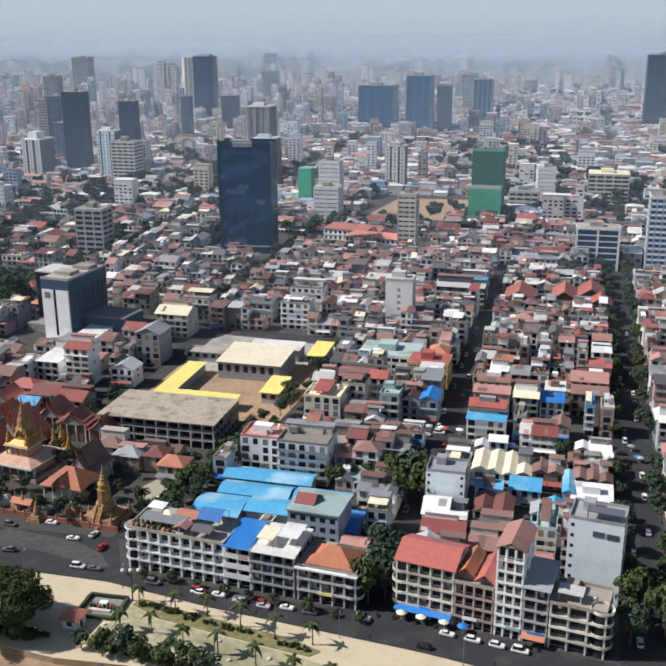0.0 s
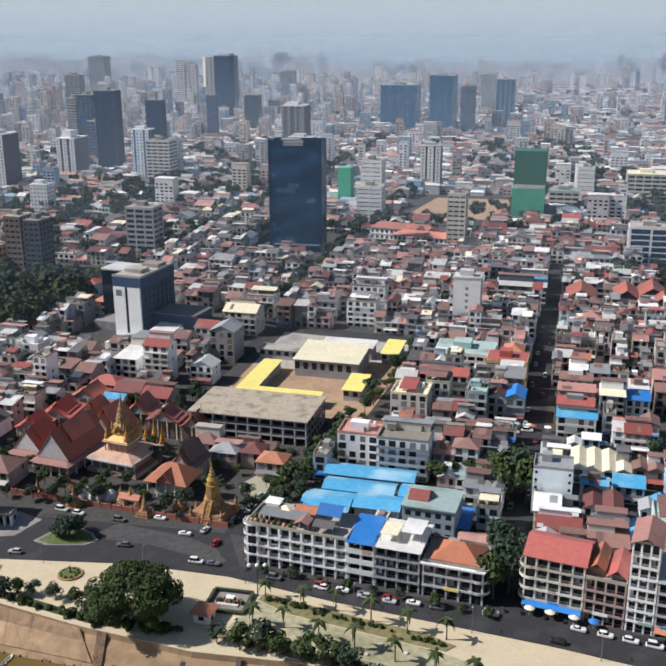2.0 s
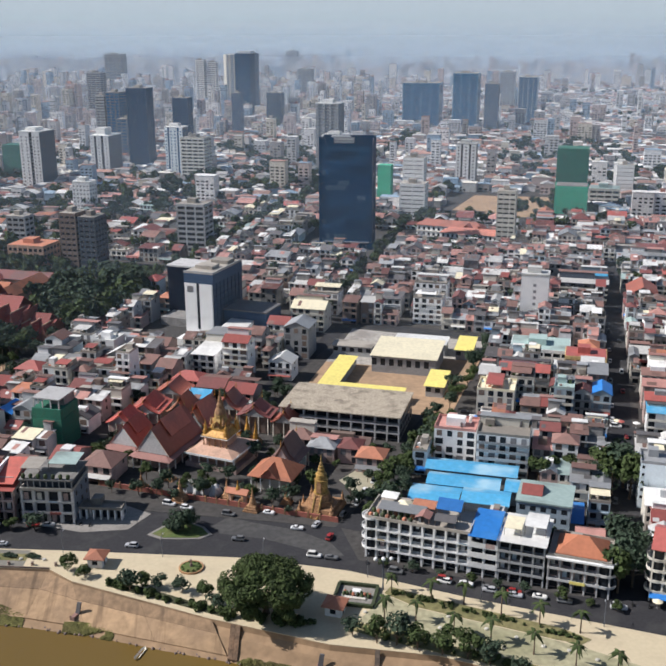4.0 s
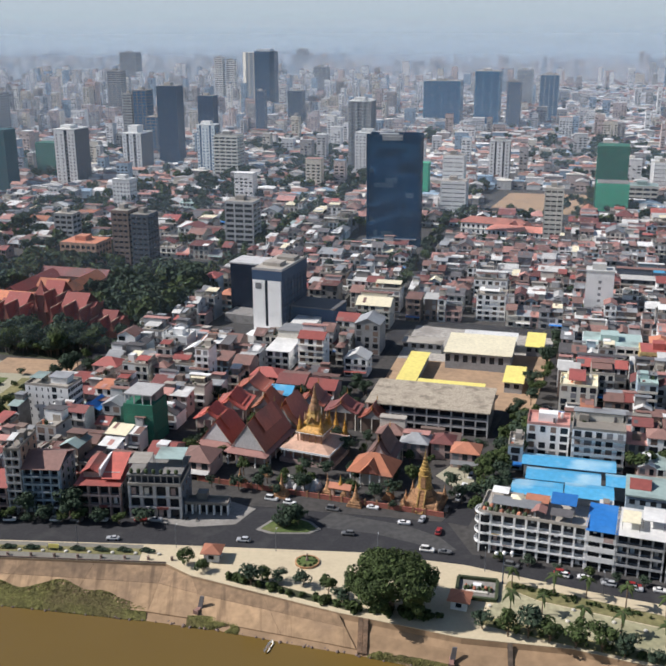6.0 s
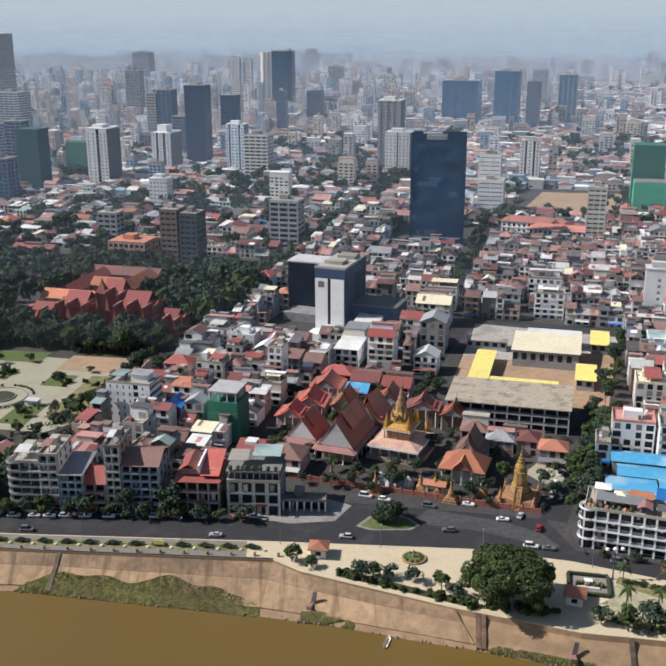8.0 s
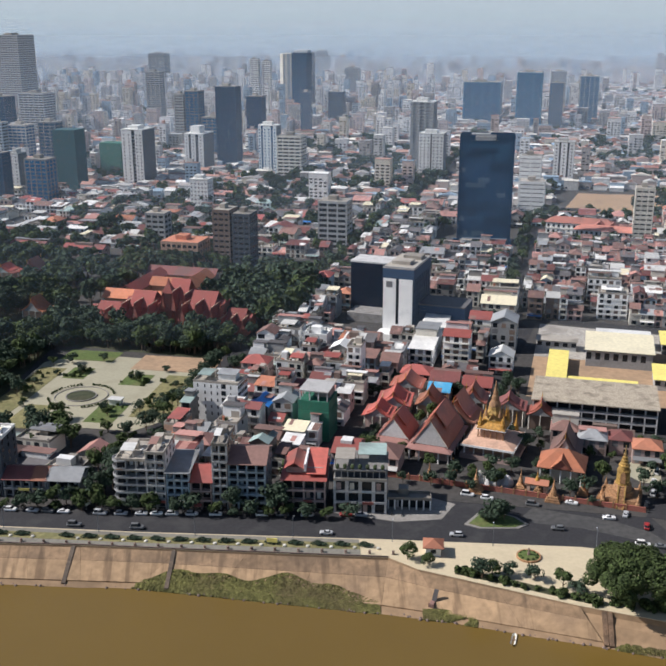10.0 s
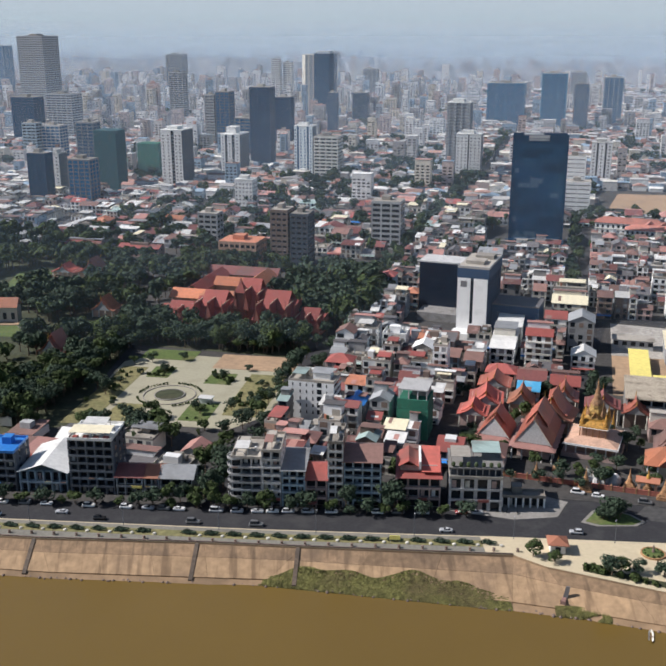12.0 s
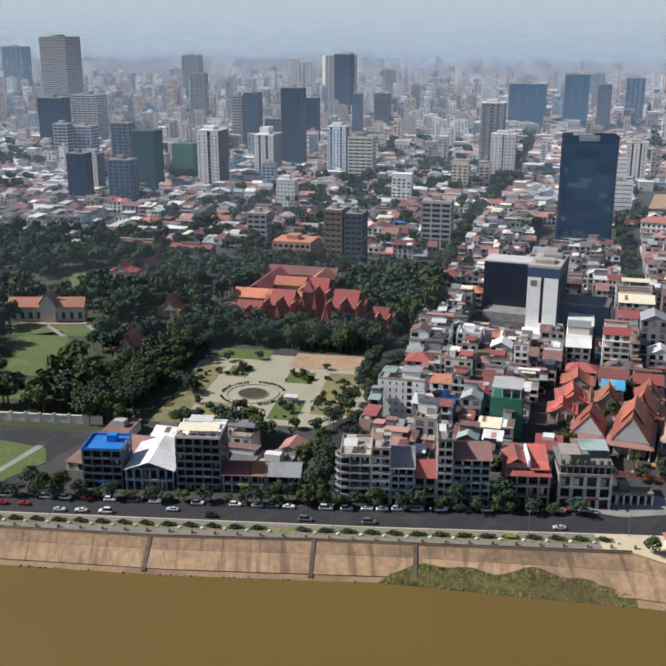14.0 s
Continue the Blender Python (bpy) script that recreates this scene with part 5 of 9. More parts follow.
def curved_roof(w, d, h, rise, tiers=2, thick=0.25):
    """A steep temple roof with concave slopes, in tiers, its ridge along y."""
    out = []
    for k in range(tiers):
        s = Shape()
        out.append(s)
        a, b = k * 0.16, 1 - k * 0.16
        hw, y0, y1 = w / 2 * (1 - 0.28 * k), d * a, d * b
        z0 = h + rise * 0.22 * k
        n = 7
        prof = []
        for i in range(-n, n + 1):
            f = abs(i) / n
            prof.append((w / 2 + hw * i / n, z0 + (rise - rise * 0.1 * (tiers - 1 - k)) * (1 - f) ** 1.7))
        for dz, flip in ((thick, False), (0, True)):
            base = len(s.v)
            s.v += [(x, y, z + dz) for y in (y0, y1) for x, z in prof]
            m = len(prof)
            s.f += [(base + i, base + i + 1, base + m + i + 1, base + m + i) for i in range(m - 1)]
        for y in (y0, y1):
            base = len(s.v)
            s.v += [(x, y, z) for x, z in prof] + [(x, y, z + thick) for x, z in prof]
            s.f += [(base + i, base + i + 1, base + m + i + 1, base + m + i) for i in range(m - 1)]
    return out


def vihara(u, v, w, d, h, rise, roof, label, wall="pink", tiers=2, turn=GRID, finial=True, inner="", skirt=""):
    q = W(u, v)
    t = thing("temple_hall", q.x, q.y, turn, 0, label, "temple")
    part("wall", Shape().box(1.2, w - 1.2, 1.2, d - 1.2, 0, h + 0.5), WALLS[wall], t)
    for i in range(max(2, int(w / 3))):
        c = 1.2 + (w - 2.4) * i / max(1, int(w / 3) - 1)
        part("column", Shape().lathe([(0.28, 0), (0.24, h)], 8, c, 0.4), WALLS["cream"], t)
    for i in range(max(2, int(d / 3.5))):
        c = 1.5 + (d - 3) * i / max(1, int(d / 3.5) - 1)
        part("column", Shape().lathe([(0.28, 0), (0.24, h)], 8, w - 0.4, c), WALLS["cream"], t)
    part("gable", Shape().add([(w * 0.16, 0.35, h), (w * 0.84, 0.35, h), (w * 0.62, 0.35, h + rise * 0.42), (w / 2, 0.35, h + rise * 0.9), (w * 0.38, 0.35, h + rise * 0.42)], [(0, 1, 2, 3, 4)]), WALLS["grey"], t)
    if skirt:
        part("skirt_roof", Shape().hip(-1.2, w + 1.2, -3.2, d + 1.0, h - 1.0, h + 2.4, 0.4), ROOFS[skirt], t)
        for i in range(5):
            part("column", Shape().lathe([(0.25, 0), (0.22, h - 1.0)], 8, -0.8 + (w + 1.6) * i / 4, -2.9), WALLS["white"], t)
    for k, tier in enumerate(curved_roof(w, d, h, rise, tiers)):
        part("roof_tier", tier, ROOFS[roof if k == 0 or not inner else inner], t)
    if finial:
        for y in (0, d):
            part("finial", Shape().lathe([(0.22, h + rise), (0.14, h + rise + 1.2), (0.03, h + rise + 2.6)], 6, w / 2, y), GOLD, t)
    take(u, u + w, v, v + d)
    return t


def steep_hall(u, v, w, d, h, rise, label):
    """A temple hall with a straight steep roof in two tiers above a low skirt roof, its gable board to the river."""
    q = W(u, v)
    t = thing("temple_hall", q.x, q.y, GRID - 6, 0, label, "temple")
    part("wall", Shape().box(1.0, w - 1.0, 1.5, d - 1, 0, h + 0.4), WALLS["pink"], t)
    for i in range(5):
        part("column", Shape().lathe([(0.28, 0), (0.24, h - 1)], 8, -0.4 + (w + 0.8) * i / 4, -1.6), WALLS["white"], t)
    for i in range(6):
        part("column", Shape().lathe([(0.28, 0), (0.24, h - 1)], 8, w + 0.4, -1.6 + (d + 1) * i / 5), WALLS["white"], t)
    part("skirt_roof", Shape().hip(-1.4, w + 1.4, -2.6, d + 0.8, h - 1.2, h + 1.6, 0.3), ROOFS["pinkish"], t)
    part("main_roof", Shape().gable(0.2, w - 0.2, 0.2, d, h, h + rise, "y", 0.35), ROOFS["watred"], t)
    part("upper_roof", Shape().gable(w * 0.20, w * 0.80, d * 0.28, d * 0.86, h + rise * 0.5, h + rise * 1.12, "y", 0.3), ROOFS["watred"], t)
    part("gable_board", Shape().add([(0.7, 0.1, h + 0.2), (w - 0.7, 0.1, h + 0.2), (w / 2, 0.1, h + rise * 0.93), (0.7, 0.3, h + 0.2), (w - 0.7, 0.3, h + 0.2), (w / 2, 0.3, h + rise * 0.93)], [(0, 1, 2), (3, 5, 4), (0, 3, 4, 1), (1, 4, 5, 2), (2, 5, 3, 0)]), WALLS["pale"], t, "pale grey carved gable board")
    for x0, x1 in ((0.0, w / 2), (w, w / 2)):
        k = 0.35 if x0 < x1 else -0.35
        part("barge_board", Shape().add([(x0, -0.05, h - 0.1), (x0 + k, -0.05, h - 0.1), (x1, -0.05, h + rise - 0.35), (x1, -0.05, h + rise + 0.1), (x0, 0.15, h - 0.1), (x0 + k, 0.15, h - 0.1), (x1, 0.15, h + rise - 0.35), (x1, 0.15, h + rise + 0.1)], [(0, 1, 2, 3), (4, 7, 6, 5), (0, 3, 7, 4), (1, 5, 6, 2)]), WALLS["cream"], t)
    for y in (0.2, d * 0.3, d):
        part("finial", Shape().lathe([(0.2, h + rise - 0.3), (0.12, h + rise + 0.9), (0.03, h + rise + 2.2)], 6, w / 2, y), OLDGOLD, t)
    take(u - 1, u + w + 1, v - 2, v + d)


def wat():
    # the gilded tower shrine on its tiered base
    q = W(-186, 277)
    k = 1.14
    t = thing("tower_shrine", q.x, q.y, GRID - 8, 0, "gilded temple shrine with steep spire over a pink tiered base", "temple")
    t.scale = (k, k, k)
    part("podium", Shape().box(-9, 9, -7.5, 7.5, 0, 1.6), WALLS["pink"], t)
    part("lower_wall", Shape().box(-6.5, 6.5, -5, 5, 1.6, 5), WALLS["peach"], t)
    for i in range(6):
        part("column", Shape().box(-7.9 + i * 3.1, -7.5 + i * 3.1, -6.6, -6.2, 1.6, 5), WALLS["white"], t)
    part("skirt_roof", Shape().lathe([(8.4, 4.9), (8.3, 5.3), (4.6, 6.6)], 4, square=True), WALLS["peach"], t)
    part("skirt_edge", Shape().box(-8.6, 8.6, -8.55, -8.4, 4.7, 5.35).box(8.4, 8.55, -8.4, 8.6, 4.7, 5.35), WALLS["white"], t)
    part("upper_wall", Shape().box(-3.6, 3.6, -3.4, 3.4, 6.2, 10), WALLS["peach"], t)
    for i in range(5):
        part("column", Shape().box(-4.2 + i * 2.0, -3.9 + i * 2.0, -4.1, -3.8, 6.2, 10), OCHRE, t)
    part("upper_roof_edge", Shape().lathe([(4.7, 9.6), (4.7, 9.8)], 4, square=True), WALLS["white"], t)
    part("upper_roof", Shape().lathe([(4.6, 9.8), (4.5, 10.1), (3.0, 11.6), (2.9, 12.2)], 4, square=True), GOLD, t)
    part("crown_roof", Shape().lathe([(3.2, 12.1), (3.1, 12.4), (2.4, 13.4), (2.3, 13.8), (2.6, 13.9), (2.5, 14.2), (1.9, 15.2), (1.8, 15.6), (2.0, 15.7), (1.9, 16.0), (1.5, 16.6)], 8), OLDGOLD, t)
    part("spire", Shape().lathe([(1.9, 16.5), (1.7, 17.4), (1.2, 18.4), (1.15, 19.3), (0.75, 20.3), (0.7, 21.0), (0.35, 22.4), (0.05, 25)], 12), OCHRE, t)
    for sx in (-1, 1):
        for sy in (-1, 1):
            part("corner_spire", Shape().lathe([(0.9, 10.4), (0.8, 11.6), (0.55, 12.0), (0.5, 13.0), (0.25, 13.6), (0.03, 15.4)], 8, sx * 3.6, sy * 3.4), GOLD, t)
            part("corner_spire", Shape().lathe([(0.55, 13.4), (0.45, 14.4), (0.25, 15.0), (0.03, 16.4)], 8, sx * 2.2, sy * 2.2), OCHRE, t)
    for f in range(4):
        part("dormer", Shape().gable(-0.9, 0.9, -0.4, 0.4, 0, 1.9, "y", 0.1), OCHRE, t).matrix_local = pose(0, 0, 12.4, 0, 0, 90 * f) @ pose(0, -2.6, 0)
    take(-198, -174, 266, 288)
    p = W(-141.3, 250)
    t = thing("great_stupa", p.x, p.y, GRID - 5, 0, "tall gilded stupa on a broad stepped stone base with stairs", "stupa")
    part("terrace", Shape().lathe([(6.4, 0), (6.4, 1.3), (6.1, 1.3)], 4, square=True), OCHRE, t)
    part("terrace", Shape().lathe([(5.4, 1.3), (5.2, 2.8), (4.9, 2.8)], 4, square=True), OCHRE, t)
    part("terrace", Shape().lathe([(4.2, 2.8), (4.0, 4.4), (3.6, 4.4)], 8), OCHRE, t)
    part("terrace", Shape().lathe([(3.2, 4.4), (2.9, 6.4), (2.6, 6.5)], 8), OCHRE, t)
    for k in range(14):
        part("step", Shape().box(-0.9, 0.9, -6.9 + k * 0.27, -3.0, k * 0.42, k * 0.42 + 0.42), OCHRE, t)
    for sx in (-1.25, 0.9):
        part("stair_wall", Shape().add([(sx, -7.0, 0), (sx + 0.35, -7.0, 0), (sx + 0.35, -2.9, 0), (sx, -2.9, 0), (sx, -7.0, 0.7), (sx + 0.35, -7.0, 0.7), (sx + 0.35, -2.9, 7.0), (sx, -2.9, 7.0)], [(0, 1, 5, 4), (1, 2, 6, 5), (2, 3, 7, 6), (3, 0, 4, 7), (4, 5, 6, 7)]), OLDGOLD, t)
    part("bell", Shape().lathe([(2.5, 6.4), (2.5, 7.0), (2.1, 7.1), (2.15, 9.0), (2.0, 10.6), (2.2, 10.7), (2.2, 11.2), (1.8, 11.3), (1.7, 12.6), (1.85, 12.7), (1.8, 13.1), (1.35, 13.3)], 16), OLDGOLD, t)
    part("niche", Shape().box(-0.8, 0.8, -2.5, -1.8, 7.2, 10.2).add([(-0.9, -2.5, 10.2), (0.9, -2.5, 10.2), (0, -2.5, 11.6)], [(0, 1, 2)]), OCHRE, t)
    part("spire", Shape().lathe([(1.4, 13.2), (1.45, 13.7), (1.1, 13.9), (1.15, 14.8), (0.85, 15.0), (0.9, 15.8), (0.6, 16.0), (0.6, 16.8), (0.3, 17.2), (0.05, 20)], 12), OLDGOLD, t)
    for sx in (-1, 1):
        for sy in (-1, 1):
            part("corner_spire", Shape().lathe([(0.9, 1.3), (0.8, 2.4), (0.55, 2.6), (0.5, 3.6), (0.25, 4.2), (0.03, 5.6)], 8, sx * 5.4, sy * 5.4), OCHRE, t)
    take(-147, -135, 242, 254)
    for u, v, h, r, lab in ((-183, 296, 13, 2.6, "slender golden stupa among temple roofs"), (-179, 294, 11, 2.2, "small golden stupa among temple roofs"), (-187, 297, 10, 2.2, "small golden stupa among temple roofs"), (-188.4, 244.6, 9, 2.4, "weathered brick-red stupa by the wall"), (-174, 250, 8, 1.9, "small ochre stupa by the wall"), (-163, 244.5, 8.5, 2.5, "ochre gate stupa by the wall"), (-153.6, 251.4, 7, 1.8, "small ochre stupa by the wall"), (-147.5, 250.4, 5, 1.6, "small ochre stupa by the wall"), (-205, 250, 6.5, 2.0, "small ochre stupa by the wall"), (-198, 258, 5.5, 1.8, "small grey stone stupa in the court"), (-168, 250, 5, 1.5, "small ochre stupa by the wall")):
        p = W(u, v)
        stupa(p.x, p.y, h, r, lab, OCHRE if v < 252 and h < 20 else GOLD)
        take(u - r, u + r, v - r, v + r)
    steep_hall(-214, 265, 13.5, 24, 6, 9.5, "large temple hall with pale gable and steep dark red roofs")
    steep_hall(-228, 272, 12, 14, 4.5, 7.5, "temple hall with weathered grey gable and red roof")
    vihara(-211, 292, 17, 16, 5, 8, "orange", "temple hall with orange-red curved roof", "peach", 2, GRID - 10, inner="watred")
    vihara(-166, 268, 11, 15, 6, 6.5, "rust", "temple hall with dark steep roof behind an orange tiled front", "cream", 2, GRID - 4, inner="rust")
    q = W(-168, 261)
    t = thing("temple_porch", q.x, q.y, GRID - 4, 0, "orange tiled hip-roofed front hall with a porch gable", "porch")
    part("wall", Shape().box(1.5, 12.5, -1.5, 9, 0, 6), WALLS["cream"], t)
    part("hip_roof", Shape().hip(-0.8, 14.8, -3.6, 9.5, 5.4, 10.6, 0.3), ROOFS["brightorange"], t)
    part("gable_roof", Shape().gable(4.0, 10.0, -4.4, 3.0, 6.0, 9.4, "y", 0.3), ROOFS["brightorange"], t)
    part("gable_board", Shape().add([(4.2, -4.2, 6.0), (9.8, -4.2, 6.0), (7.0, -4.2, 9.1), (4.2, -4.0, 6.0), (9.8, -4.0, 6.0), (7.0, -4.0, 9.1)], [(0, 1, 2), (3, 5, 4), (0, 3, 4, 1), (1, 4, 5, 2), (2, 5, 3, 0)]), WALLS["brick"], t)
    for i in range(5):
        part("column", Shape().lathe([(0.26, 0), (0.22, 5.6)], 8, 0.2 + i * 3.4, -3.2), WALLS["white"], t)
    vihara(-238, 288, 12, 12, 5, 3.6, "brightred", "temple hall with broad red curved roof", "pink", 2)
    vihara(-235, 300, 14, 16, 5, 4.2, "brightred", "temple hall with red curved roof", "pink", 2, GRID + 4)
    vihara(-220, 304, 11, 13, 5, 5, "orange", "temple hall with orange curved roof", "peach", 2)
    vihara(-234, 322, 14, 13, 5, 4, "watred", "temple hall with red curved roof", "pink", 1)
    vihara(-204, 312, 12, 13, 5, 5, "watred", "temple hall with deep red curved roof", "brown", 2)
    vihara(-190, 303, 14, 11, 7, 4, "maroon", "monks' house with dark red gabled roofs", "brown", 2)
    vihara(-176, 302, 11, 10, 6, 4, "watred", "monks' house with red gabled roofs", "brown", 2)
    for u, v, w, d, fl, roof, kind in ((-232, 337, 13, 10, 2, "red", "hip"), (-217, 318, 9, 11, 2, "skyblue", "gx"), (-218, 331, 12, 12, 2, "maroon", "gx"), (-204, 328, 12, 12, 2, "red", "gx"), (-156, 284, 10, 9, 2, "grey", "hip"), (-145, 286, 8, 9, 2, "maroon", "hip"), (-137, 280, 10, 9, 2, "orange", "hip"), (-166, 290, 10, 9, 2, "rust", "hip"), (-156, 296, 20, 8, 1, "rust", "gx"), (-240, 250, 9, 14, 2, "red", "gx"), (-228, 250, 12, 12, 2, "rust", "hip")):
        q = W(u, v)
        house(q.x, q.y, w, d, fl, "pink", roof, kind, name="temple_house", near=True, label=f"temple compound house with {ROOF_WORDS[roof]}", rng=random.Random(int(u - v)))
        take(u, u + w, v, v + d)
    sheet("pavement_court", [tuple(W(a, b).xy) for a, b in ((-141, 272), (-134, 265), (-127.5, 266), (-127.5, 282), (-137, 281.5))], 0.2, GARDENPAVE, "pale paved court beside the great stupa", 0.05)
    take(-141, -127, 264, 282)
    # grey rockwork and the gate behind the wall
    q = W(-183.5, 252.5)
    t = thing("rockwork", q.x, q.y, GRID, 0, "pale white artificial rock mound in the temple court", "rock mound")
    rng = random.Random(3)
    for i in range(24):
        a, r = rng.uniform(0, 6.28), rng.uniform(0, 5)
        k = rng.uniform(0.8, 1.9)
        part("rock", Shape().lathe([(k, 0), (k * 1.1, k * 0.6), (k * 0.7, k * 1.5 + 1.2 * (5 - r) / 5), (k * 0.15, k * 2.0 + 1.2 * (5 - r) / 5)], 7, r * math.cos(a) * 1.3, r * math.sin(a) * 0.6), WALLS["pale" if i % 3 else "cream"], t)
    q = W(-168.5, 246)
    t = thing("temple_gate", q.x, q.y, GRID - 5, 0, "ornate ochre temple gate with stepped roof", "gate")
    for px in (-3.2, 2.2):
        part("pillar", Shape().box(px, px + 1.0, -0.6, 0.6, 0, 4.2), WALLS["peach"], t)
    part("lintel", Shape().box(-3.8, 3.8, -0.8, 0.8, 4.2, 4.9, True), OCHRE, t)
    part("gate_roof", Shape().gable(-3.6, 3.6, -1.4, 1.4, 4.9, 6.3, "x", 0.3), ROOFS["orange"], t)
    part("gate_spire", Shape().lathe([(0.8, 6.0), (0.6, 6.8), (0.3, 7.4), (0.03, 9.4)], 8), GOLD, t)
    # boundary wall
    a, b = Vector((-138, 301.5)), Vector((-57, 271.5))
    turn = math.degrees(math.atan2(b.y - a.y, b.x - a.x))
    L = (b - a).length
    t = thing("boundary_wall", a.x, a.y, turn, 0, "low red-brown temple boundary wall with posts", "wall")
    part("wall", Shape().box(0, L, 0, 0.35, 0, 1.7).box(0, L, -0.06, 0.41, 1.7, 1.85, True), WALLS["brick"], t)
    for i in range(int(L / 4)):
        part("post", Shape().box(i * 4, i * 4 + 0.5, -0.1, 0.45, 0, 2.2).lathe([(0.34, 2.2), (0.1, 2.5), (0.02, 2.9)], 6, i * 4 + 0.25, 0.17), OCHRE, t)


wat()
sheet("pavement_temple", [tuple(W(a, b).xy) for a, b in ((-236, 232), (-134, 240), (-118, 300), (-196, 345), (-236, 345))], 0.12, SHADE_EARTH, "temple courtyard with tree shade put into its dark colour", 0.15)
COURT = list(TAKEN)
take(-236, -130, 232, 306)


# ---- the museum, garden and palace grounds ----
def museum():
    for u, v, w, d, h, rise, roof in ((-416, 417, 46, 12, 6, 4, "brightorange"), (-414, 430, 12, 46, 6, 4, "museumred"), (-384, 430, 12, 46, 6.5, 4.5, "brightorange"), (-402, 448, 18, 11, 6, 4, "brightorange"), (-416, 474, 44, 12, 6, 4, "maroon")):
        q = W(u, v)
        t = thing("museum_wing", q.x, q.y, GRID, 0, "museum wing with orange tiled roof round a court", "museum")
        part("wall", Shape().box(1, w - 1, 1, d - 1, 0, h), WALLS["peach"], t)
        part("roof", Shape().gable(0, w, 0, d, h, h + rise, "x" if w > d else "y", 0.5), ROOFS[roof], t)
        take(u, u + w, v, v + d)
    for u, v0, w, d, h, rise in ((-408, 388, 22, 13, 5, 4.5), (-388, 385, 18, 22, 7, 8), (-369, 394, 15, 18, 10, 10), (-354, 383, 19, 24, 8, 9), (-334, 386, 14, 16, 5, 5.5)):
        q = W(u, v0)
        t = thing("museum_pavilion", q.x, q.y, GRID, 0, "dark red museum pavilion with steep tiered tiled roofs", "museum")
        part("wall", Shape().box(0.5, w - 0.5, 0.5, d - 0.5, 0, h + 1), WALLS["brick"], t)
        for i in range(5):
            part("column", Shape().lathe([(0.3, 0), (0.26, h)], 8, 1 + (w - 2) * i / 4, -0.6), WALLS["brick"], t)
        part("lower_roof", Shape().gable(-0.6, w + 0.6, -2.0, d + 1, h - 0.6, h + rise * 0.9, "x", 0.4), ROOFS["museumred"], t)
        part("upper_roof", Shape().gable(w * 0.16, w * 0.84, d * 0.12, d * 0.88, h + rise * 0.5, h + rise * 1.35, "x", 0.3), ROOFS["museumred"], t)
        for x0, x1, y0, up in ((w * 0.0, w * 0.17, -3.0, 0.85), (w * 0.40, w * 0.60, -3.8, 1.0), (w * 0.83, w, -3.0, 0.85)):
            z = h - 0.3
            part("front_gable", Shape().gable(x0, x1, y0, d * 0.5, z, z + rise * up, "y", 0.2), ROOFS["museumred"], t)
            part("gable_board", Shape().add([(x0 + 0.1, y0 - 0.05, z), (x1 - 0.1, y0 - 0.05, z), ((x0 + x1) / 2, y0 - 0.05, z + rise * up * 0.95)], [(0, 1, 2)]), WALLS["brick"], t)
            part("ridge_board", Shape().box((x0 + x1) / 2 - 0.2, (x0 + x1) / 2 + 0.2, y0 - 0.2, d * 0.5, z + rise * up, z + rise * up + 0.5), WALLS["peach"], t)
            part("finial", Shape().lathe([(0.22, z + rise * 0.7), (0.12, z + rise), (0.03, z + rise * 1.35)], 6, (x0 + x1) / 2, y0), WALLS["brick"], t)
        for x in (-0.5, w + 0.5):
            part("gable_end", Shape().box(x - 0.15, x + 0.15, d * 0.2, d * 0.8, h, h + rise * 0.75), WALLS["brick"], t)
        take(u, u + w, 380, v0 + d)
    q = W(-365, 394)
    t = thing("museum_spire", q.x, q.y, GRID, 0, "red tiled museum spire above the central roofs", "museum")
    part("base", Shape().box(-2, 2, -2, 2, 0, 19), WALLS["brick"], t)
    part("spire", Shape().lathe([(3.0, 18.5), (2.0, 20.5), (1.0, 22.5), (0.1, 26)], 4, square=True), ROOFS["museumred"], t)
    sheet("ground_museum", [tuple(W(a, b).xy) for a, b in ((-420, 350), (-324, 350), (-324, 480), (-420, 480))], 0.05, PARK_SHADE_SOIL, "museum ground with tree shade put into its dark colour")
    take(-418, -330, 378, 484)


museum()


GARDEN_TREES = []
GARDEN_BUSHES = []


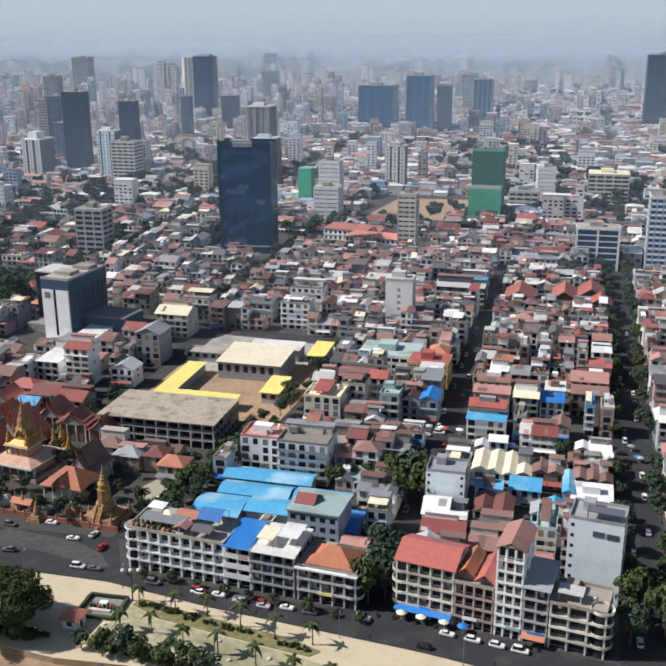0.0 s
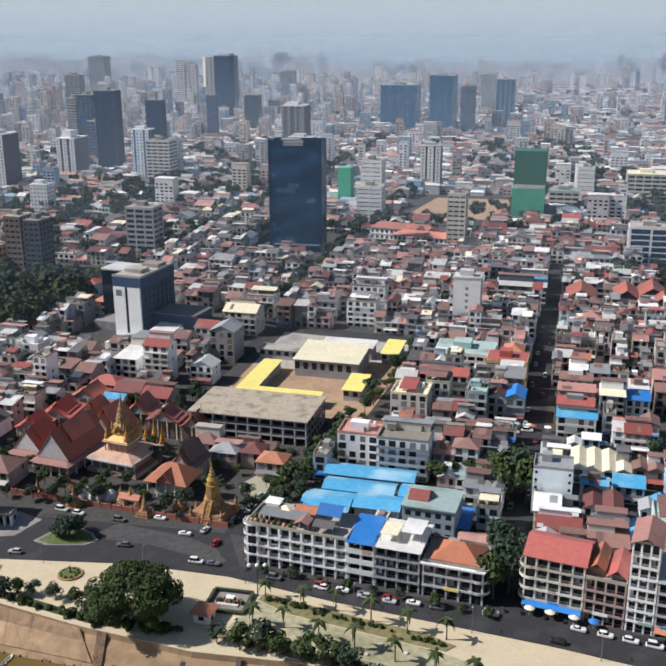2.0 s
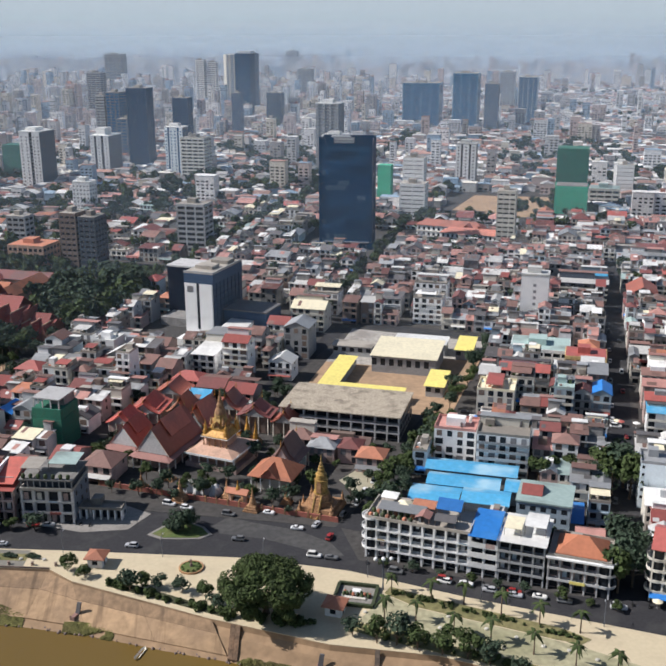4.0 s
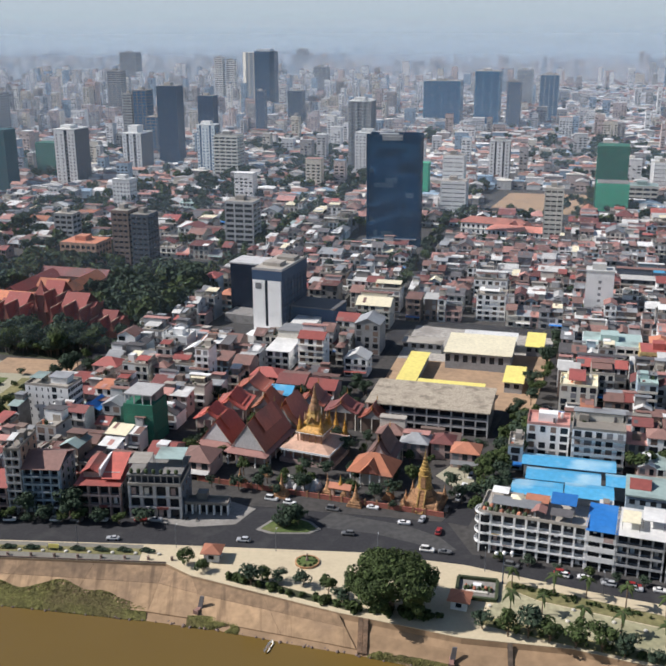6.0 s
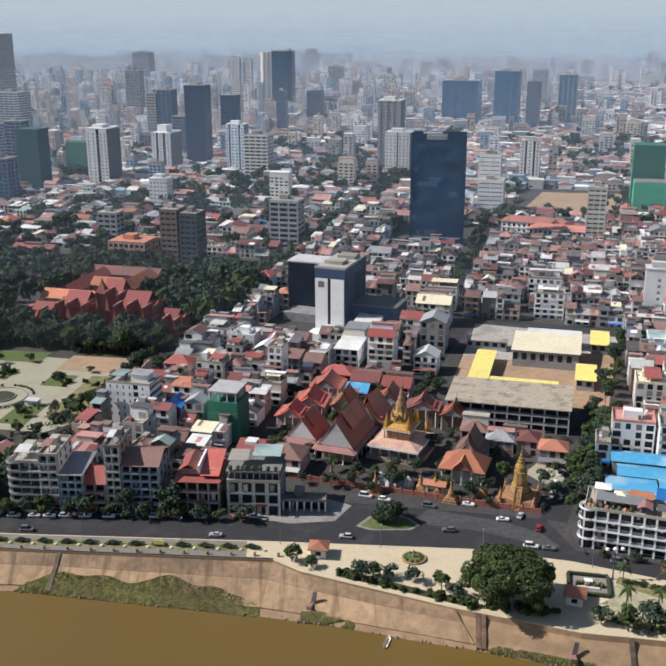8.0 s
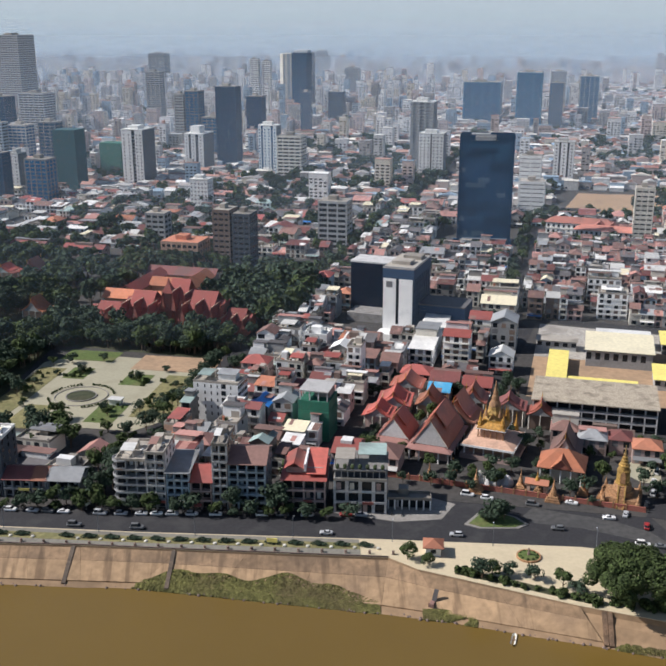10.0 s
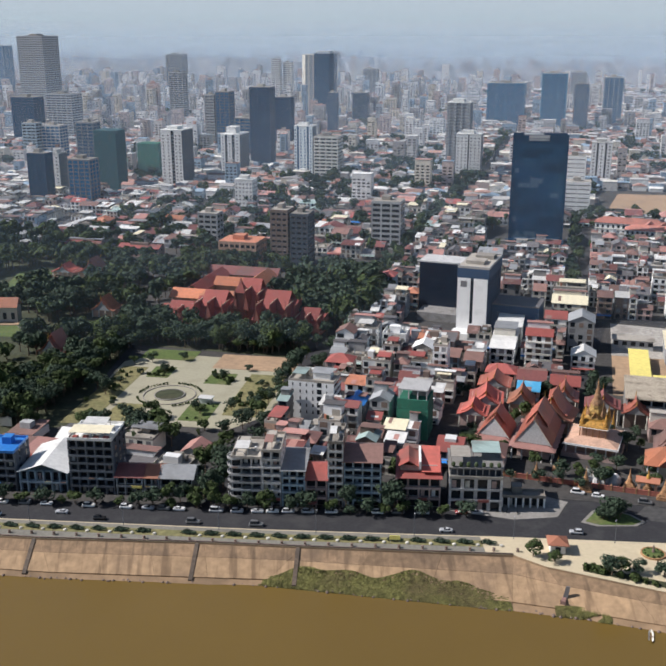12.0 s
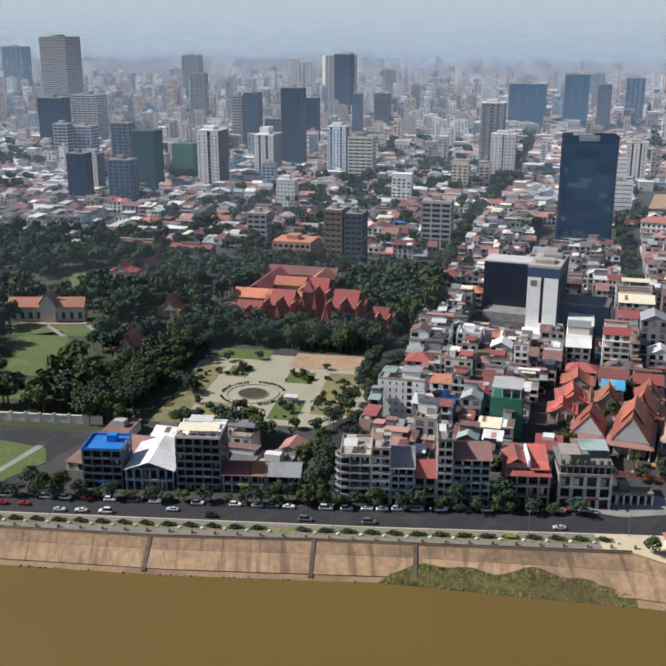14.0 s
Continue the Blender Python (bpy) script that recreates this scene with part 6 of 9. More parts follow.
def garden():
    quad = [(-296, 358), (-286, 428), (-269, 439), (-213, 424), (-209, 366), (-232, 345)]
    sheet("pavement_garden", quad, 0.12, GARDENPAVE, "pale grey-tan paved public garden with lawns", 0.12)
    c = (-259.6, 383)
    e = GRID + 5
    ex, ey = Vector((math.cos(radians(e)), math.sin(radians(e)))), Vector((-math.sin(radians(e)), math.cos(radians(e))))

    def bed(x0, x1, y0, y1, mat, label):
        pts = [tuple(Vector(c) + ex * x + ey * y) for x, y in ((x0, y0), (x1, y0), (x1, y1), (x0, y1))]
        sheet("lawn_bed", pts, 0.2, mat, label, 0.1)

    bed(-30, -4, 44, 58, GRASS, "green lawn at the garden's edge")
    bed(8, 46, 36, 56, SAND, "dry brown lawn")
    bed(-33, -21, -36, 32, DRYGRASS, "dry green lawn bed")
    bed(-18, -8, 20, 34, GRASS, "green lawn bed with shrubs")
    bed(10, 22, 16, 30, GRASS, "green lawn bed with shrubs")
    bed(-18, -6, -36, -12, DRYGRASS, "green lawn bed with shrubs")
    bed(12, 24, -26, -6, GRASS, "green lawn bed with shrubs")
    bed(28, 44, -18, 31, DRYGRASS, "dry lawn bed")
    t = thing("fountain_ring", *c, 0, 0.12, "round planted bed inside a pale ring path", "garden bed")
    part("kerb", Shape().lathe([(6.5, 0), (6.5, 0.45), (6.1, 0.45), (6.1, 0.2)], 40, cap=False), PAVING, t)
    part("bed", Shape().lathe([(6.1, 0), (6.1, 0.25), (3, 0.5), (0.1, 0.7)], 32), PARK_SHADE_SOIL, t)
    part("outer_kerb", Shape().lathe([(11.2, 0), (11.2, 0.3), (10.9, 0.3), (10.9, 0)], 48, cap=False), PAVING, t)
    q = Vector(c) + ex * 18 + ey * -6
    t = thing("garden_kiosk", q.x, q.y, GRID, 0.12, "small white garden kiosk", "kiosk")
    part("wall", Shape().box(-2.5, 2.5, -1.5, 1.5, 0, 2.4), WALLS["white"], t)
    part("roof", Shape().box(-3, 3, -2, 2, 2.4, 2.7, True), ROOFS["white"], t)
    rng = random.Random(9)
    for x, y in ((-22, 24), (-12, 28), (-26, 0), (-27, 12), (-12, -22), (14, 24), (18, 20), (16, -14), (20, -18), (34, 4), (36, 18), (30, -12), (-4, -34), (8, -34), (-30, 36), (44, 30), (46, 44), (-20, -14), (26, 34)):
        p = Vector(c) + ex * x + ey * y
        GARDEN_TREES.append((p.x + rng.uniform(-1, 1), p.y + rng.uniform(-1, 1), rng.uniform(0.35, 0.75)))
    for _ in range(70):
        x, y = rng.choice(((rng.uniform(-33, -21), rng.uniform(-36, 32)), (rng.uniform(-18, -8), rng.uniform(20, 34)), (rng.uniform(10, 22), rng.uniform(16, 30)), (rng.uniform(12, 24), rng.uniform(-26, -6)), (rng.uniform(28, 44), rng.uniform(-18, 31)), (rng.uniform(-18, 44), rng.uniform(-38, -34))))
        p = Vector(c) + ex * x + ey * y
        GARDEN_BUSHES.append((p.x, p.y, rng.uniform(0.7, 1.7)))
    for k in range(60):
        a = k * 2 * math.pi / 60
        if k % 15 in (0, 1, 14):
            continue
        GARDEN_BUSHES.append((c[0] + 13.5 * math.cos(a), c[1] + 13.5 * math.sin(a), 0.55 + 0.25 * rng.random()))
    for x, y, k in ((-33, 2, 1.15), (-27, -4, 0.9), (2, -26, 0.95), (-1, -38, 1.2), (5, -40, 1.1), (46, 38, 1.2), (50, 20, 0.9), (44, -4, 0.9), (50, 2, 1.1), (52, -10, 1.2), (44, -20, 1.15), (40, -30, 1.0), (34, -36, 0.8), (26, -34, 0.7), (-22, 40, 0.7), (-8, 44, 0.6)):
        p = Vector(c) + ex * x + ey * y
        GARDEN_TREES.append((p.x, p.y, k))
    take(-412, -318, 250, 350)


garden()

# ---- towers of the further city ----
def skyline(x, y, w, h, wall, label, pane=None, d=None, floors=None, bays=4, ratio=0.5, frame=None, turn=GRID, pier=0.5, roof="concrete"):
    tower(x, y, turn, w, d or w * 0.8, h, floors or max(4, int(h / 3.4)), bays, wall, label, pane=pane, frame=frame, roof=roof, ratio=ratio, pier=pier)


def slot_tower(x, y, w, d, h, wall, label, slots=((0.45, 0.12),), side="grey", columns=4, pane=None, turn=GRID, crown=3.0):
    """A slab whose front is split by tall recessed slots, with small windows between them."""
    t = thing("tower_block", x, y, turn, 0, label, "building")
    pane = pane or DARK
    # Flanks mostly take a darker colour than the front: side shade painted in.
    part("core", Shape().box(0.3, w, 0.9, d, 0, h), WALLS[side], t)
    edges = [0.0] + [e for c, k in slots for e in (c - k / 2, c + k / 2)] + [1.0]
    floors = int(h / 3.3)
    rows, sills = Shape(), Shape()
    for a, b in zip(edges[::2], edges[1::2]):
        part("pilaster", Shape().box(w * a, w * b, 0, 0.9, 0, h + 0.8), WALLS[wall], t)
        n = max(1, round((b - a) * columns))
        for f in range(1, floors):
            for i in range(n):
                c = w * (a + (b - a) * (i + 0.5) / n)
                rows.box(c - 0.75, c + 0.75, -0.05, 0.05, f * 3.3, f * 3.3 + 1.5)
    for c, k in slots:
        part("slot", Shape().box(w * (c - k / 2), w * (c + k / 2), 0.7, 0.95, 0, h), pane, t)
        for f in range(1, floors):
            sills.box(w * (c - k / 2), w * (c + k / 2), 0.4, 0.72, f * 3.3 - 0.3, f * 3.3 + 0.5, True)
    for f in range(1, floors):
        for i in range(max(1, int(d / 4))):
            c = d * (i + 0.5) / max(1, int(d / 4))
            rows.box(w - 0.05, w + 0.06, c - 0.9, c + 0.9, f * 3.3, f * 3.3 + 1.6)
    tagged(part("window_rows", rows, SHUT if pane is DARK else pane, t), kind="stuff")
    tagged(part("sill_rows", sills, WALLS["grey"], t), kind="stuff")
    part("roof", Shape().box(-0.2, w + 0.2, -0.2, d + 0.2, h, h + 0.9).box(w * 0.2, w * 0.7, d * 0.2, d * 0.7, h + 0.9, h + 0.9 + crown), ROOFS["white"], t)
    u, v = UV(x, y)
    take(u - 1, u + w + 1, v - 1, v + d + 1)


slot_tower(-337, 960, 22, 29, 55, "white", "tall white apartment tower with a ribbed vertical slot", ((0.56, 0.16),), "steel", 5)
slot_tower(-284, 1035, 21, 30, 43, "white", "white tower with two dark vertical slots", ((0.28, 0.14), (0.66, 0.16)), "steel", 3, crown=7)
slot_tower(-437, 924, 9, 16, 37, "white", "white ribbed office tower with side shade painted dark", (), "steel", 2)
slot_tower(-41, 985, 25, 22, 47, "white", "white gridded apartment tower", ((0.5, 0.06),), "steel", 7)
slot_tower(-206, 1040, 20, 16, 51, "paleblue", "pale green-grey gridded apartment tower", ((0.2, 0.12), (0.75, 0.12)), "steel", 4, pane=BLUEGLASS)
slot_tower(-257, 818, 16, 13, 27, "white", "white gridded office block", (), "white", 5)
slot_tower(93, 965, 20, 16, 40, "white", "white apartment tower with balconies", ((0.3, 0.1), (0.7, 0.1)), "grey", 4)
slot_tower(*place(-94, 467), 14, 10, 29, "white", "blank white eight-storey slab block", (), "pale", 1)
slot_tower(220, 861, 13, 12, 33, "white", "slim blank white slab tower", (), "grey", 1)
slot_tower(-46, 1020, 24, 26, 76, "grey", "grey-cream tower with ribbed bands", ((0.22, 0.2), (0.5, 0.2), (0.78, 0.2)), "steel", 3, pane=SHUT)


def broad_tower(x, y, w, d, h):
    """A broad office tower with cut corners, half tan ribs and half blue glass."""
    t = thing("tower_block", x, y, GRID, 0, "broad office tower with cut corners, tan ribs beside blue glass", "building")
    k = 7.0
    part("glass_half", Shape().prism([(w * 0.4, 0), (w - k, 0), (w, k), (w, d - k), (w - k, d), (w * 0.4, d)], 0, h), NAVY, t)
    part("tan_half", Shape().prism([(k, 0), (w * 0.4, 0), (w * 0.4, d), (k, d), (0, d - k), (0, k)], 0, h - 2), WALLS["cream"], t)
    rows = Shape()
    for f in range(int(h / 3.6)):
        rows.box(w * 0.4, w - k, -0.1, 0.05, f * 3.6, f * 3.6 + 0.5, True).box(w - 0.05, w + 0.1, k, d - k, f * 3.6, f * 3.6 + 0.5, True)
        rows.box(k + 1.5, w * 0.2, -0.1, 0.05, f * 3.6 + 1, f * 3.6 + 2.6, True).box(w * 0.26, w * 0.36, -0.1, 0.05, f * 3.6 + 1, f * 3.6 + 2.6, True)
    tagged(part("window_rows", rows, BLUEGLASS, t), kind="stuff")
    part("crown", Shape().prism([(w * 0.45, k), (w - k, k), (w - k, d - k), (w * 0.45, d - k)], h, h + 4), WALLS["white"], t)
    u, v = UV(x, y)
    take(u - 1, u + w + 1, v - 1, v + d + 1)


broad_tower(-193, 1757, 58, 36, 110)
skyline(-256, 1110, 24, 87, "navy", "dark blue-grey glass office tower", pane=NAVY, ratio=0.9, bays=5, pier=0.3)
netted(UV(-395, 925)[0], UV(-395, 925)[1], 23, 20, 59, NETTEAL, "tower under construction in dark teal netting")
netted(UV(-368, 1005)[0], UV(-368, 1005)[1], 24, 18, 38, NET, "tower under construction with green netting")
skyline(-448, 885, 18, 42, "navy", "dark navy glass office block", pane=NAVY, ratio=0.9, pier=0.3)
skyline(-409, 871, 22, 38, "steel", "blue-grey glass office tower", pane=BLUEGLASS, ratio=0.8)
skyline(-521, 1142, 18, 46, "blue", "pale blue ribbed apartment tower", bays=3, ratio=0.5)
skyline(-500, 1145, 24, 43, "grey", "blue-grey glass apartment tower", pane=BLUEGLASS, ratio=0.6)
skyline(-651, 1630, 46, 140, "grey", "very tall grey-brown office tower", bays=10, ratio=0.35, d=50)
skyline(-306, 1252, 19, 74, "steel", "blue-grey glass tower beside a pale one", pane=BLUEGLASS, ratio=0.7, bays=3, d=20)
skyline(-320, 1256, 13, 70, "grey", "pale grey slab tower with dark slots", bays=2, ratio=0.3, d=16)
skyline(-300, 1190, 44, 17, "navy", "low dark blue slab block", pane=BLUEGLASS, bays=6, ratio=0.7, d=15)
skyline(-276, 1150, 26, 50, "steel", "blue-grey stepped block behind a white tower", bays=4, pane=BLUEGLASS, ratio=0.6, d=20)
skyline(-232, 1330, 22, 62, "navy", "dark blue-grey office block", bays=3, pane=NAVY, ratio=0.6)
skyline(-158, 1420, 14, 62, "navy", "slim dark tower in the distance", bays=2, pane=NAVY, ratio=0.5)
skyline(-430, 1010, 20, 58, "steel", "dark blue-grey office tower", bays=3, pane=NAVY, ratio=0.7)
skyline(-590, 1350, 34, 62, "navy", "dark blue office block below a tall tower", bays=4, pane=NAVY, ratio=0.7)
skyline(-276, 688, 15, 22, "grey", "pale grey corner block", bays=3)
skyline(-222, 620, 12, 36, "brown", "dark brown tower, one of twins", bays=3, ratio=0.4, d=16)
skyline(-209, 616, 12, 34, "dark", "dark tower, one of twins", bays=3, ratio=0.4, d=16)
skyline(-152, 668, 21, 33, "grey", "grey-green office block with banded windows", bays=3, ratio=0.55, d=16)
skyline(-256, 618, 26, 16, "peach", "peach four-storey block with orange roof", roof="orange", bays=7, ratio=0.5)
skyline(109, 1600, 60, 66, "teal", "wide teal-blue glass office block", pane=BLUEGLASS, ratio=0.9, bays=4, d=40)
skyline(178, 1520, 38, 84, "teal", "blue glass office tower with ribbed sides", pane=BLUEGLASS, ratio=0.85, bays=3, d=40)
skyline(222, 1490, 21, 70, "steel", "grey-blue tower with pale top", pane=BLUEGLASS, ratio=0.6)
skyline(560, 1535, 60, 112, "navy", "large dark tower at the city's edge", pane=NAVY, ratio=0.6, bays=7, d=45)
skyline(17, 784, 21, 28, "white", "white stepped block, lower part", bays=2, ratio=0.2)
skyline(22, 808, 18, 46, "white", "white stepped block, upper part", bays=2, ratio=0.15)
netted(-246, 822, 12, 12, 34, NETPALE, "slim building in green netting")
skyline(-248, 1840, 16, 96, "white", "pale slim tower, one of a pair", bays=2, ratio=0.4)
skyline(-226, 1836, 16, 92, "white", "pale slim tower, one of a pair", bays=2, ratio=0.4)
skyline(292, 1570, 30, 76, "blue", "pale blue block in the distance", pane=BLUEGLASS, ratio=0.8)
skyline(266, 854, 36, 26, "cream", "cream hall with yellow-green roof edge", bays=5, roof="creamroof")
skyline(188, 826, 26, 16, "cream", "cream block with pale green roof", roof="green", bays=4)
skyline(-112, 1590, 24, 52, "navy", "dark tower in the distance", bays=3, ratio=0.5)
skyline(-186, 1006, 26, 43, "cream", "pale stepped apartment tower", bays=4)
skyline(-560, 1420, 40, 62, "grey", "plain grey tower in the distance", bays=5)
skyline(330, 1900, 30, 70, "grey", "plain grey tower in the distance", bays=4)
skyline(-420, 1700, 26, 80, "grey", "plain grey tower in the distance", bays=3)
skyline(-60, 2100, 30, 70, "grey", "plain grey tower in the distance", bays=3)
skyline(-90, 3400, 36, 80, "grey", "pale tower on the horizon", bays=3, d=30)
skyline(-500, 2300, 40, 96, "grey", "plain grey tower in the distance", bays=4)
skyline(-820, 2000, 44, 120, "blue", "blue-grey tower in the distance", bays=4, pane=BLUEGLASS, ratio=0.7)


# ---- palace grounds ----
def palace():
    sheet("ground_palace_park", [(-345, 296), (-318, 340), (-296, 352), (-290, 428), (-285, 470), (-330, 640), (-640, 800), (-700, 360)], 0.03, PARK_SHADE_SOIL, "park ground with tree shade put into its dark colour")
    sheet("road_palace", [(-600, 326), (-343, 295), (-318, 342), (-352, 352), (-600, 392)], 0.055, ASPHALT, "grey asphalt road round the palace lawn")
    sheet("lawn_palace", [(-600, 331), (-346, 299), (-331, 318), (-334, 330), (-352, 338), (-600, 372)], 0.14, GRASS, "open green palace lawn with paths", 0.15)
    sheet("path_palace", [(-352, 299.6), (-350, 299.4), (-335, 332), (-338, 333)], 0.17, PAVING, "pale path across the palace lawn", 0.05)
    t = thing("palace_wall", -420, 368, -9, 0, "long pale cream palace wall with posts", "wall")
    part("wall", Shape().box(0, 104, 0, 0.6, 0, 3.2).box(0, 104, -0.15, 0.75, 3.2, 3.5, True), WALLS["cream"], t)
    for i in range(18):
        part("post", Shape().box(i * 6, i * 6 + 0.8, -0.2, 0.8, 0, 4), WALLS["cream"], t)
    t = thing("palace_gate", -393.6, 496.5, -2.4, 0, "long pale palace gate building with orange tiled roofs", "palace")
    part("wall", Shape().box(0, 40, 0, 7, 0, 8), WALLS["cream"], t)
    for i in range(9):
        ob = part("window", PANE, None, t)
        ob.location, ob.scale = (2.5 + i * 4.4, -0.01, 1.5), (2.0, 1, 3.6)
    part("roof", Shape().gable(0, 17, -0.5, 7.5, 8, 12.5, "x", 0.5), ROOFS["orange"], t)
    part("roof", Shape().gable(25, 40, -0.5, 7.5, 8, 12.5, "x", 0.5), ROOFS["orange"], t)
    part("central_gable", Shape().gable(16.5, 25.5, -2.5, 8.5, 9.5, 16, "y", 0.3), ROOFS["rust"], t)
    part("gable_wall", Shape().box(17, 25, -2, 8, 0, 9.5).add([(17, -2, 9.5), (25, -2, 9.5), (21, -2, 15.5)], [(0, 1, 2)]), WALLS["cream"], t)
    part("finial", Shape().lathe([(0.5, 15.8), (0.3, 17.5), (0.04, 21)], 8, 21, 2.5), GOLD, t)
    take(-524, -478, 354, 384)
    for u, v, w, d, h, rise, roof, lab in ((-440, 318, 14, 15, 4, 7, "coral", "palace pavilion with tan and orange tiled roof"), (-450, 388, 14, 12, 4, 6, "brightorange", "palace pavilion with orange roof"), (-516, 460, 16, 12, 4, 4, "brightred", "palace house with red roof"), (-499, 462, 17, 16, 4, 7, "watred", "palace hall with dark red roof")):
        vihara(u, v, w, d, h, rise, roof, lab, "peach", 2)
    for box in ((-446, -418, 290, 318), (-456, -430, 358, 388), (-522, -478, 425, 460), (-546, -508, 404, 475)):
        take(*box)
    for name, mat, z, pts, lab in (("lawn_palace_inner", GRASS, 0.1, ((-373, 412), (-382, 470), (-362, 478), (-351, 455), (-347, 408)), "sunlit green palace lawn"), ("lawn_palace_gate", GRASS, 0.1, ((-392, 474), (-345, 468), (-349, 487), (-392, 491)), "clipped lawn before the palace gate"), ("path_palace_gate", PAVING, 0.16, ((-352, 487), (-338, 464), (-332, 462), (-340, 492)), "pale path beside the palace gate"), ("path_gate_front", SAND, 0.16, ((-386, 490), (-352, 489), (-352, 493), (-388, 494)), "tan paving before the palace gate"), ("lawn_corner", GRASS, 0.1, ((-372, 382), (-352, 381), (-352, 402), (-374, 404)), "palace corner lawn")):
        sheet(name, list(pts), z, mat, lab, 0.05)
        us = [UV(*p) for p in pts]
        take(min(a for a, b in us) + 4, max(a for a, b in us) - 4, min(b for a, b in us) - 3, max(b for a, b in us))
    sheet("path_lawn_cross", [(-374, 489), (-371, 489), (-357, 468), (-360, 468)], 0.17, PAVING, "pale path across the lawn", 0.05)
    for pts in (((-382, 552), (-383, 608), (-363, 608), (-355, 575), (-364, 545)),):
        sheet("lawn_clearing", list(pts), 0.1, GRASS, "sunlit lawn clearing among palace trees", 0.05)
        us = [UV(*p) for p in pts]
        take(min(a for a, b in us), max(a for a, b in us), min(b for a, b in us), max(b for a, b in us))
    for u, w in ((-545, 26), (-504, 30)):
        q = W(u, 528)
        house(q.x, q.y, w, 10, 2, "pink", "red", "gx", name="palace_annex", near=True, label="long low pink annex with red roof")
        take(u, u + w, 526, 540)
    q = W(-586, 522)
    t = thing("long_roof", q.x, q.y, GRID, 0, "very long white sheet roof on posts among trees", "shelter")
    part("roof", Shape().gable(0, 6, 0, 100, 4, 5, "y", 0.3), ROOFS["white"], t)
    for i in range(11):
        part("post", Shape().box(0.2, 0.5, i * 9.8, i * 9.8 + 0.3, 0, 4).box(5.5, 5.8, i * 9.8, i * 9.8 + 0.3, 0, 4), WALLS["white"], t)
    take(-590, -576, 520, 625)


palace()

# ---- trees ----
def crown_mesh(seed, r, tall, n, size, mat, lobes=9, hub=(0.32, 0.5), dome=False):
    """Many small leaf clumps gathered in uneven lobes, with gaps between them."""
    rng = random.Random(seed)
    s = Shape()
    hubs = []
    for _ in range(lobes):
        a, q = rng.uniform(0, 6.283), rng.uniform(0.15, 0.75) * r
        lift = rng.uniform(-0.35, 0.5) * tall
        if dome:
            q = math.sqrt(rng.random()) * 0.86 * r
            lift = tall * (0.75 * math.sqrt(max(0.0, 1 - (q / r) ** 2)) - 0.3) * rng.uniform(0.75, 1.0) - rng.choice((0, 0, 0.35)) * tall
        hubs.append((q * math.cos(a), q * math.sin(a), lift, rng.uniform(*hub) * r))
    for _ in range(n):
        hx, hy, hz, hr = rng.choice(hubs)
        d = Vector((rng.gauss(0, 1), rng.gauss(0, 1), rng.gauss(0, 0.8))).normalized() * hr * rng.uniform(0.75, 1.05)
        p = Vector((hx + d.x, hy + d.y, hz + d.z * tall / r))
        nrm = (d.normalized() + Vector((rng.uniform(-0.6, 0.6), rng.uniform(-0.6, 0.6), rng.uniform(-0.2, 0.8)))).normalized()
        a = nrm.orthogonal().normalized()
        b = nrm.cross(a)
        k = size * rng.uniform(0.6, 1.3)
        turn = rng.uniform(0, 6.28)
        a, b = a * math.cos(turn) + b * math.sin(turn), b * math.cos(turn) - a * math.sin(turn)
        s.add([p - a * k, p - b * k * 0.6 + nrm * k * 0.2, p + a * k, p + b * k * 0.6 + nrm * k * 0.2], [(0, 1, 2, 3)])
    return s.data("crown", mat)


def trunk_mesh(seed, r, h):
    rng = random.Random(seed)
    s = Shape().lathe([(r * 1.3, 0), (r, 0.5), (r * 0.8, h * 0.6), (r * 0.5, h)], 6)
    for i in range(5):
        a = i * 1.26 + rng.uniform(-0.3, 0.3)
        d = Vector((math.cos(a), math.sin(a), rng.uniform(0.5, 1.0)))
        p = Vector((0, 0, h * rng.uniform(0.5, 0.8)))
        e = p + d * h * 0.5
        k = len(s.v)
        side = d.orthogonal().normalized()
        up = d.normalized().cross(side)
        for c, rr in ((p, r * 0.45), (e, r * 0.15)):
            s.v += [tuple(c + side * rr * math.cos(j * 2.094) + up * rr * math.sin(j * 2.094)) for j in range(3)]
        s.f += [(k + j, k + (j + 1) % 3, k + 3 + (j + 1) % 3, k + 3 + j) for j in range(3)]
    return s.data("tree", BARK)


TREE_KINDS = []
for i in range(5):
    TREE_KINDS.append((trunk_mesh(i, 0.25, 4.5), crown_mesh(20 + i, 4.0, 3.2, 580, 0.54, LEAF if i % 2 else LEAFDARK)))
COARSE = [crown_mesh(40 + i, 4.0, 3.2, 200, 0.95, LEAF if i % 2 else LEAFDARK) for i in range(5)]
BUSH = [crown_mesh(50 + i, 1.0, 0.8, 160, 0.26, LEAF, 5) for i in range(3)]


def tree(x, y, size=1.0, kind=None, label="leafy dark green tree", group="city trees", z=0.0):
    k = random.randrange(5) if kind is None else kind
    t = new("tree", TREE_KINDS[k][0])
    t.matrix_world = pose(x, y, z, 0, 0, random.uniform(0, 360)) @ Matrix.Diagonal((size, size, size * random.uniform(0.85, 1.15), 1))
    tagged(t, label, "tree", group)
    c = new("crown", TREE_KINDS[k][1])
    c.parent = t
    c.location = (0, 0, 6.2)
    return t


def bush(x, y, size=1.0, z=0.1, name="shrub", label="low clipped green shrub"):
    t = new(name, random.choice(BUSH))
    t.matrix_world = pose(x, y, z + 0.5 * size, 0, 0, random.uniform(0, 360)) @ Matrix.Diagonal((size, size, size, 1))
    return tagged(t, label, "shrub", "shrubs")


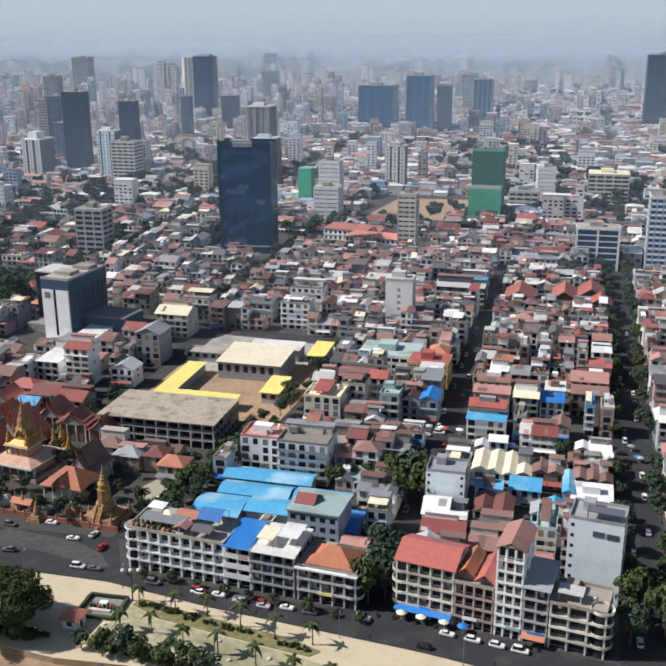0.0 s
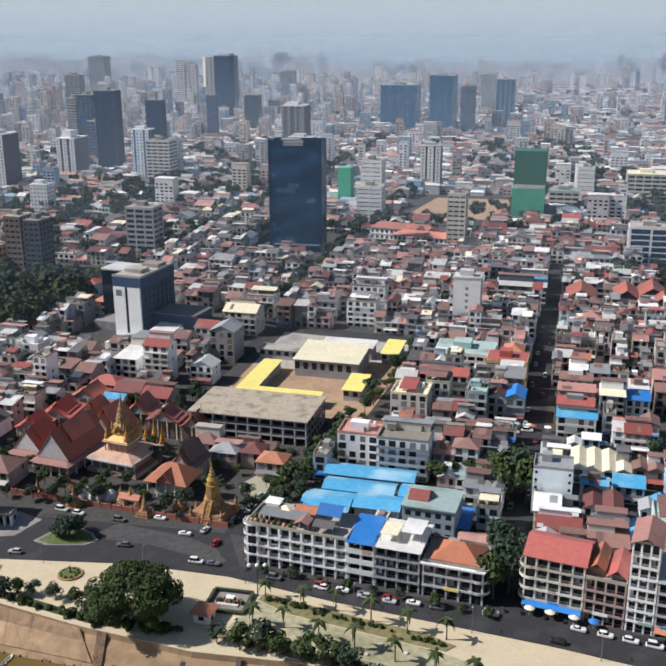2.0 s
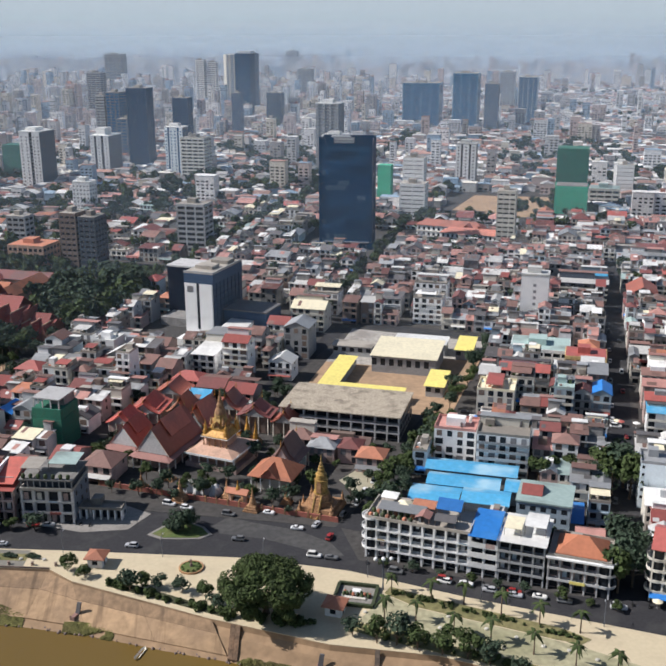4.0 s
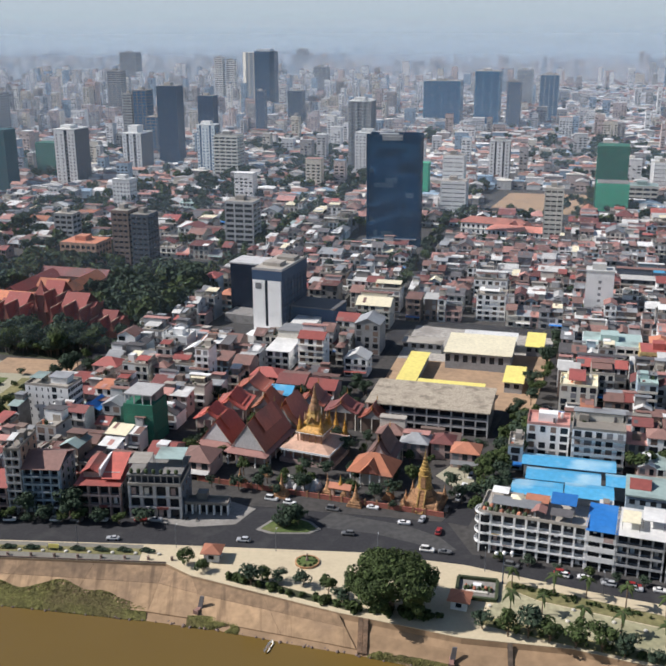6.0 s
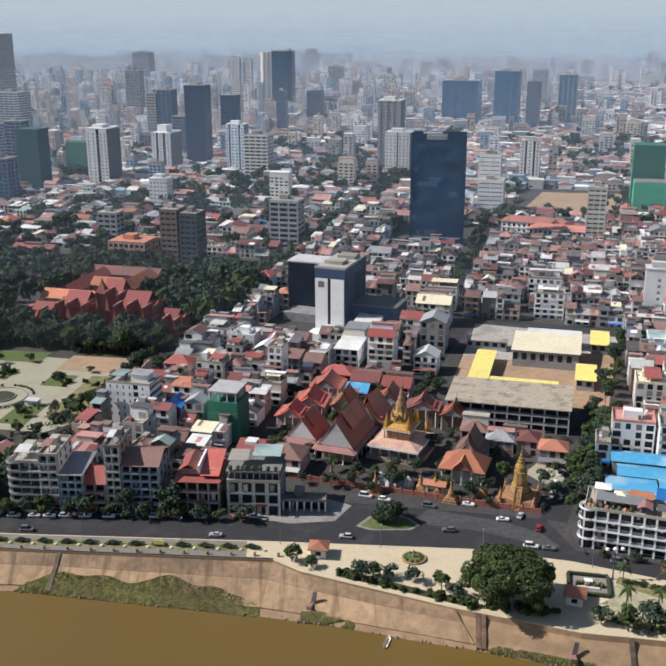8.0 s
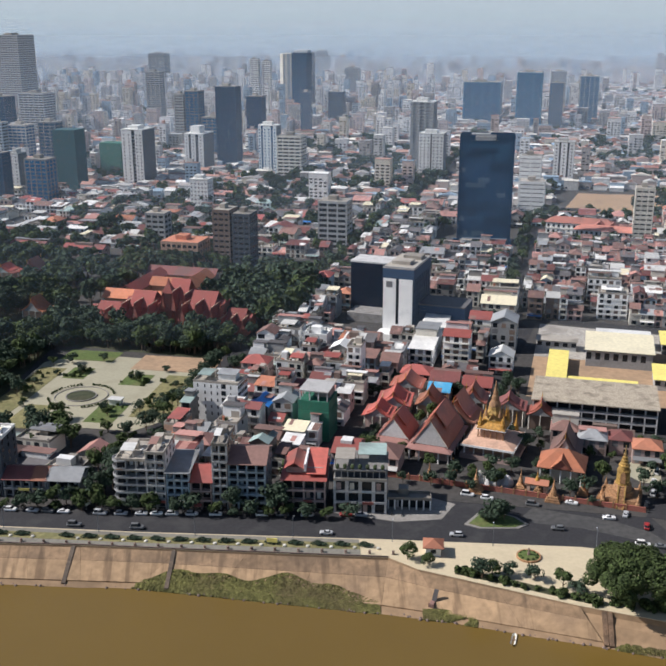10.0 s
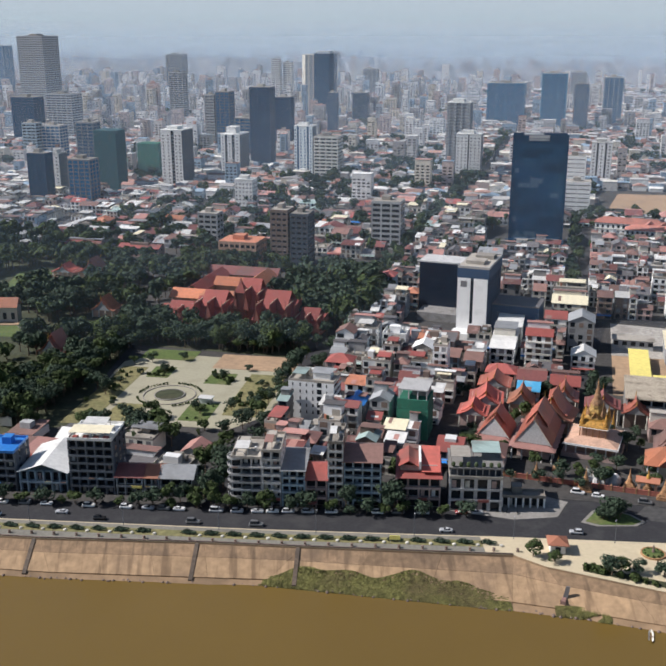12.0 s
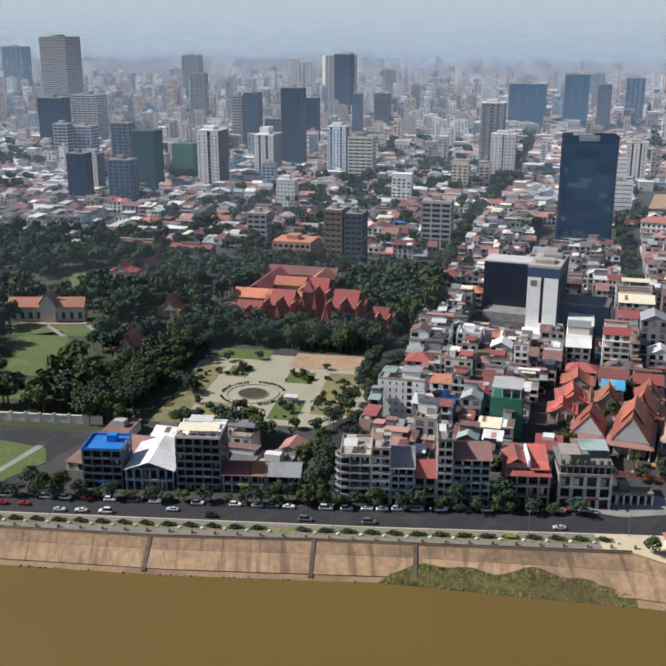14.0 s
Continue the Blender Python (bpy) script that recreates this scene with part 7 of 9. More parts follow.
def palm_frond_mesh(seed):
    rng = random.Random(seed)
    s = Shape()
    for i in range(15):
        a = i * 0.42 * 6 + rng.uniform(-0.2, 0.2)
        lift = rng.uniform(-0.2, 0.9)
        d = Vector((math.cos(a), math.sin(a), 0))
        side = Vector((-d.y, d.x, 0))
        pts = []
        for j in range(6):
            f = j / 5
            p = d * 2.7 * f + Vector((0, 0, 2.2 * lift * f - 2.3 * f * f))
            wd = 0.5 * math.sin(math.pi * min(0.97, f + 0.12)) + 0.03
            pts.append((p + side * wd - Vector((0, 0, wd * 0.5)), p, p - side * wd - Vector((0, 0, wd * 0.5))))
        k = len(s.v)
        s.v += [tuple(q) for tri in pts for q in tri]
        for j in range(5):
            b = k + 3 * j
            s.f += [(b, b + 1, b + 4, b + 3), (b + 1, b + 2, b + 5, b + 4)]
    return s.data("fronds", LEAF)


PALM_TRUNK = Shape().lathe([(0.28, 0), (0.2, 0.6), (0.17, 3), (0.16, 6.0), (0.2, 6.6)], 8).data("palm_tree", BARK)
PALM_TOP = [palm_frond_mesh(k) for k in range(3)]


def palm(x, y, size=1.0):
    t = new("palm_tree", PALM_TRUNK)
    t.matrix_world = pose(x, y, 0.15, 0, 0, random.uniform(0, 360)) @ Matrix.Diagonal((size, size, size, 1))
    tagged(t, "slender palm with drooping green fronds by the quay", "palm tree", "quay palms")
    c = new("fronds", random.choice(PALM_TOP))
    c.parent = t
    c.location = (0, 0, 6.5)
    return t


rng = random.Random(11)
for v in range(225, 900, 11):
    for du in (-6, 6):
        if rng.random() < 0.8 and abs(v - 341) > 9:
            p = W(25 + du + rng.uniform(-1, 1), v + rng.uniform(-3, 3))
            tree(p.x, p.y, rng.uniform(0.75, 1.15), label="street tree with dense dark crown")
for v in range(215, 460, 9):
    for du in (-5, 5):
        if rng.random() < 0.75:
            p = W(-312 + du, v)
            tree(p.x, p.y, rng.uniform(0.7, 1.1), label="street tree with dense dark crown")
for v in range(252, 330, 7):
    p = W(-121 + (v - 248) * 0.12 + rng.uniform(-2, 2), v)
    tree(p.x, p.y, rng.uniform(0.8, 1.25), label="tree beside the school lane")
for v in range(248, 430, 9):
    p = W(-126 + (v - 248) * 0.12 + rng.uniform(-2, 2), v)
    tree(p.x, p.y, rng.uniform(0.7, 1.1), label="tree beside the school lane")


WOODS = {"bark": Shape(), "light": Shape(), "dark": Shape()}


def wood_tree(x, y, size, k, coarse=False):
    m = pose(x, y, 0, 0, 0, random.uniform(0, 360)) @ Matrix.Diagonal((size, size, size * random.uniform(0.85, 1.15), 1))
    for me, into, lift in ((TREE_KINDS[k][0], "bark", 0), (COARSE[k] if coarse else TREE_KINDS[k][1], "light" if k % 2 else "dark", 6.2)):
        co = np.empty(len(me.vertices) * 3)
        me.vertices.foreach_get("co", co)
        co = co.reshape(-1, 3) + (0, 0, lift)
        mm = np.array(m)
        co = co @ mm[:3, :3].T + mm[:3, 3]
        s = WOODS[into]
        b = len(s.v)
        s.v += [tuple(p) for p in co]
        s.f += [tuple(b + i for i in poly.vertices) for poly in me.polygons]


def wood(u0, u1, v0, v1, n, size=(0.9, 1.5), seed=5):
    rng = random.Random(seed)
    for _ in range(n):
        u, v = rng.uniform(u0, u1), rng.uniform(v0, v1)
        if free(u - 1, u + 1, v - 1, v + 1):
            p = W(u, v)
            wood_tree(p.x, p.y, rng.uniform(*size), rng.randrange(5), v0 >= 370 or u0 <= -500)


for v in range(470, 1400, 8):
    p = W(-315 + rng.uniform(-6, 6), v)
    wood_tree(p.x, p.y, rng.uniform(0.9, 1.4), rng.randrange(5), True)
for v in range(430, 900, 9):
    for u in (-200, -100 + (v - 430) * 0.02):
        p = W(u + rng.uniform(-4, 4), v)
        wood_tree(p.x, p.y, rng.uniform(0.7, 1.1), rng.randrange(5), True)
wood(-420, -322, 346, 380, 85, (0.9, 1.5), seed=1)
wood(-330, -302, 378, 480, 34, (1.3, 2.1), seed=2)
wood(-520, -415, 245, 480, 380, (1.0, 1.7), seed=3)
wood(-430, -320, 480, 520, 70, (1.0, 1.6), seed=4)
wood(-820, -520, 300, 560, 760, (1.0, 1.8), seed=6)
wood(-412, -300, 240, 256, 10, seed=31)
rng2 = random.Random(32)
for _ in range(420):
    u, v = rng2.uniform(-236, -128), rng2.uniform(243.5, 306)
    if all(u + 1.5 <= a or u - 1.5 >= b or v + 1.5 <= c or v - 1.5 >= d for a, b, c, d in COURT) and v > 243.5 and rng2.random() < (0.22 if v < 262 else 0.35):
        p = W(u, v)
        wood_tree(p.x, p.y, rng2.uniform(0.35, 0.75), rng2.randrange(5))
for u0, u1, v0, v1, n, k in ((-338, -306, 398, 484, 90, (1.1, 1.9)), (-362, -336, 418, 484, 50, (1.0, 1.6)), (-424, -400, 246, 312, 75, (0.8, 1.3)), (-420, -400, 312, 352, 40, (0.8, 1.3)), (-420, -322, 352, 372, 75, (0.7, 1.1))):
    for _ in range(n):
        p = W(rng2.uniform(u0, u1), rng2.uniform(v0, v1))
        wood_tree(p.x, p.y, rng2.uniform(*k), rng2.randrange(5), v0 > 390)
wood(-240, -180, 296, 345, 60, (0.5, 0.8), seed=33)
wood(-560, -400, 480, 640, 190, (0.9, 1.4), seed=7)
wood(-418, -318, 420, 480, 60, (1.0, 1.6), seed=41)
wood(-300, -205, 470, 640, 40, seed=21)
wood(-190, -100, 610, 650, 40, (0.9, 1.4), seed=22)
wood(-40, 20, 560, 620, 26, (0.9, 1.3), seed=23)
wood(-310, -205, 640, 760, 50, (0.9, 1.5), seed=24)
wood(-560, -324, 560, 900, 120, (1.0, 1.7), seed=25)
wood(-200, 20, 690, 900, 90, (1.0, 1.6), seed=26)
for _ in range(34):
    p = W(rng.uniform(-262, -206), rng.uniform(600, 622))
    wood_tree(p.x, p.y, rng.uniform(0.5, 0.8), rng.randrange(5), True)
for _ in range(40):
    p = W(rng.uniform(-196, -84), rng.uniform(700, 782))
    wood_tree(p.x, p.y, rng.uniform(0.6, 0.95), rng.randrange(5), True)
for u, v, k in ((-196, 252, 0.7), (-190, 244, 0.6), (-165, 250, 0.7), (-152, 252, 0.8), (-113, 308, 1.1), (-113, 318, 1.0), (20, 236, 1.4), (29, 228, 1.5), (30, 240, 1.5), (19, 250, 1.3), (-131, 273, 0.55), (-147, 262, 0.8), (-178, 262, 0.8), (-206, 256, 0.7), (-186, 286, 0.9), (-174, 280, 0.9), (-70, 237, 1.1), (-58, 285, 1.2), (-62, 293, 1.1), (-55, 300, 1.0), (0, 330, 0.9), (-4, 445, 1.2), (-49, 224, 1.35), (-47, 233, 1.45), (-48, 243, 1.4), (-45, 228, 1.35), (-44, 238, 1.3), (-50, 285, 2.0), (-46, 291, 1.9), (-44, 283, 1.7), (-53, 280, 1.1), (-74, 286, 1.1), (-70, 289, 1.0), (-30, 262, 0.8), (20, 222, 1.2), (-232, 244, 0.9), (-250, 232, 1.0)):
    p = W(u, v)
    tree(p.x, p.y, k)
for x, y, k in ((-253, 284, 0.7), (-248, 284, 0.75), (-244, 285, 0.7), (-240, 285, 0.8), (-236.5, 288, 0.95), (-234, 284, 0.8), (-233, 292, 1.0), (-232, 300, 1.1), (-231, 308, 1.1), (-190, 277, 0.9), (-176, 277.5, 1.2), (-174.5, 276, 1.0), (-325, 290, 0.9), (-319, 292, 1.0), (-330, 294, 0.9)):
    tree(x, y, k, 0 if k > 1 else None, "dense dark tree between the quay houses")
for i in range(32):
    x = -345 + i * 6.2 + random.uniform(-1.5, 1.5)
    tree(x, 295.5 - (x + 345) * 0.113 - 2.6, random.uniform(0.5, 0.95), label="street tree in front of the houses", z=-1.2)
for i in range(9):
    x = -44 + i * 7.5 + random.uniform(-1, 1)
    tree(x, 247 - (x + 44) * 0.42 - 2.2, random.uniform(0.35, 0.55), label="small street tree in front of the houses", z=-0.8)
for x, y, k in GARDEN_BUSHES:
    bush(x, y, k, 0.2)
for x, y, k in GARDEN_TREES:
    tree(x, y, k, label="small round garden tree in a lawn bed", group="garden trees", z=-0.8)
BIG = (trunk_mesh(77, 0.9, 6), crown_mesh(78, 13.0, 11.0, 30000, 0.42, LEAF, 90, (0.12, 0.24), True))
t = new("broad_tree", BIG[0])
t.location = (-78.5, 223, 0.15)
tagged(t, "very broad spreading green tree on the promenade", "tree")
c = new("crown", BIG[1])
c.parent, c.location, c.scale = t, (0, -0.5, 8.3), (0.99, 0.98, 1.06)
for key, mat, lab in (("bark", BARK, "trunks of the park woods"), ("light", LEAF, "green leaf crowns of the park woods"), ("dark", LEAFDARK, "dark green leaf crowns of the park woods")):
    setting("park_trees" if key != "bark" else "park_trunks", WOODS[key], mat, lab, kind="stuff", category="trees")

# ---- blocks of town houses ----
fill(-118, -51, 238, 336, 2, 4, 101)
fill(-41, 17, 228, 262, 3, 5, 102, walls=["white", "grey", "pink", "cream"], roofs=["red", "pinkish", "rust", "white"])
fill(-41, 17, 262, 336, 1, 3, 103, roofs=["white", "white", "creamroof", "rust", "grey", "skyblue", "white"])
fill(33, 130, 205, 336, 2, 4, 104)
fill(-104, -51, 347, 445, 3, 4, 105)
fill(-41, 17, 347, 606, 2, 4, 106)
fill(33, 140, 347, 606, 2, 5, 107)
fill(-100, -51, 446, 606, 2, 5, 108, roofs=ROOF_RED)
fill(-190, -96, 456, 640, 2, 4, 109, roofs=ROOF_RED)
fill(-308, -204, 470, 640, 1, 4, 110, roofs=ROOF_RED)
fill(-305, -222, 226, 455, 2, 4, 111)
fill(-400, -322, 204, 250, 1, 2, 112, gap=0.25, roofs=["grey", "concrete", "green", "white", "pinkish", "slate", "rust"], wide=(8, 14), deep=(10, 14))
fill(-224, -200, 346, 455, 2, 4, 113, roofs=ROOF_RED)
fill(-100, 200, 620, 760, 2, 4, 114, wide=(7, 14), deep=(13, 20))
fill(-310, -205, 640, 760, 2, 4, 115, wide=(7, 14), deep=(13, 20))
fill(-200, -100, 692, 756, 1, 2, 116, gap=0.3, wide=(7, 14), deep=(13, 20))
fill(-840, -560, 560, 760, 1, 3, 118, gap=0.25, wide=(8, 16), deep=(13, 20))
fill(-560, -324, 560, 760, 1, 3, 117, gap=0.3, wide=(8, 16), deep=(13, 20))

flush_joined()


def far_city():
    """The city beyond, past counting: joined blocks with roofs."""
    rng = random.Random(42)
    walls, roofs, bands = Shape(), Shape(), Shape()
    c, s = math.cos(radians(GRID)), math.sin(radians(GRID))
    v = 700.0
    while v < 4600:
        step = 12.5 + (v - 700) * 0.0045
        u = -560 - 0.75 * v
        while u < 60 + 0.16 * v:
            w = rng.uniform(0.5, 1.35) * step
            dv = rng.uniform(-0.5, 0.5) * step
            x, y = W(u, v + dv).xy
            seen = -290 - 0.40 * y < x < 50 + 0.41 * y
            if seen and y < 4850 and v > 762 and free(u, u + w, v, v + step) and abs(u + 314) > 9 and abs(u - 25) > 9 and rng.random() < 0.84:
                d = step * rng.uniform(0.5, 0.95)
                h = rng.choice((4, 5, 6, 7, 8, 10)) * rng.uniform(0.8, 1.2)
                if rng.random() < 0.02:
                    h = rng.uniform(18, 36)
                if y > 1050 and rng.random() < (0.03 if y < 1400 else 0.15 if x < y * 0.04 else 0.035):
                    h, w, d = rng.uniform(16, 38) + (y > 1600) * rng.uniform(0, 30), min(w, 18) * rng.uniform(0.55, 1), min(d, 16)
                P = lambda a, b, z: (x + a * c - b * s, y + a * s + b * c, z)
                walls.add([P(0, 0, 0), P(w, 0, 0), P(w, d, 0), P(0, d, 0), P(0, 0, h), P(w, 0, h), P(w, d, h), P(0, d, h)], [(0, 1, 5, 4), (1, 2, 6, 5), (2, 3, 7, 6), (3, 0, 4, 7)])
                rise = rng.choice((0.3, 1.2, 2.2)) if h < 16 else 0.4
                if rng.random() < 0.5:
                    roofs.add([P(-0.3, -0.3, h), P(w + 0.3, -0.3, h), P(w + 0.3, d + 0.3, h), P(-0.3, d + 0.3, h), P(0, d / 2, h + rise), P(w, d / 2, h + rise)], [(0, 1, 5, 4), (2, 3, 4, 5), (1, 2, 5), (3, 0, 4)])
                else:
                    roofs.add([P(-0.3, -0.3, h), P(w + 0.3, -0.3, h), P(w + 0.3, d + 0.3, h), P(-0.3, d + 0.3, h), P(w / 2, 0, h + rise), P(w / 2, d, h + rise)], [(3, 0, 4, 5), (1, 2, 5, 4), (0, 1, 4), (2, 3, 5)])
                if rng.random() < 0.4:
                    a, b = rng.uniform(0.1, 0.5) * w, rng.uniform(0.1, 0.5) * d
                    k = rng.uniform(2, 4)
                    roofs.add([P(a, b, h), P(a + w * 0.35, b, h), P(a + w * 0.35, b + d * 0.4, h), P(a, b + d * 0.4, h), P(a, b, h + k), P(a + w * 0.35, b, h + k), P(a + w * 0.35, b + d * 0.4, h + k), P(a, b + d * 0.4, h + k)], [(0, 1, 5, 4), (1, 2, 6, 5), (2, 3, 7, 6), (3, 0, 4, 7), (4, 5, 6, 7)])
                if y < 2400:
                    for f in range(1, int(h / 3.0)):
                        z = f * 3.0
                        n = max(1, int(w / 4))
                        for i in range(n):
                            if rng.random() < 0.8:
                                bands.add([P(w * (i + 0.2) / n, -0.06, z - 1.6), P(w * (i + 0.8) / n, -0.06, z - 1.6), P(w * (i + 0.8) / n, -0.06, z - 0.2), P(w * (i + 0.2) / n, -0.06, z - 0.2)], [(0, 1, 2, 3)])
            u += w + rng.choice((0.4, 0.4, 3))
        v += step
    setting("far_city", walls, FARWALL, "endless low city blocks fading into the distance", kind="stuff", category="city")
    setting("far_city_roofs", roofs, FARROOF, "red, grey and pale roofs of the far city", kind="stuff", category="city")
    setting("far_city_openings", bands, DARK, "dark window rows of the far city", kind="stuff", category="city")


far_city()
FARLEAF = crown_mesh(61, 4.0, 2.6, 90, 1.3, LEAFDARK)
co = np.empty(len(FARLEAF.vertices) * 3)
FARLEAF.vertices.foreach_get("co", co)
co = co.reshape(-1, 3)
quads = np.array([tuple(p.vertices) for p in FARLEAF.polygons])
rng = random.Random(64)
vs, fs = [], []
for _ in range(2400):
    y = rng.choice((rng.uniform(760, 1300), rng.uniform(760, 2400)))
    x = rng.uniform(-250 - 0.4 * y, 40 + 0.4 * y)
    if noise.noise(Vector((x * 0.006, y * 0.004, 1))) < 0.05:
        continue
    k = rng.uniform(0.9, 1.8)
    fs.append(quads + sum(len(a) for a in vs))
    vs.append(co * k + (x, y, 7 * k))
me = bpy.data.meshes.new("far_trees")
me.from_pydata(np.concatenate(vs).tolist(), [], np.concatenate(fs).tolist())
me.materials.append(LEAFDARK)
tagged(new("far_trees", me), "dark tree crowns among the far city roofs", "trees", "", "stuff")

# ---- the promenade ----
def line_at(pts, x):
    for (x0, y0), (x1, y1) in zip(pts, pts[1:]):
        if x0 <= x <= x1:
            return y0 + (y1 - y0) * (x - x0) / (x1 - x0)
    return pts[-1][1]


GREYPAVE = surface("grey_promenade_paving", (0.21, 0.20, 0.17), rough=0.9, vary=0.05, grain=1.0)
HEDGE = surface("hedge_leaves", (0.035, 0.05, 0.02), rough=0.8, vary=0.3, grain=3, stain=0.4)
# south promenade: grey paving, hedge beds, pale bollards
xs = list(range(-600, -141, 10))
sheet("pavement_south", [(x, line_at(BANK, x) + 0.4) for x in xs] + [(x, line_at(KERB, x) - 0.6) for x in xs[::-1]], 0.2, GREYPAVE, "grey paved riverside walk", 0.1)
sheet("verge_south", [(x, line_at(KERB, x) - 6.6) for x in xs] + [(x, line_at(KERB, x) - 2.8) for x in xs[::-1]], 0.24, DRYGRASS, "planted verge along the riverside walk", 0.05)
rng = random.Random(5)
hedge_mesh = crown_mesh(91, 1.9, 0.9, 420, 0.3, LEAFDARK, 8)
stone_mesh = Shape().lathe([(0.55, 0), (0.6, 0.3), (0.45, 0.5), (0.1, 0.55)], 10).data("stone_seat", WALLS["cream"])
for i in range(48):
    x = -470 + i * 7.0
    if x > -146 or abs(x + 246) < 5:
        continue
    y = line_at(KERB, x) - 4.6
    t = new("hedge", hedge_mesh)
    t.matrix_world = pose(x, y, 0.75, 0, 0, rng.uniform(-12, 6)) @ Matrix.Diagonal((1.25, 0.75, 0.8, 1))
    tagged(t, "clipped dark green hedge in the verge", "hedge", "verge hedges")
    t = new("stone_seat", stone_mesh)
    t.matrix_world = pose(x + 3.4, y - 1.6, 0.2, 0, 0, 0)
    tagged(t, "round pale stone seat on the riverside walk", "seat", "stone seats")
bollard_mesh = Shape().lathe([(0.5, 0), (0.5, 0.25), (0.3, 0.35), (0.42, 0.8), (0.5, 1.0), (0.15, 1.15)], 10).data("bollard", WALLS["brown"])
for i in range(48):
    x = -470 + i * 7.0 + 0.6
    if x > -120:
        break
    t = new("bollard", bollard_mesh)
    t.matrix_world = pose(x, line_at(KERB, x) - 8.7 if x < -146 else line_at(BANK, x) + 3, 0.2)
    tagged(t, "dark stone urn bollard along the riverside walk", "bollard", "walk bollards")
t = thing("parapet", 0, 0, 0, 0, "low dark stone parapet along the top of the bank", "wall")
for (x0, y0), (x1, y1) in zip(BANK[1:6], BANK[2:7]):
    L, a = math.hypot(x1 - x0, y1 - y0), math.degrees(math.atan2(y1 - y0, x1 - x0))
    ob = part("parapet_run", Shape().box(0, L, 0.02, 0.35, 0.16, 0.5), WALLS["brown"], t)
    ob.matrix_local = pose(x0, y0, 0, 0, 0, a)
# bank: panel joints, stair ramps and grass at the foot
CONC = surface("bank_concrete", (0.375, 0.25, 0.145), rough=0.9, vary=0.10, grain=0.5, stain=0.2, dirt=(0.19, 0.13, 0.09), dirt_amount=0.6)
CONCTOP = surface("stained_bank_concrete", (0.28, 0.185, 0.11), rough=0.9, vary=0.15, grain=0.6, stain=0.25, dirt=(0.12, 0.085, 0.06), dirt_amount=0.7)
def streaks(m, color, amount):
    """Dark water stains that run down a slope."""
    n, l = m.node_tree.nodes, m.node_tree.links
    b = n["Principled BSDF"]
    was = b.inputs["Base Color"].links[0].from_socket
    co, mp, no, mr, mix = (n.new("ShaderNode" + k) for k in ("TexCoord", "Mapping", "TexNoise", "MapRange", "Mix"))
    mp.inputs["Scale"].default_value = (0.45, 0.05, 0.05)
    no.inputs["Scale"].default_value, no.inputs["Detail"].default_value = 1.0, 5
    l.new(co.outputs["Object"], mp.inputs["Vector"])
    l.new(mp.outputs["Vector"], no.inputs["Vector"])
    mr.inputs["From Min"].default_value, mr.inputs["From Max"].default_value = 0.52, 0.68
    mr.inputs["To Max"].default_value = amount
    l.new(no.outputs["Fac"], mr.inputs["Value"])
    mix.data_type = "RGBA"
    mix.inputs["B"].default_value = (*color, 1)
    l.new(mr.outputs["Result"], mix.inputs["Factor"])
    l.new(was, mix.inputs["A"])
    l.new(mix.outputs["Result"], b.inputs["Base Color"])


streaks(CONC, (0.15, 0.095, 0.055), 0.7)
streaks(CONCTOP, (0.12, 0.08, 0.05), 0.8)
t = thing("bank_revetment", 0, 0, 0, 0, "stained tan concrete slabs on the river bank", "revetment", kind="structure")
for (x0, y0), (x1, y1), (a0, b0), (a1, b1) in zip(BANK[1:8], BANK[2:9], SHORE[1:8], SHORE[2:9]):
    n = max(1, int(math.hypot(x1 - x0, y1 - y0) / 16))
    for i in range(n):
        f, g = (i + 0.0015) / n, (i + 0.9985) / n
        edge, foot = 0.36, 0.86
        for s0, s1, z0, z1, mat in ((0.05, edge, 0.10, 0.18, CONCTOP), (edge + 0.004, foot, 0.16, 0.32, CONC)):
            q = []
            for k, s, z in ((f, s0, z0), (g, s0, z0), (g, s1, z1), (f, s1, z1)):
                top = Vector((x0 + (x1 - x0) * k, y0 + (y1 - y0) * k, 0))
                low = Vector((a0 + (a1 - a0) * k, b0 + (b1 - b0) * k, -7))
                q.append(top.lerp(low, s) + Vector((0, 0, z)))
            part("slab", Shape().add([tuple(p) for p in q] + [(p.x, p.y, p.z - 0.4) for p in q], [(0, 1, 2, 3)[::-1], (0, 1, 5, 4), (2, 3, 7, 6), (1, 2, 6, 5), (3, 0, 4, 7)]), mat, t)
DRAIN = surface("wet_drain_concrete", (0.11, 0.08, 0.058), rough=0.8, grain=1.5, stain=0.3)
STEPS = surface("worn_bank_steps", (0.19, 0.12, 0.075), rough=0.9, grain=1.5, stain=0.3)
for x, mat in ((-286, DRAIN), (-236, DRAIN), (-205.5, DRAIN), (-50, DRAIN), (-87, STEPS), (-85.7, STEPS)):
    y, sy = line_at(BANK, x), line_at(SHORE, x)
    t = thing("drain_steps", x, y, -7, 0, "stained drain channel with steps down the bank", "steps")
    d = sy - y
    for k in range(10):
        f, g = 0.04 + 0.09 * k, 0.04 + 0.09 * (k + 1)
        part("step", Shape().add([(-0.6, d * f, -7 * f + 0.42), (0.6, d * f, -7 * f + 0.42), (0.65, d * g, -7 * g + 0.42), (-0.65, d * g, -7 * g + 0.42), (-0.6, d * f, -7 * f - 0.4), (0.6, d * f, -7 * f - 0.4), (0.65, d * g, -7 * g - 0.4), (-0.65, d * g, -7 * g - 0.4)], [(3, 2, 1, 0), (0, 1, 5, 4), (1, 2, 6, 5), (2, 3, 7, 6), (3, 0, 4, 7)]), mat, t)
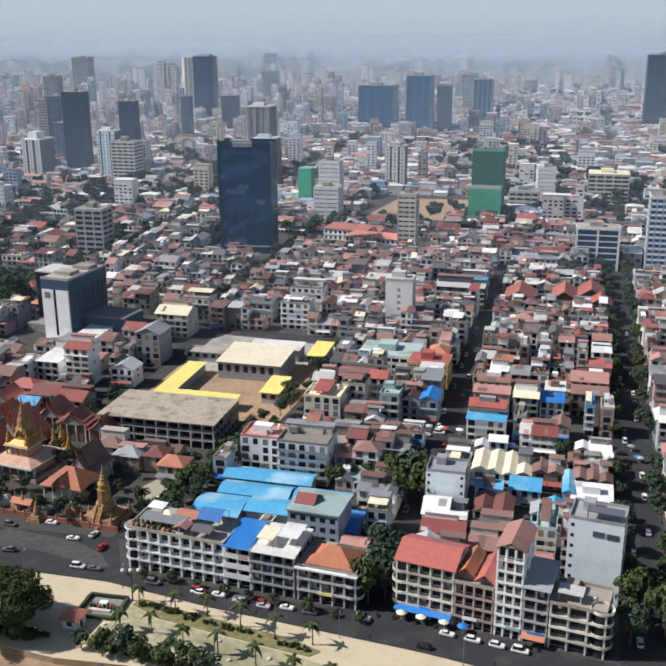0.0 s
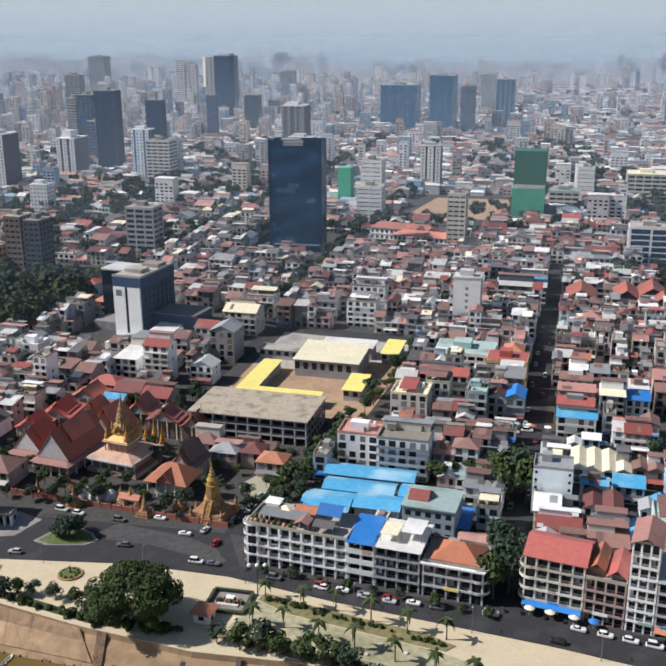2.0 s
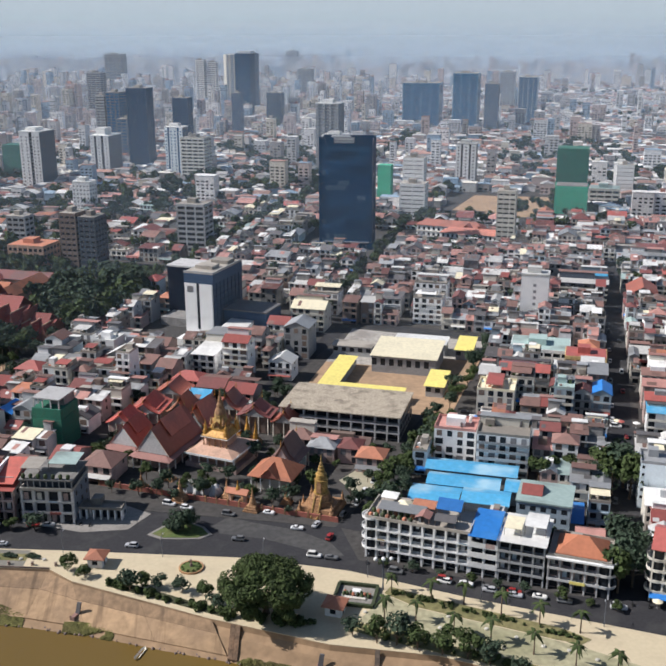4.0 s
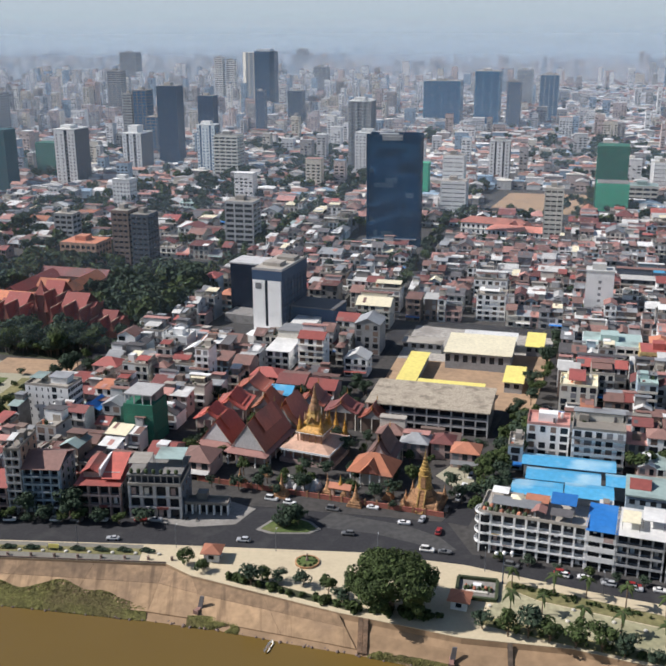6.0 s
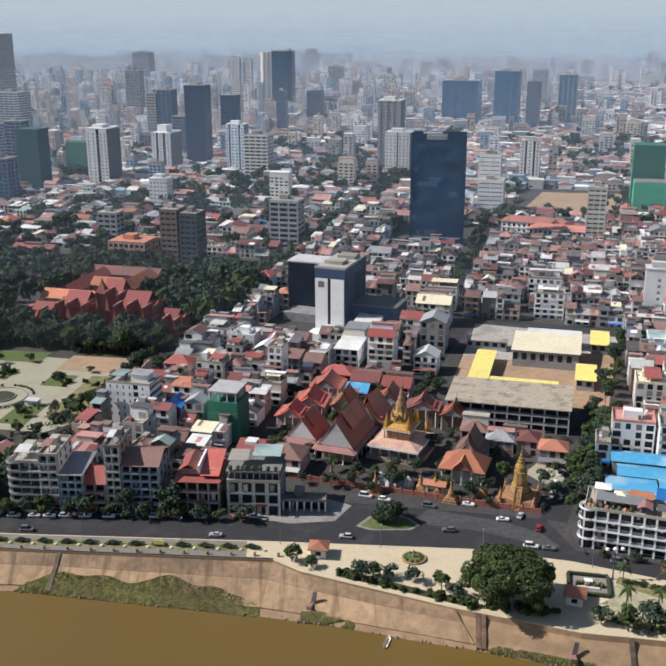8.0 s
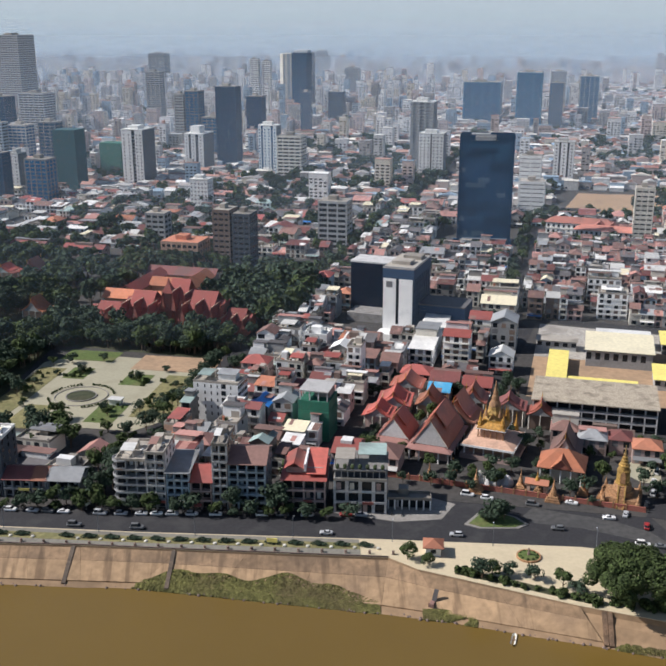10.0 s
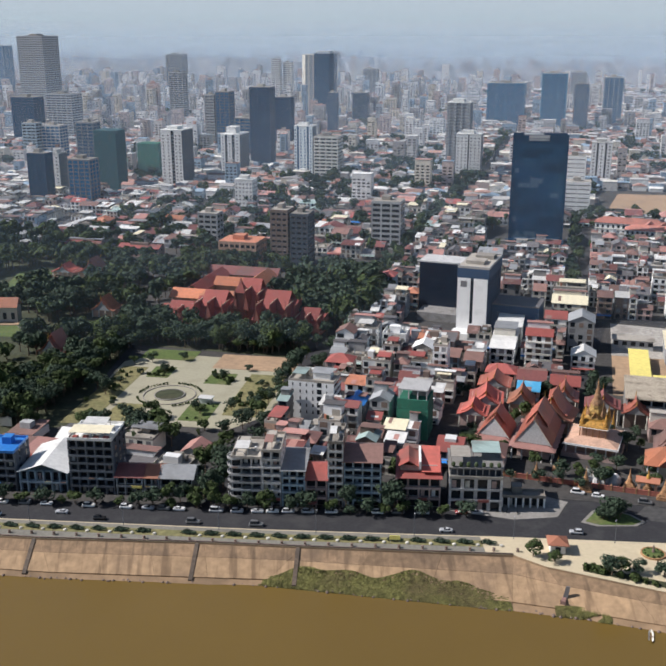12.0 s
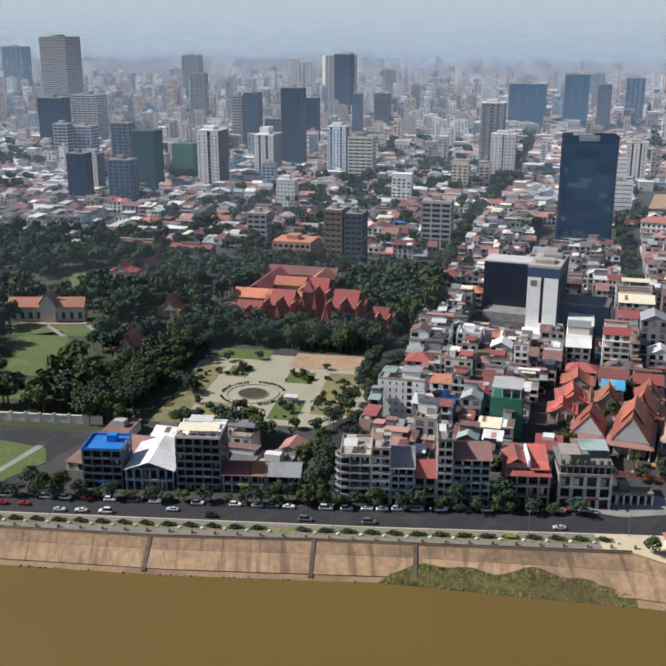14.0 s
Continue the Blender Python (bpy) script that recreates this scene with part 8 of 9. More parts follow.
MUDGRASS = surface("bank_grass", (0.15, 0.142, 0.045), rough=0.95, vary=0.35, grain=0.5, stain=0.4, dirt=(0.13, 0.09, 0.05), dirt_amount=0.5, island=True)
s = Shape()
for i in range(34000):
    x = rng.choice((rng.uniform(-224, -146), rng.uniform(-216, -150), rng.uniform(-212, -152), rng.uniform(-134, -120), rng.uniform(-95, -60)))
    thick = 0.38 * min(1, max(0.25, (x + 226) / 25, 0)) * min(1, max(0.4, (-140 - x) / 20)) if x > -224 else 0.10
    f = 1.02 - thick * (1 + 0.45 * noise.noise(Vector((x * 0.09, 0, 0)))) * min(1.25, abs(rng.gauss(0, 0.55)))
    y = line_at(BANK, x) * (1 - f) + line_at(SHORE, x) * f
    z = -7 * f + 0.15
    a, k = rng.uniform(0, 6.28), rng.uniform(0.2, 0.5)
    if noise.noise(Vector((x * 0.10, y * 0.2, 3))) < (-2 if -216 < x < -146 else -0.05):
        continue
    s.add([(x - k * math.cos(a), y - k * math.sin(a), z - 0.1), (x + k * math.cos(a), y + k * math.sin(a), z - 0.1), (x + k * 0.7 * math.cos(a) + 0.2, y + 0.35, z + 0.36), (x - k * 0.7 * math.cos(a), y + 0.4, z + 0.33)], [(0, 1, 2, 3)])
setting("bank_grass", s, MUDGRASS, "rough green-brown grass at the foot of the bank", kind="stuff", category="grass")
s = Shape()
for i in range(420):
    x = rng.uniform(-345, -30)
    y = line_at(SHORE, x) + rng.uniform(-0.5, 2.5)
    k = rng.uniform(0.15, 0.6)
    s.lathe([(k, -7.2), (k * 0.8, -6.9 + k * 0.3), (k * 0.3, -6.85 + k * 0.6)], 6, x, y)
setting("shore_stones", s, WALLS["brown"], "dark wet stones along the water's edge", kind="stuff", category="stones")


def pier_pipe(x, y, turn):
    t = thing("pump_frame", x, y, turn, -5.0, "rusty dark pump frame on the bank", "pump")
    part("pipe", Shape().box(-0.6, 0.6, -2.0, 2.5, 0, 1.0), ROOFS["rust"], t)
    part("frame_board", Shape().add([(-0.7, -0.2, -0.5), (0.7, -0.2, -0.5), (1.3, 0.6, 4.2), (0.1, 0.6, 4.2), (-0.7, 0.2, -0.5), (0.7, 0.2, -0.5), (1.3, 1.0, 4.2), (0.1, 1.0, 4.2)], [(0, 1, 2, 3), (4, 7, 6, 5), (0, 4, 5, 1), (1, 5, 6, 2), (2, 6, 7, 3), (3, 7, 4, 0)]), ROOFS["slate"], t)
    part("leg", Shape().box(-0.8, -0.6, -2, -1.8, -2.4, 1.2), ROOFS["rust"], t)
    part("leg", Shape().box(0.6, 0.8, -2, -1.8, -2.4, 1.2), ROOFS["rust"], t)


pier_pipe(-131, 231.3, -25)
pier_pipe(-64.8, 205.2, -10)
t = thing("rowing_boat", -111.5, 216.4, 70, -7, "small pale wooden rowing boat on the river", "boat")
part("hull", Shape().add([(-3, 0, 0.5), (-2, -0.7, 0.35), (2, -0.7, 0.35), (3, 0, 0.5), (2, 0.7, 0.35), (-2, 0.7, 0.35), (-2, 0, -0.2), (2, 0, -0.2)], [(0, 1, 6), (1, 2, 7, 6), (2, 3, 7), (3, 4, 7), (4, 5, 6, 7), (5, 0, 6)]), WALLS["cream"], t)
part("bench", Shape().box(-0.2, 0.2, -0.6, 0.6, 0.2, 0.3), WALLS["brown"], t)

# north promenade: grass strips with palms, shrubs, shelter and memorial garden
sheet("lawn_strip", [(-46, 231), (-38, 224), (-4, 208), (2, 205.5), (5, 207.5), (-2, 213), (-34, 228.5), (-44, 234)], 0.3, DRYGRASS, "green planted strip with palms", 0.15)
sheet("lawn_bankside", [(-56, 214), (-42, 207), (-12, 194), (30, 176), (31, 178.5), (-10, 197), (-40, 210.5), (-54, 217.5)], 0.3, DRYGRASS, "dry grass edging by the bank", 0.15)
sheet("lawn_bankside_2", [(-124, 238), (-112, 232.5), (-90, 221.6), (-88, 223.4), (-110, 235), (-123, 241)], 0.3, PARK_SHADE_SOIL, "planting edge by the bank in dark shade-toned soil", 0.15)
sheet("pavement_palms", [(-54, 218), (-40, 211), (-10, 197.5), (31, 179), (33, 184), (4, 203), (-4, 207.5), (-38, 223.5), (-46, 230.5)], 0.22, PALMPAVE, "mottled grey-green paving among the palms", 0.05)
for x, y, k in ((-47.1, 218.9, 1.0), (-38.9, 217.6, 0.9), (-29.9, 210.8, 1.0), (-20.9, 207.7, 1.05), (-11.2, 202.1, 1.0), (-2, 197, 0.95), (7, 193, 1.0), (-33.6, 226.1, 1.05), (-24.9, 224.7, 1.0), (-15.8, 219.3, 1.1), (-6.7, 214.5, 1.0), (-44, 231, 0.9), (3, 210.5, 1.0)):
    palm(x, y, k)
for i in range(46):
    x = rng.uniform(-44, 2)
    bush(x, line_at([(-46, 232), (5, 206.5)], x) + rng.uniform(-1, 1), rng.uniform(0.7, 1.2), 0.25)
for i in range(64):
    x = rng.uniform(-124, -66) if i < 40 else rng.uniform(-56, 5)
    bush(x, line_at([(-124, 239.5), (-88, 222), (-56, 214.5), (6, 188.5)], x) + rng.uniform(-0.8, 0.8), rng.uniform(1.1, 2.3) if i < 40 else rng.uniform(0.8, 1.6), 0.25)
for x, y, k in ((-50, 208.5, 0.62), (-45, 207.5, 0.68), (-40, 205.5, 0.7), (-34, 203, 0.7), (-28, 201, 0.66), (-23, 198.5, 0.6), (-16, 196, 0.4), (-56, 212, 0.5), (-116.7, 235.3, 0.72), (-113.5, 237, 0.55), (-109, 236.8, 0.48), (-102, 234.2, 0.5), (-95.2, 229.5, 0.62), (-136.5, 246.5, 0.6), (-131, 243.5, 0.5), (-92, 226, 0.55)):
    tree(x, y, k * (1.25 if x < -90 else 1.5), label="low bushy tree along the promenade", group="promenade trees", z=-1.0)
for x, y in ((-52, 222), (-33, 214), (-26, 211), (-30, 219), (-21, 213), (-14, 209), (-8, 205), (-2, 203), (-18, 205), (4, 199)):
    t = new("stone_seat", stone_mesh)
    t.matrix_world = pose(x, y, 0.16)
    tagged(t, "round pale stone seat on the promenade", "seat", "stone seats")


def shelter(x, y, turn, w=5.0, roof="orange", label="small pale kiosk with a red-orange hipped roof"):
    t = thing("kiosk", x, y, turn, 0.16, label, "kiosk")
    part("wall", Shape().box(-w / 2 + 0.5, w / 2 - 0.5, -w / 2 + 0.5, w / 2 - 0.5, 0, 2.9), WALLS["white"], t)
    ob = part("window", PANE, None, t)
    ob.location, ob.scale = (0, -w / 2 + 0.5, 0.9), (1.6, 1, 1.3)
    ob = part("door", PANE, None, t)
    ob.location, ob.rotation_euler, ob.scale = (w / 2 - 0.5, 0, 0), (0, 0, math.pi / 2), (1.0, 1, 2.1)
    part("roof", Shape().hip(-w / 2, w / 2, -w / 2, w / 2, 2.9, 4.6, 0.4), ROOFS[roof], t)


shelter(-60, 222.5, -20, 5.4, "orange", "small pale kiosk with a coral red hipped roof")
shelter(-128.5, 250, -8, 5.4)
t = thing("memorial_garden", -54, 230, -14, 0.16, "small hedged memorial garden with pale paving", "garden bed")
part("paving", Shape().box(-5, 5, -4.5, 4.5, 0, 0.12), PAVING, t)
for box in ((-5.6, 5.6, 4.5, 5.4), (-5.6, 5.6, -5.4, -4.5), (-5.9, -5.0, -4.5, 4.5), (5.0, 5.9, -4.5, 4.5)):
    part("hedge", Shape().box(*box, 0, 1.0), HEDGE, t)
part("statue_base", Shape().box(-1.2, 1.2, 0.2, 2.0, 0.12, 1.2), WALLS["white"], t)
part("slab", Shape().box(-3, 3, -2, -1, 0.12, 0.5), WALLS["cream"], t)
for i in range(12):
    a = i * 2.4
    part("planter", Shape().lathe([(0.4, 0.12), (0.5, 0.7), (0.35, 1.2), (0.05, 1.4)], 7, 3.6 * math.cos(a) + 0.3, 3.0 * math.sin(a * 1.3)), ROOFS["leafy" if i % 3 else "orange"], t)
t = thing("plaza_fountain", -100.8, 246.4, 0, 0.16, "round planted plaza fountain bed with a small statue column", "fountain")
part("kerb", Shape().lathe([(3.6, 0), (3.6, 0.5), (3.2, 0.5), (3.2, 0.2)], 32), OCHRE, t)
part("bed", Shape().lathe([(3.2, 0), (3.2, 0.35), (1.5, 0.7), (0.05, 0.8)], 24), GRASS, t)
part("column", Shape().lathe([(0.5, 0.6), (0.4, 1.6), (0.25, 1.7), (0.28, 2.6), (0.05, 3.1)], 10), WALLS["brown"], t)
for i in range(10):
    a = i * 0.63
    bush(-100.8 + 2.5 * math.cos(a), 246.4 + 2.5 * math.sin(a), 0.5, 0.5)
sheet("road_worn_patch", [(-92, 277), (-84, 273), (-70, 267.5), (-60, 259.5), (-56, 251.5), (-60, 250.5), (-68, 256), (-80, 262.5), (-94, 266.5), (-97, 271)], 0.052, WORN, "worn pale patch of asphalt at the junction")
# traffic island
isl = [(-116.5, 266.5), (-112, 263.6), (-100, 263), (-96.2, 265.5), (-99, 270.5), (-106, 275.5), (-111, 273.5)]
sheet("island_kerb", isl, 0.2, PAVING, "pale kerb of the traffic island", 0.2)
cx, cy = sum(p[0] for p in isl) / 7, sum(p[1] for p in isl) / 7
sheet("island_lawn", [(cx + (x - cx) * 0.86, cy + (y - cy) * 0.84) for x, y in isl], 0.28, GRASS, "green lawn of the traffic island", 0.1)
for dx, dy, k in ((0, 0.8, 1.05), (2.5, 0.5, 0.8), (-3, 0, 0.75), (0.8, 3.4, 0.85), (-1.2, -0.8, 0.7)):
    tree(cx + dx, cy + dy, k, 0, "dense dark round tree on the traffic island", "island trees", z=-1.4)
sheet("pavement_corner", [(-160, 277), (-137, 269), (-123, 270), (-117, 280), (-126, 286), (-139, 279)], 0.15, PAVING, "pale pavement round the corner house", 0.15)
t = thing("light_mast", -46.2, 233, 0, 0.16, "tall dark light mast with white globe lamps", "street lamp")
part("pole", Shape().lathe([(0.28, 0), (0.2, 1), (0.16, 9.2)], 10), WALLS["dark"], t)
for dx in (-2.2, 0, 2.2):
    part("lamp_globe", Shape().lathe([(0.1, 9.0), (0.5, 9.3), (0.6, 9.6), (0.45, 9.95), (0.05, 10.1)], 12, dx, 0), WALLS["white"], t)
part("crossbar", Shape().box(-2.3, 2.3, -0.06, 0.06, 8.9, 9.02), WALLS["dark"], t)


def street_lamp_mesh():
    return Shape().lathe([(0.14, 0), (0.1, 0.6), (0.07, 7.0)], 8).box(-0.05, 0.05, 0, 1.8, 6.9, 7.0).data("street_lamp", WALLS["steel"]), Shape().box(-0.15, 0.15, 1.2, 1.9, 6.78, 6.9).data("lamp_head", WALLS["white"])


LAMP = street_lamp_mesh()
for i in range(17):
    x = -440 + i * 30
    if x > 60:
        break
    t = new("street_lamp", LAMP[0])
    t.matrix_world = pose(x, line_at(KERB, x) - 1.2, 0.16, 0, 0, -10)
    tagged(t, "thin grey street lamp on the road's edge", "street lamp", "street lamps")
    part("lamp_head", LAMP[1], None, t)
t = thing("yellow_signboard", -176.3, 256.5, -8, 0.2, "yellow signboard on posts by the quay", "sign")
part("board", Shape().box(-1.6, 1.6, -0.1, 0.1, 0.8, 2.2), ROOFS["yellow"], t)
part("post", Shape().box(-1.4, -1.25, -0.05, 0.05, 0, 0.8), STEEL, t)
part("post", Shape().box(1.25, 1.4, -0.05, 0.05, 0, 0.8), STEEL, t)


# ---- vehicles ----
def paint(name, c):
    return surface("car_paint_" + name, c, rough=0.3, vary=0.1, dirt_amount=0.1)


PAINTS = [paint("white", (0.72, 0.72, 0.72)), paint("silver", (0.45, 0.46, 0.48)), paint("black", (0.02, 0.02, 0.022)), paint("grey", (0.14, 0.145, 0.15)), paint("red", (0.3, 0.03, 0.03)), paint("white_pearl", (0.78, 0.77, 0.74))]
TYRE = surface("tyre_rubber", (0.02, 0.02, 0.02), rough=0.9)


def loft(s, rows):
    k = len(s.v)
    n = len(rows[0])
    for r in rows:
        s.v += r
    for j in range(len(rows) - 1):
        for i in range(n):
            a, b = k + j * n + i, k + j * n + (i + 1) % n
            s.f.append((a, b, b + n, a + n))
    s.f.append(tuple(k + (len(rows) - 1) * n + i for i in range(n)))


def ring(x0, x1, y, z):
    c = 0.25
    return [(x0, -y + c, z), (x0 + c, -y, z), (x1 - c, -y, z), (x1, -y + c, z), (x1, y - c, z), (x1 - c, y, z), (x0 + c, y, z), (x0, y - c, z)]


def car_meshes(L, Wd, H, suv):
    b = Shape()
    loft(b, [ring(-L / 2 + 0.1, L / 2 - 0.1, Wd / 2 - 0.05, 0.25), ring(-L / 2, L / 2, Wd / 2, 0.5), ring(-L / 2 + 0.03, L / 2 - 0.05, Wd / 2, 0.8), ring(-L / 2 + 0.15, L / 2 - 0.2, Wd / 2 - 0.08, 0.95)])
    g = Shape()
    r0, r1 = (-L / 2 + 0.25, L / 2 - 1.25) if suv else (-L / 2 + 0.75, L / 2 - 1.35)
    loft(g, [ring(r0, r1, Wd / 2 - 0.12, 0.93), ring(r0 + 0.3, r1 - 0.55, Wd / 2 - 0.27, H - 0.06)])
    r = Shape()
    loft(r, [ring(r0 + 0.28, r1 - 0.53, Wd / 2 - 0.26, H - 0.07), ring(r0 + 0.4, r1 - 0.68, Wd / 2 - 0.36, H)])
    return b, g, r


WHEEL = Shape()
loft(WHEEL, [[(0.33 * math.cos(i * 0.5236), y, 0.33 * math.sin(i * 0.5236)) for i in range(12)] for y in (-0.11, 0.11)])
WHEEL = WHEEL.data("wheel", TYRE)
CAR_SETS = []
for L, Wd, H, suv in ((4.1, 1.65, 1.35, False), (4.2, 1.7, 1.6, True), (4.6, 1.75, 1.9, True)):
    b, g, r = car_meshes(L, Wd, H, suv)
    CAR_SETS.append((L, Wd, [b.data("car", p) for p in PAINTS], g.data("cabin_glass", DARK), [r.data("roof_panel", p) for p in PAINTS]))
COLOUR_WORDS = ["white", "silver", "black", "grey", "dark red", "pearl white"]


def car(x, y, turn, rng):
    L, Wd, bodies, g, roofs = CAR_SETS[rng.choice((0, 0, 1, 1, 2))]
    k = rng.choice((0, 0, 0, 1, 1, 2, 3, 3, 4, 5, 5))
    t = new("car", bodies[k])
    t.matrix_world = pose(x, y, 0.06, 0, 0, turn)
    tagged(t, f"{COLOUR_WORDS[k]} car standing on the asphalt road", "car", "cars on the streets")
    part("cabin_glass", g, None, t)
    part("roof_panel", roofs[k], None, t)
    for sx in (-0.3, 0.3):
        for sy in (-1, 1):
            ob = part("wheel", WHEEL, None, t)
            ob.location = (L * sx, sy * (Wd / 2 - 0.1), 0.33)


BIKE_BODY = Shape().box(-0.5, 0.5, -0.12, 0.12, 0.45, 0.75).box(-0.7, 0.1, -0.14, 0.14, 0.75, 0.88).box(0.45, 0.62, -0.05, 0.05, 0.3, 1.05).box(0.45, 0.55, -0.35, 0.35, 1.0, 1.06).data("motorbike", PAINTS[2])
BIKE_WHEEL = Shape()
loft(BIKE_WHEEL, [[(0.28 * math.cos(i * 0.785), y, 0.28 * math.sin(i * 0.785)) for i in range(8)] for y in (-0.05, 0.05)])
BIKE_WHEEL = BIKE_WHEEL.data("wheel", TYRE)


def motorbike(x, y, turn):
    t = new("motorbike", BIKE_BODY)
    t.matrix_world = pose(x, y, 0.06, 0, 0, turn)
    tagged(t, "parked dark motorbike by the kerb", "motorbike", "motorbikes")
    for sx in (-0.6, 0.6):
        ob = part("wheel", BIKE_WHEEL, None, t)
        ob.location = (sx, 0, 0.28)


rng = random.Random(77)


def slope(pts, x):
    return math.degrees(math.atan2(line_at(pts, x + 2) - line_at(pts, x - 2), 4))


x = -345.0
while x < 62:
    a = slope(KERB, x)
    if rng.random() < 0.3:
        off = rng.choice((2.2, 5.2)) if x < -150 else rng.choice((2.5, 5.5))
        car(x, line_at(KERB, x) + off, a + rng.choice((0, 180)), rng)
    if x < -148 and rng.random() < 0.85 or -46 < x < 60 and rng.random() < 0.6:
        f = [(-700, 343), (-340, 293.8), (-312, 290), (-230, 279.5), (-160, 275.5), (-145, 275), (-52, 247), (3, 226), (26, 220), (77, 196.5), (300, 93)]
        car(x, line_at(f, x) - 1.6, slope(f, x), rng)
    x += rng.uniform(4.8, 8)
for x, y, a in ((-112, 286, -20), (-106, 283, -22), (-92, 278, -20), (-79, 278.5, -20), (-70, 268, -10), (-88, 262, 170), (-120, 259.5, 170), (-60, 262, 70), (-64, 270, 65), (-55, 276, 65), (-50, 284, 65), (-47, 292, 65), (-43, 300, 65)):
    car(x, y, a, rng)
for i in range(26):
    p = W(-105 + i * 8.5 + rng.uniform(-2, 2), 341 + rng.choice((-3.4, 0.2, 3.4)))
    car(p.x, p.y, GRID + rng.choice((0, 180)), rng)
for i in range(22):
    p = W(25 + rng.choice((-2.5, 2.5)), 225 + i * 14 + rng.uniform(-3, 3))
    car(p.x, p.y, 73, rng)
for i in range(16):
    p = W(-46 + rng.choice((-2.6, 2.4)), 262 + i * 15 + rng.uniform(-3, 3))
    car(p.x, p.y, 73, rng)
for i in range(70):
    x = rng.uniform(-330, 60)
    if -135 < x < -50:
        x -= 90
    f = [(-700, 343), (-340, 293.8), (-312, 290), (-230, 279.5), (-160, 275.5), (-145, 275), (-52, 247), (3, 226), (26, 220), (77, 196.5), (300, 93)]
    motorbike(x, line_at(f, x) + 0.9, slope(f, x) + 90 + rng.uniform(-15, 15))
# awnings, stall umbrellas along the house fronts
UMB = Shape().lathe([(1.5, 2.1), (1.45, 2.15), (0.7, 2.5), (0.05, 2.7)], 10)
UMB_DATA = [UMB.data("canopy", ROOFS[k]) for k in ("white", "creamroof", "red", "green", "blue")]
UMB_POLE = Shape().lathe([(0.25, 0), (0.25, 0.08), (0.04, 0.1), (0.04, 2.2)], 8).data("parasol", STEEL)
for i in range(60):
    if i < 12:
        x = rng.uniform(-330, 70)
        if -150 < x < -48:
            continue
        f = [(-340, 293.8), (-312, 290), (-230, 279.5), (-160, 275.5), (-52, 247), (3, 226), (26, 220), (77, 196.5)]
        p = Vector((x, line_at(f, x) + 1.3))
    else:
        p = W(rng.uniform(-100, 110), 341 + rng.choice((-5, 5)) + rng.uniform(-0.6, 0.6))
    t = new("parasol", UMB_POLE)
    t.matrix_world = pose(p.x, p.y, 0.05)
    tagged(t, "open stall parasol on the pavement", "parasol", "stall parasols")
    part("canopy", rng.choice(UMB_DATA), None, t)

def stall_meshes():
    frame_shape = Shape().box(-1.0, 1.0, -0.6, 0.6, 0.7, 0.8, True)
    for px in (-1.1, 1.04):
        for py in (-0.8, 0.74):
            frame_shape.box(px, px + 0.06, py, py + 0.06, 0, 2.1)
    return frame_shape.data("market_stall", WALLS["concrete"]), [Shape().gable(-1.3, 1.3, -1.0, 1.0, 2.1, 2.5, "x", 0.1, 0.04).data("canopy", ROOFS[k]) for k in ("white", "grey", "blue", "green", "rust", "creamroof", "white", "slate")]


STALL = stall_meshes()
for i in range(70):
    u = rng.uniform(-104, 118)
    if abs(u - 25) < 8 or abs(u + 46) < 5:
        continue
    p = W(u, 341 + rng.choice((-4.6, -3.2, 3.4, 4.6)) + rng.uniform(-0.5, 0.5))
    t = new("market_stall", STALL[0])
    t.matrix_world = pose(p.x, p.y, 0.06, 0, 0, GRID + rng.uniform(-8, 8))
    tagged(t, "small market stall under a sheet canopy on the street", "stall", "market stalls")
    part("canopy", rng.choice(STALL[1]), None, t)

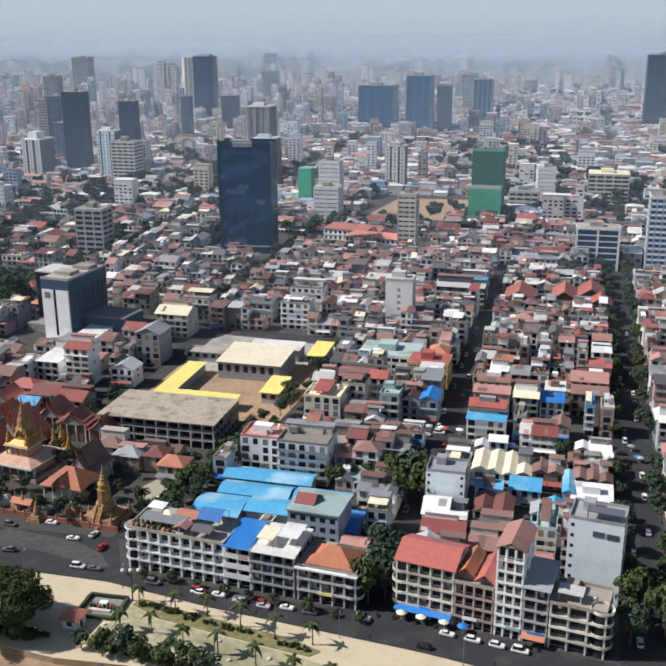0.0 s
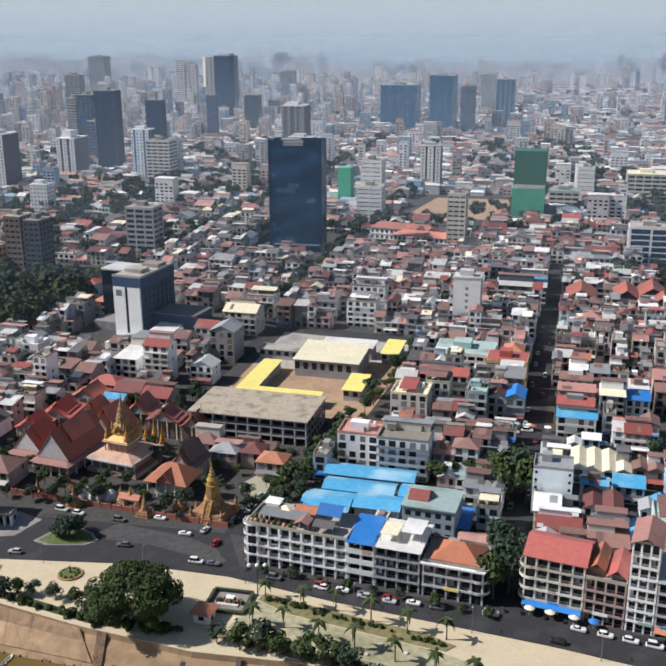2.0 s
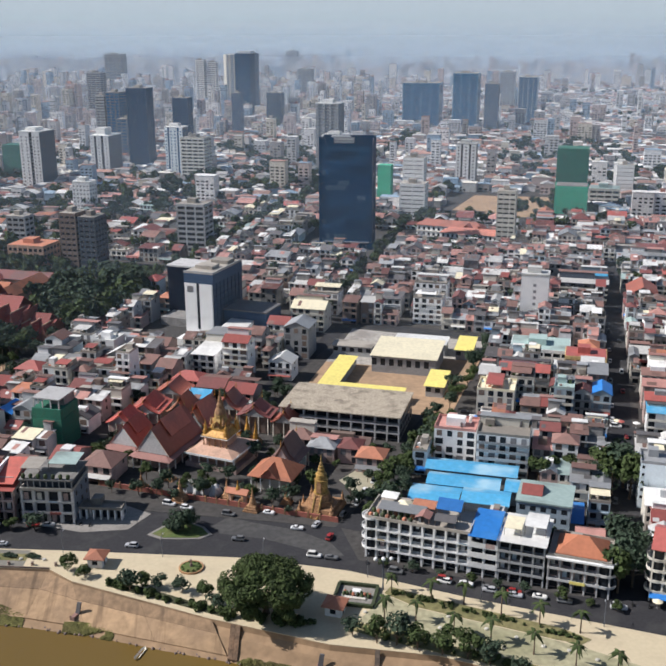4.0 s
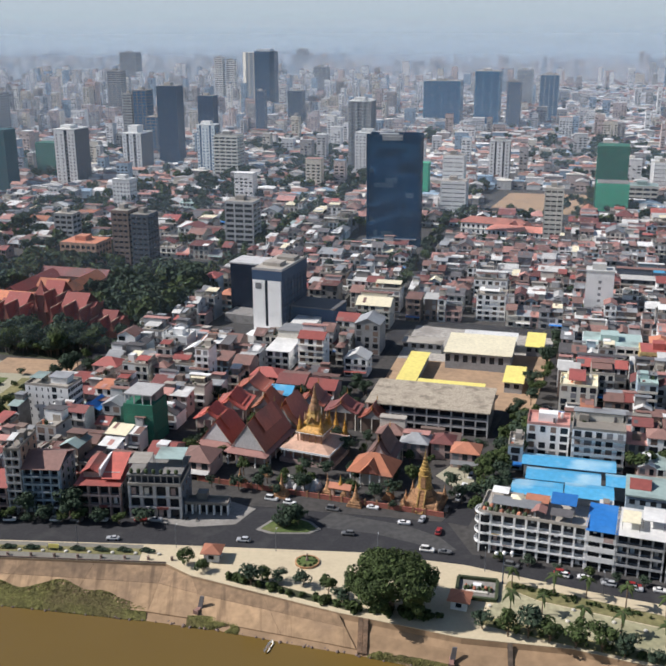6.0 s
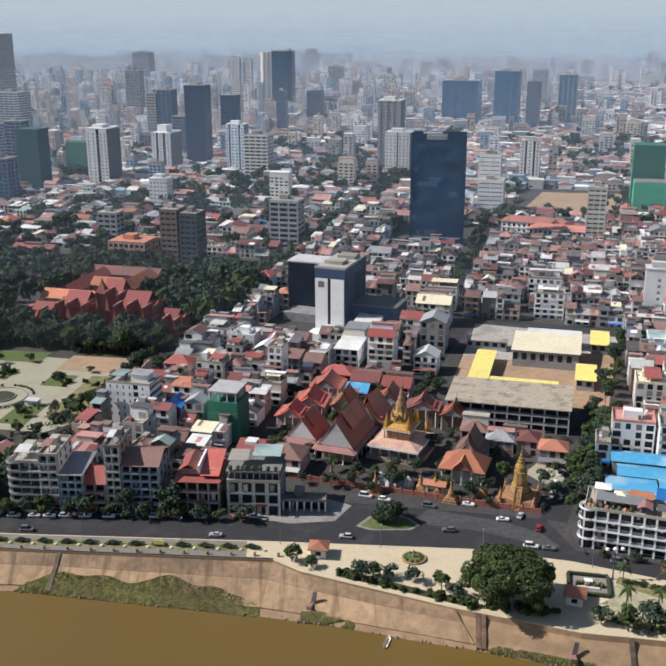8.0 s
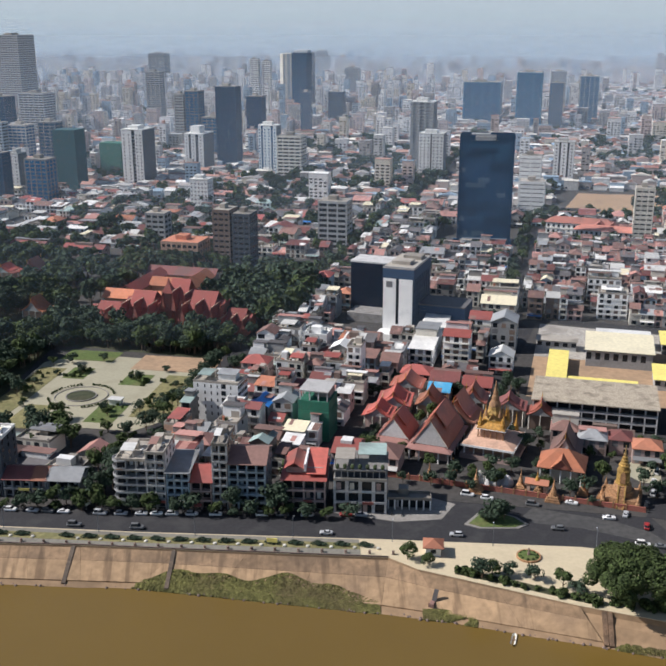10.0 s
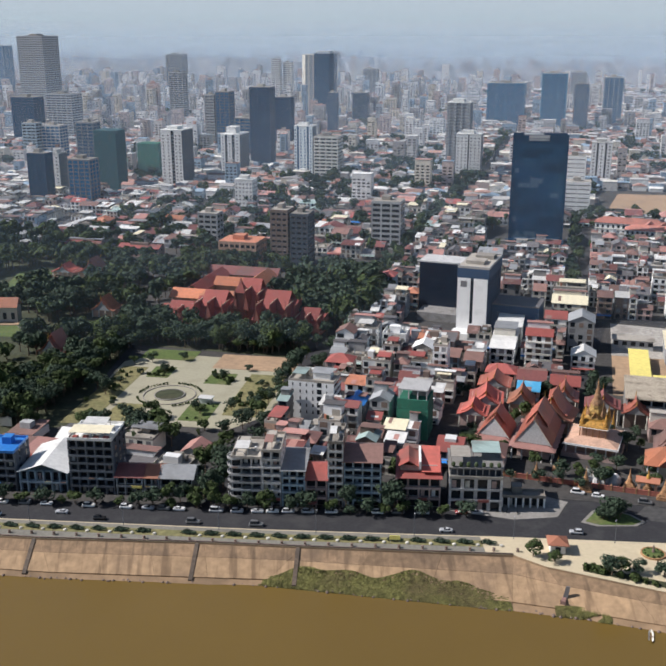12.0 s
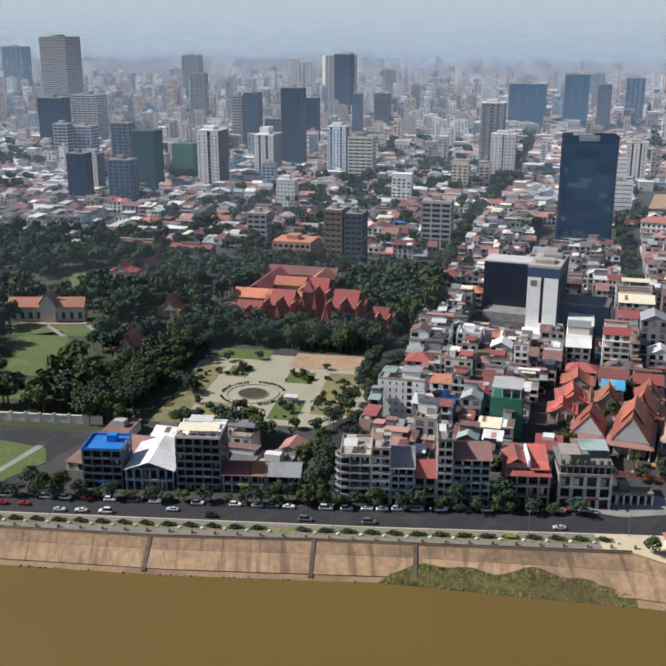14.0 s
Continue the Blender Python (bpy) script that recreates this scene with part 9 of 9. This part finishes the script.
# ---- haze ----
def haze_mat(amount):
    """Painted haze: a bluish sheet scatters part of the daylight, passes the rest."""
    m, n, l, b = node_mat("painted_haze")
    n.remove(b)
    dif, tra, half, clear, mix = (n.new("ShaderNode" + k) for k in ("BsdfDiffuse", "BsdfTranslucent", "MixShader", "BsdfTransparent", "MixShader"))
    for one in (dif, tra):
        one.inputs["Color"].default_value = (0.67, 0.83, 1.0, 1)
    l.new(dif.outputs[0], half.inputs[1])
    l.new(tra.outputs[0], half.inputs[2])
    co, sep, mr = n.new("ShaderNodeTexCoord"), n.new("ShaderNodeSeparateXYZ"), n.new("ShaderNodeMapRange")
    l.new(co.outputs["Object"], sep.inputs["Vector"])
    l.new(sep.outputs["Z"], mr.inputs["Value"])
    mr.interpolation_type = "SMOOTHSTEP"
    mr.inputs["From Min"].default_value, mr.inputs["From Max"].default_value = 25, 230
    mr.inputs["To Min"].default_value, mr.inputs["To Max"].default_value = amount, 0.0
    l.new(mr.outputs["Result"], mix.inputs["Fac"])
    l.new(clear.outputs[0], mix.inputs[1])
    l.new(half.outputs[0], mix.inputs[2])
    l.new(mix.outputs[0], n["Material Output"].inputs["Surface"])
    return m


# Eight leaning sheets are added across the city to stand in for haze.
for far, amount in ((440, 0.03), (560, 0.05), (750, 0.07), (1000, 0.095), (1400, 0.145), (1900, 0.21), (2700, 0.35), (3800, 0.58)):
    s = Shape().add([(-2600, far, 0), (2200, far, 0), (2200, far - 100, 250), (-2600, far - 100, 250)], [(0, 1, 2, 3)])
    setting("backdrop_haze", s, haze_mat(amount), "bluish see-through sheet added to imitate far haze", category="haze")

# the pale sky low over the horizon
m, n, l, b = node_mat("horizon_sky")
n.remove(b)
em, co, sep, mr, ramp = (n.new("ShaderNode" + k) for k in ("Emission", "TexCoord", "SeparateXYZ", "MapRange", "ValToRGB"))
l.new(co.outputs["Object"], sep.inputs["Vector"])
l.new(sep.outputs["Z"], mr.inputs["Value"])
mr.inputs["From Min"].default_value, mr.inputs["From Max"].default_value = 0, 700
ramp.color_ramp.elements[0].color, ramp.color_ramp.elements[1].color = (0.49, 0.575, 0.645, 1), (0.495, 0.585, 0.67, 1)
l.new(mr.outputs["Result"], ramp.inputs["Fac"])
l.new(ramp.outputs["Color"], em.inputs["Color"])
l.new(em.outputs[0], n["Material Output"].inputs["Surface"])
s = Shape().add([(-6000, 4900, -20), (5000, 4900, -20), (5000, 4900, 900), (-6000, 4900, 900)], [(0, 1, 2, 3)])
setting("backdrop", s, m, "pale blue-grey hazy sky over the horizon", category="sky")
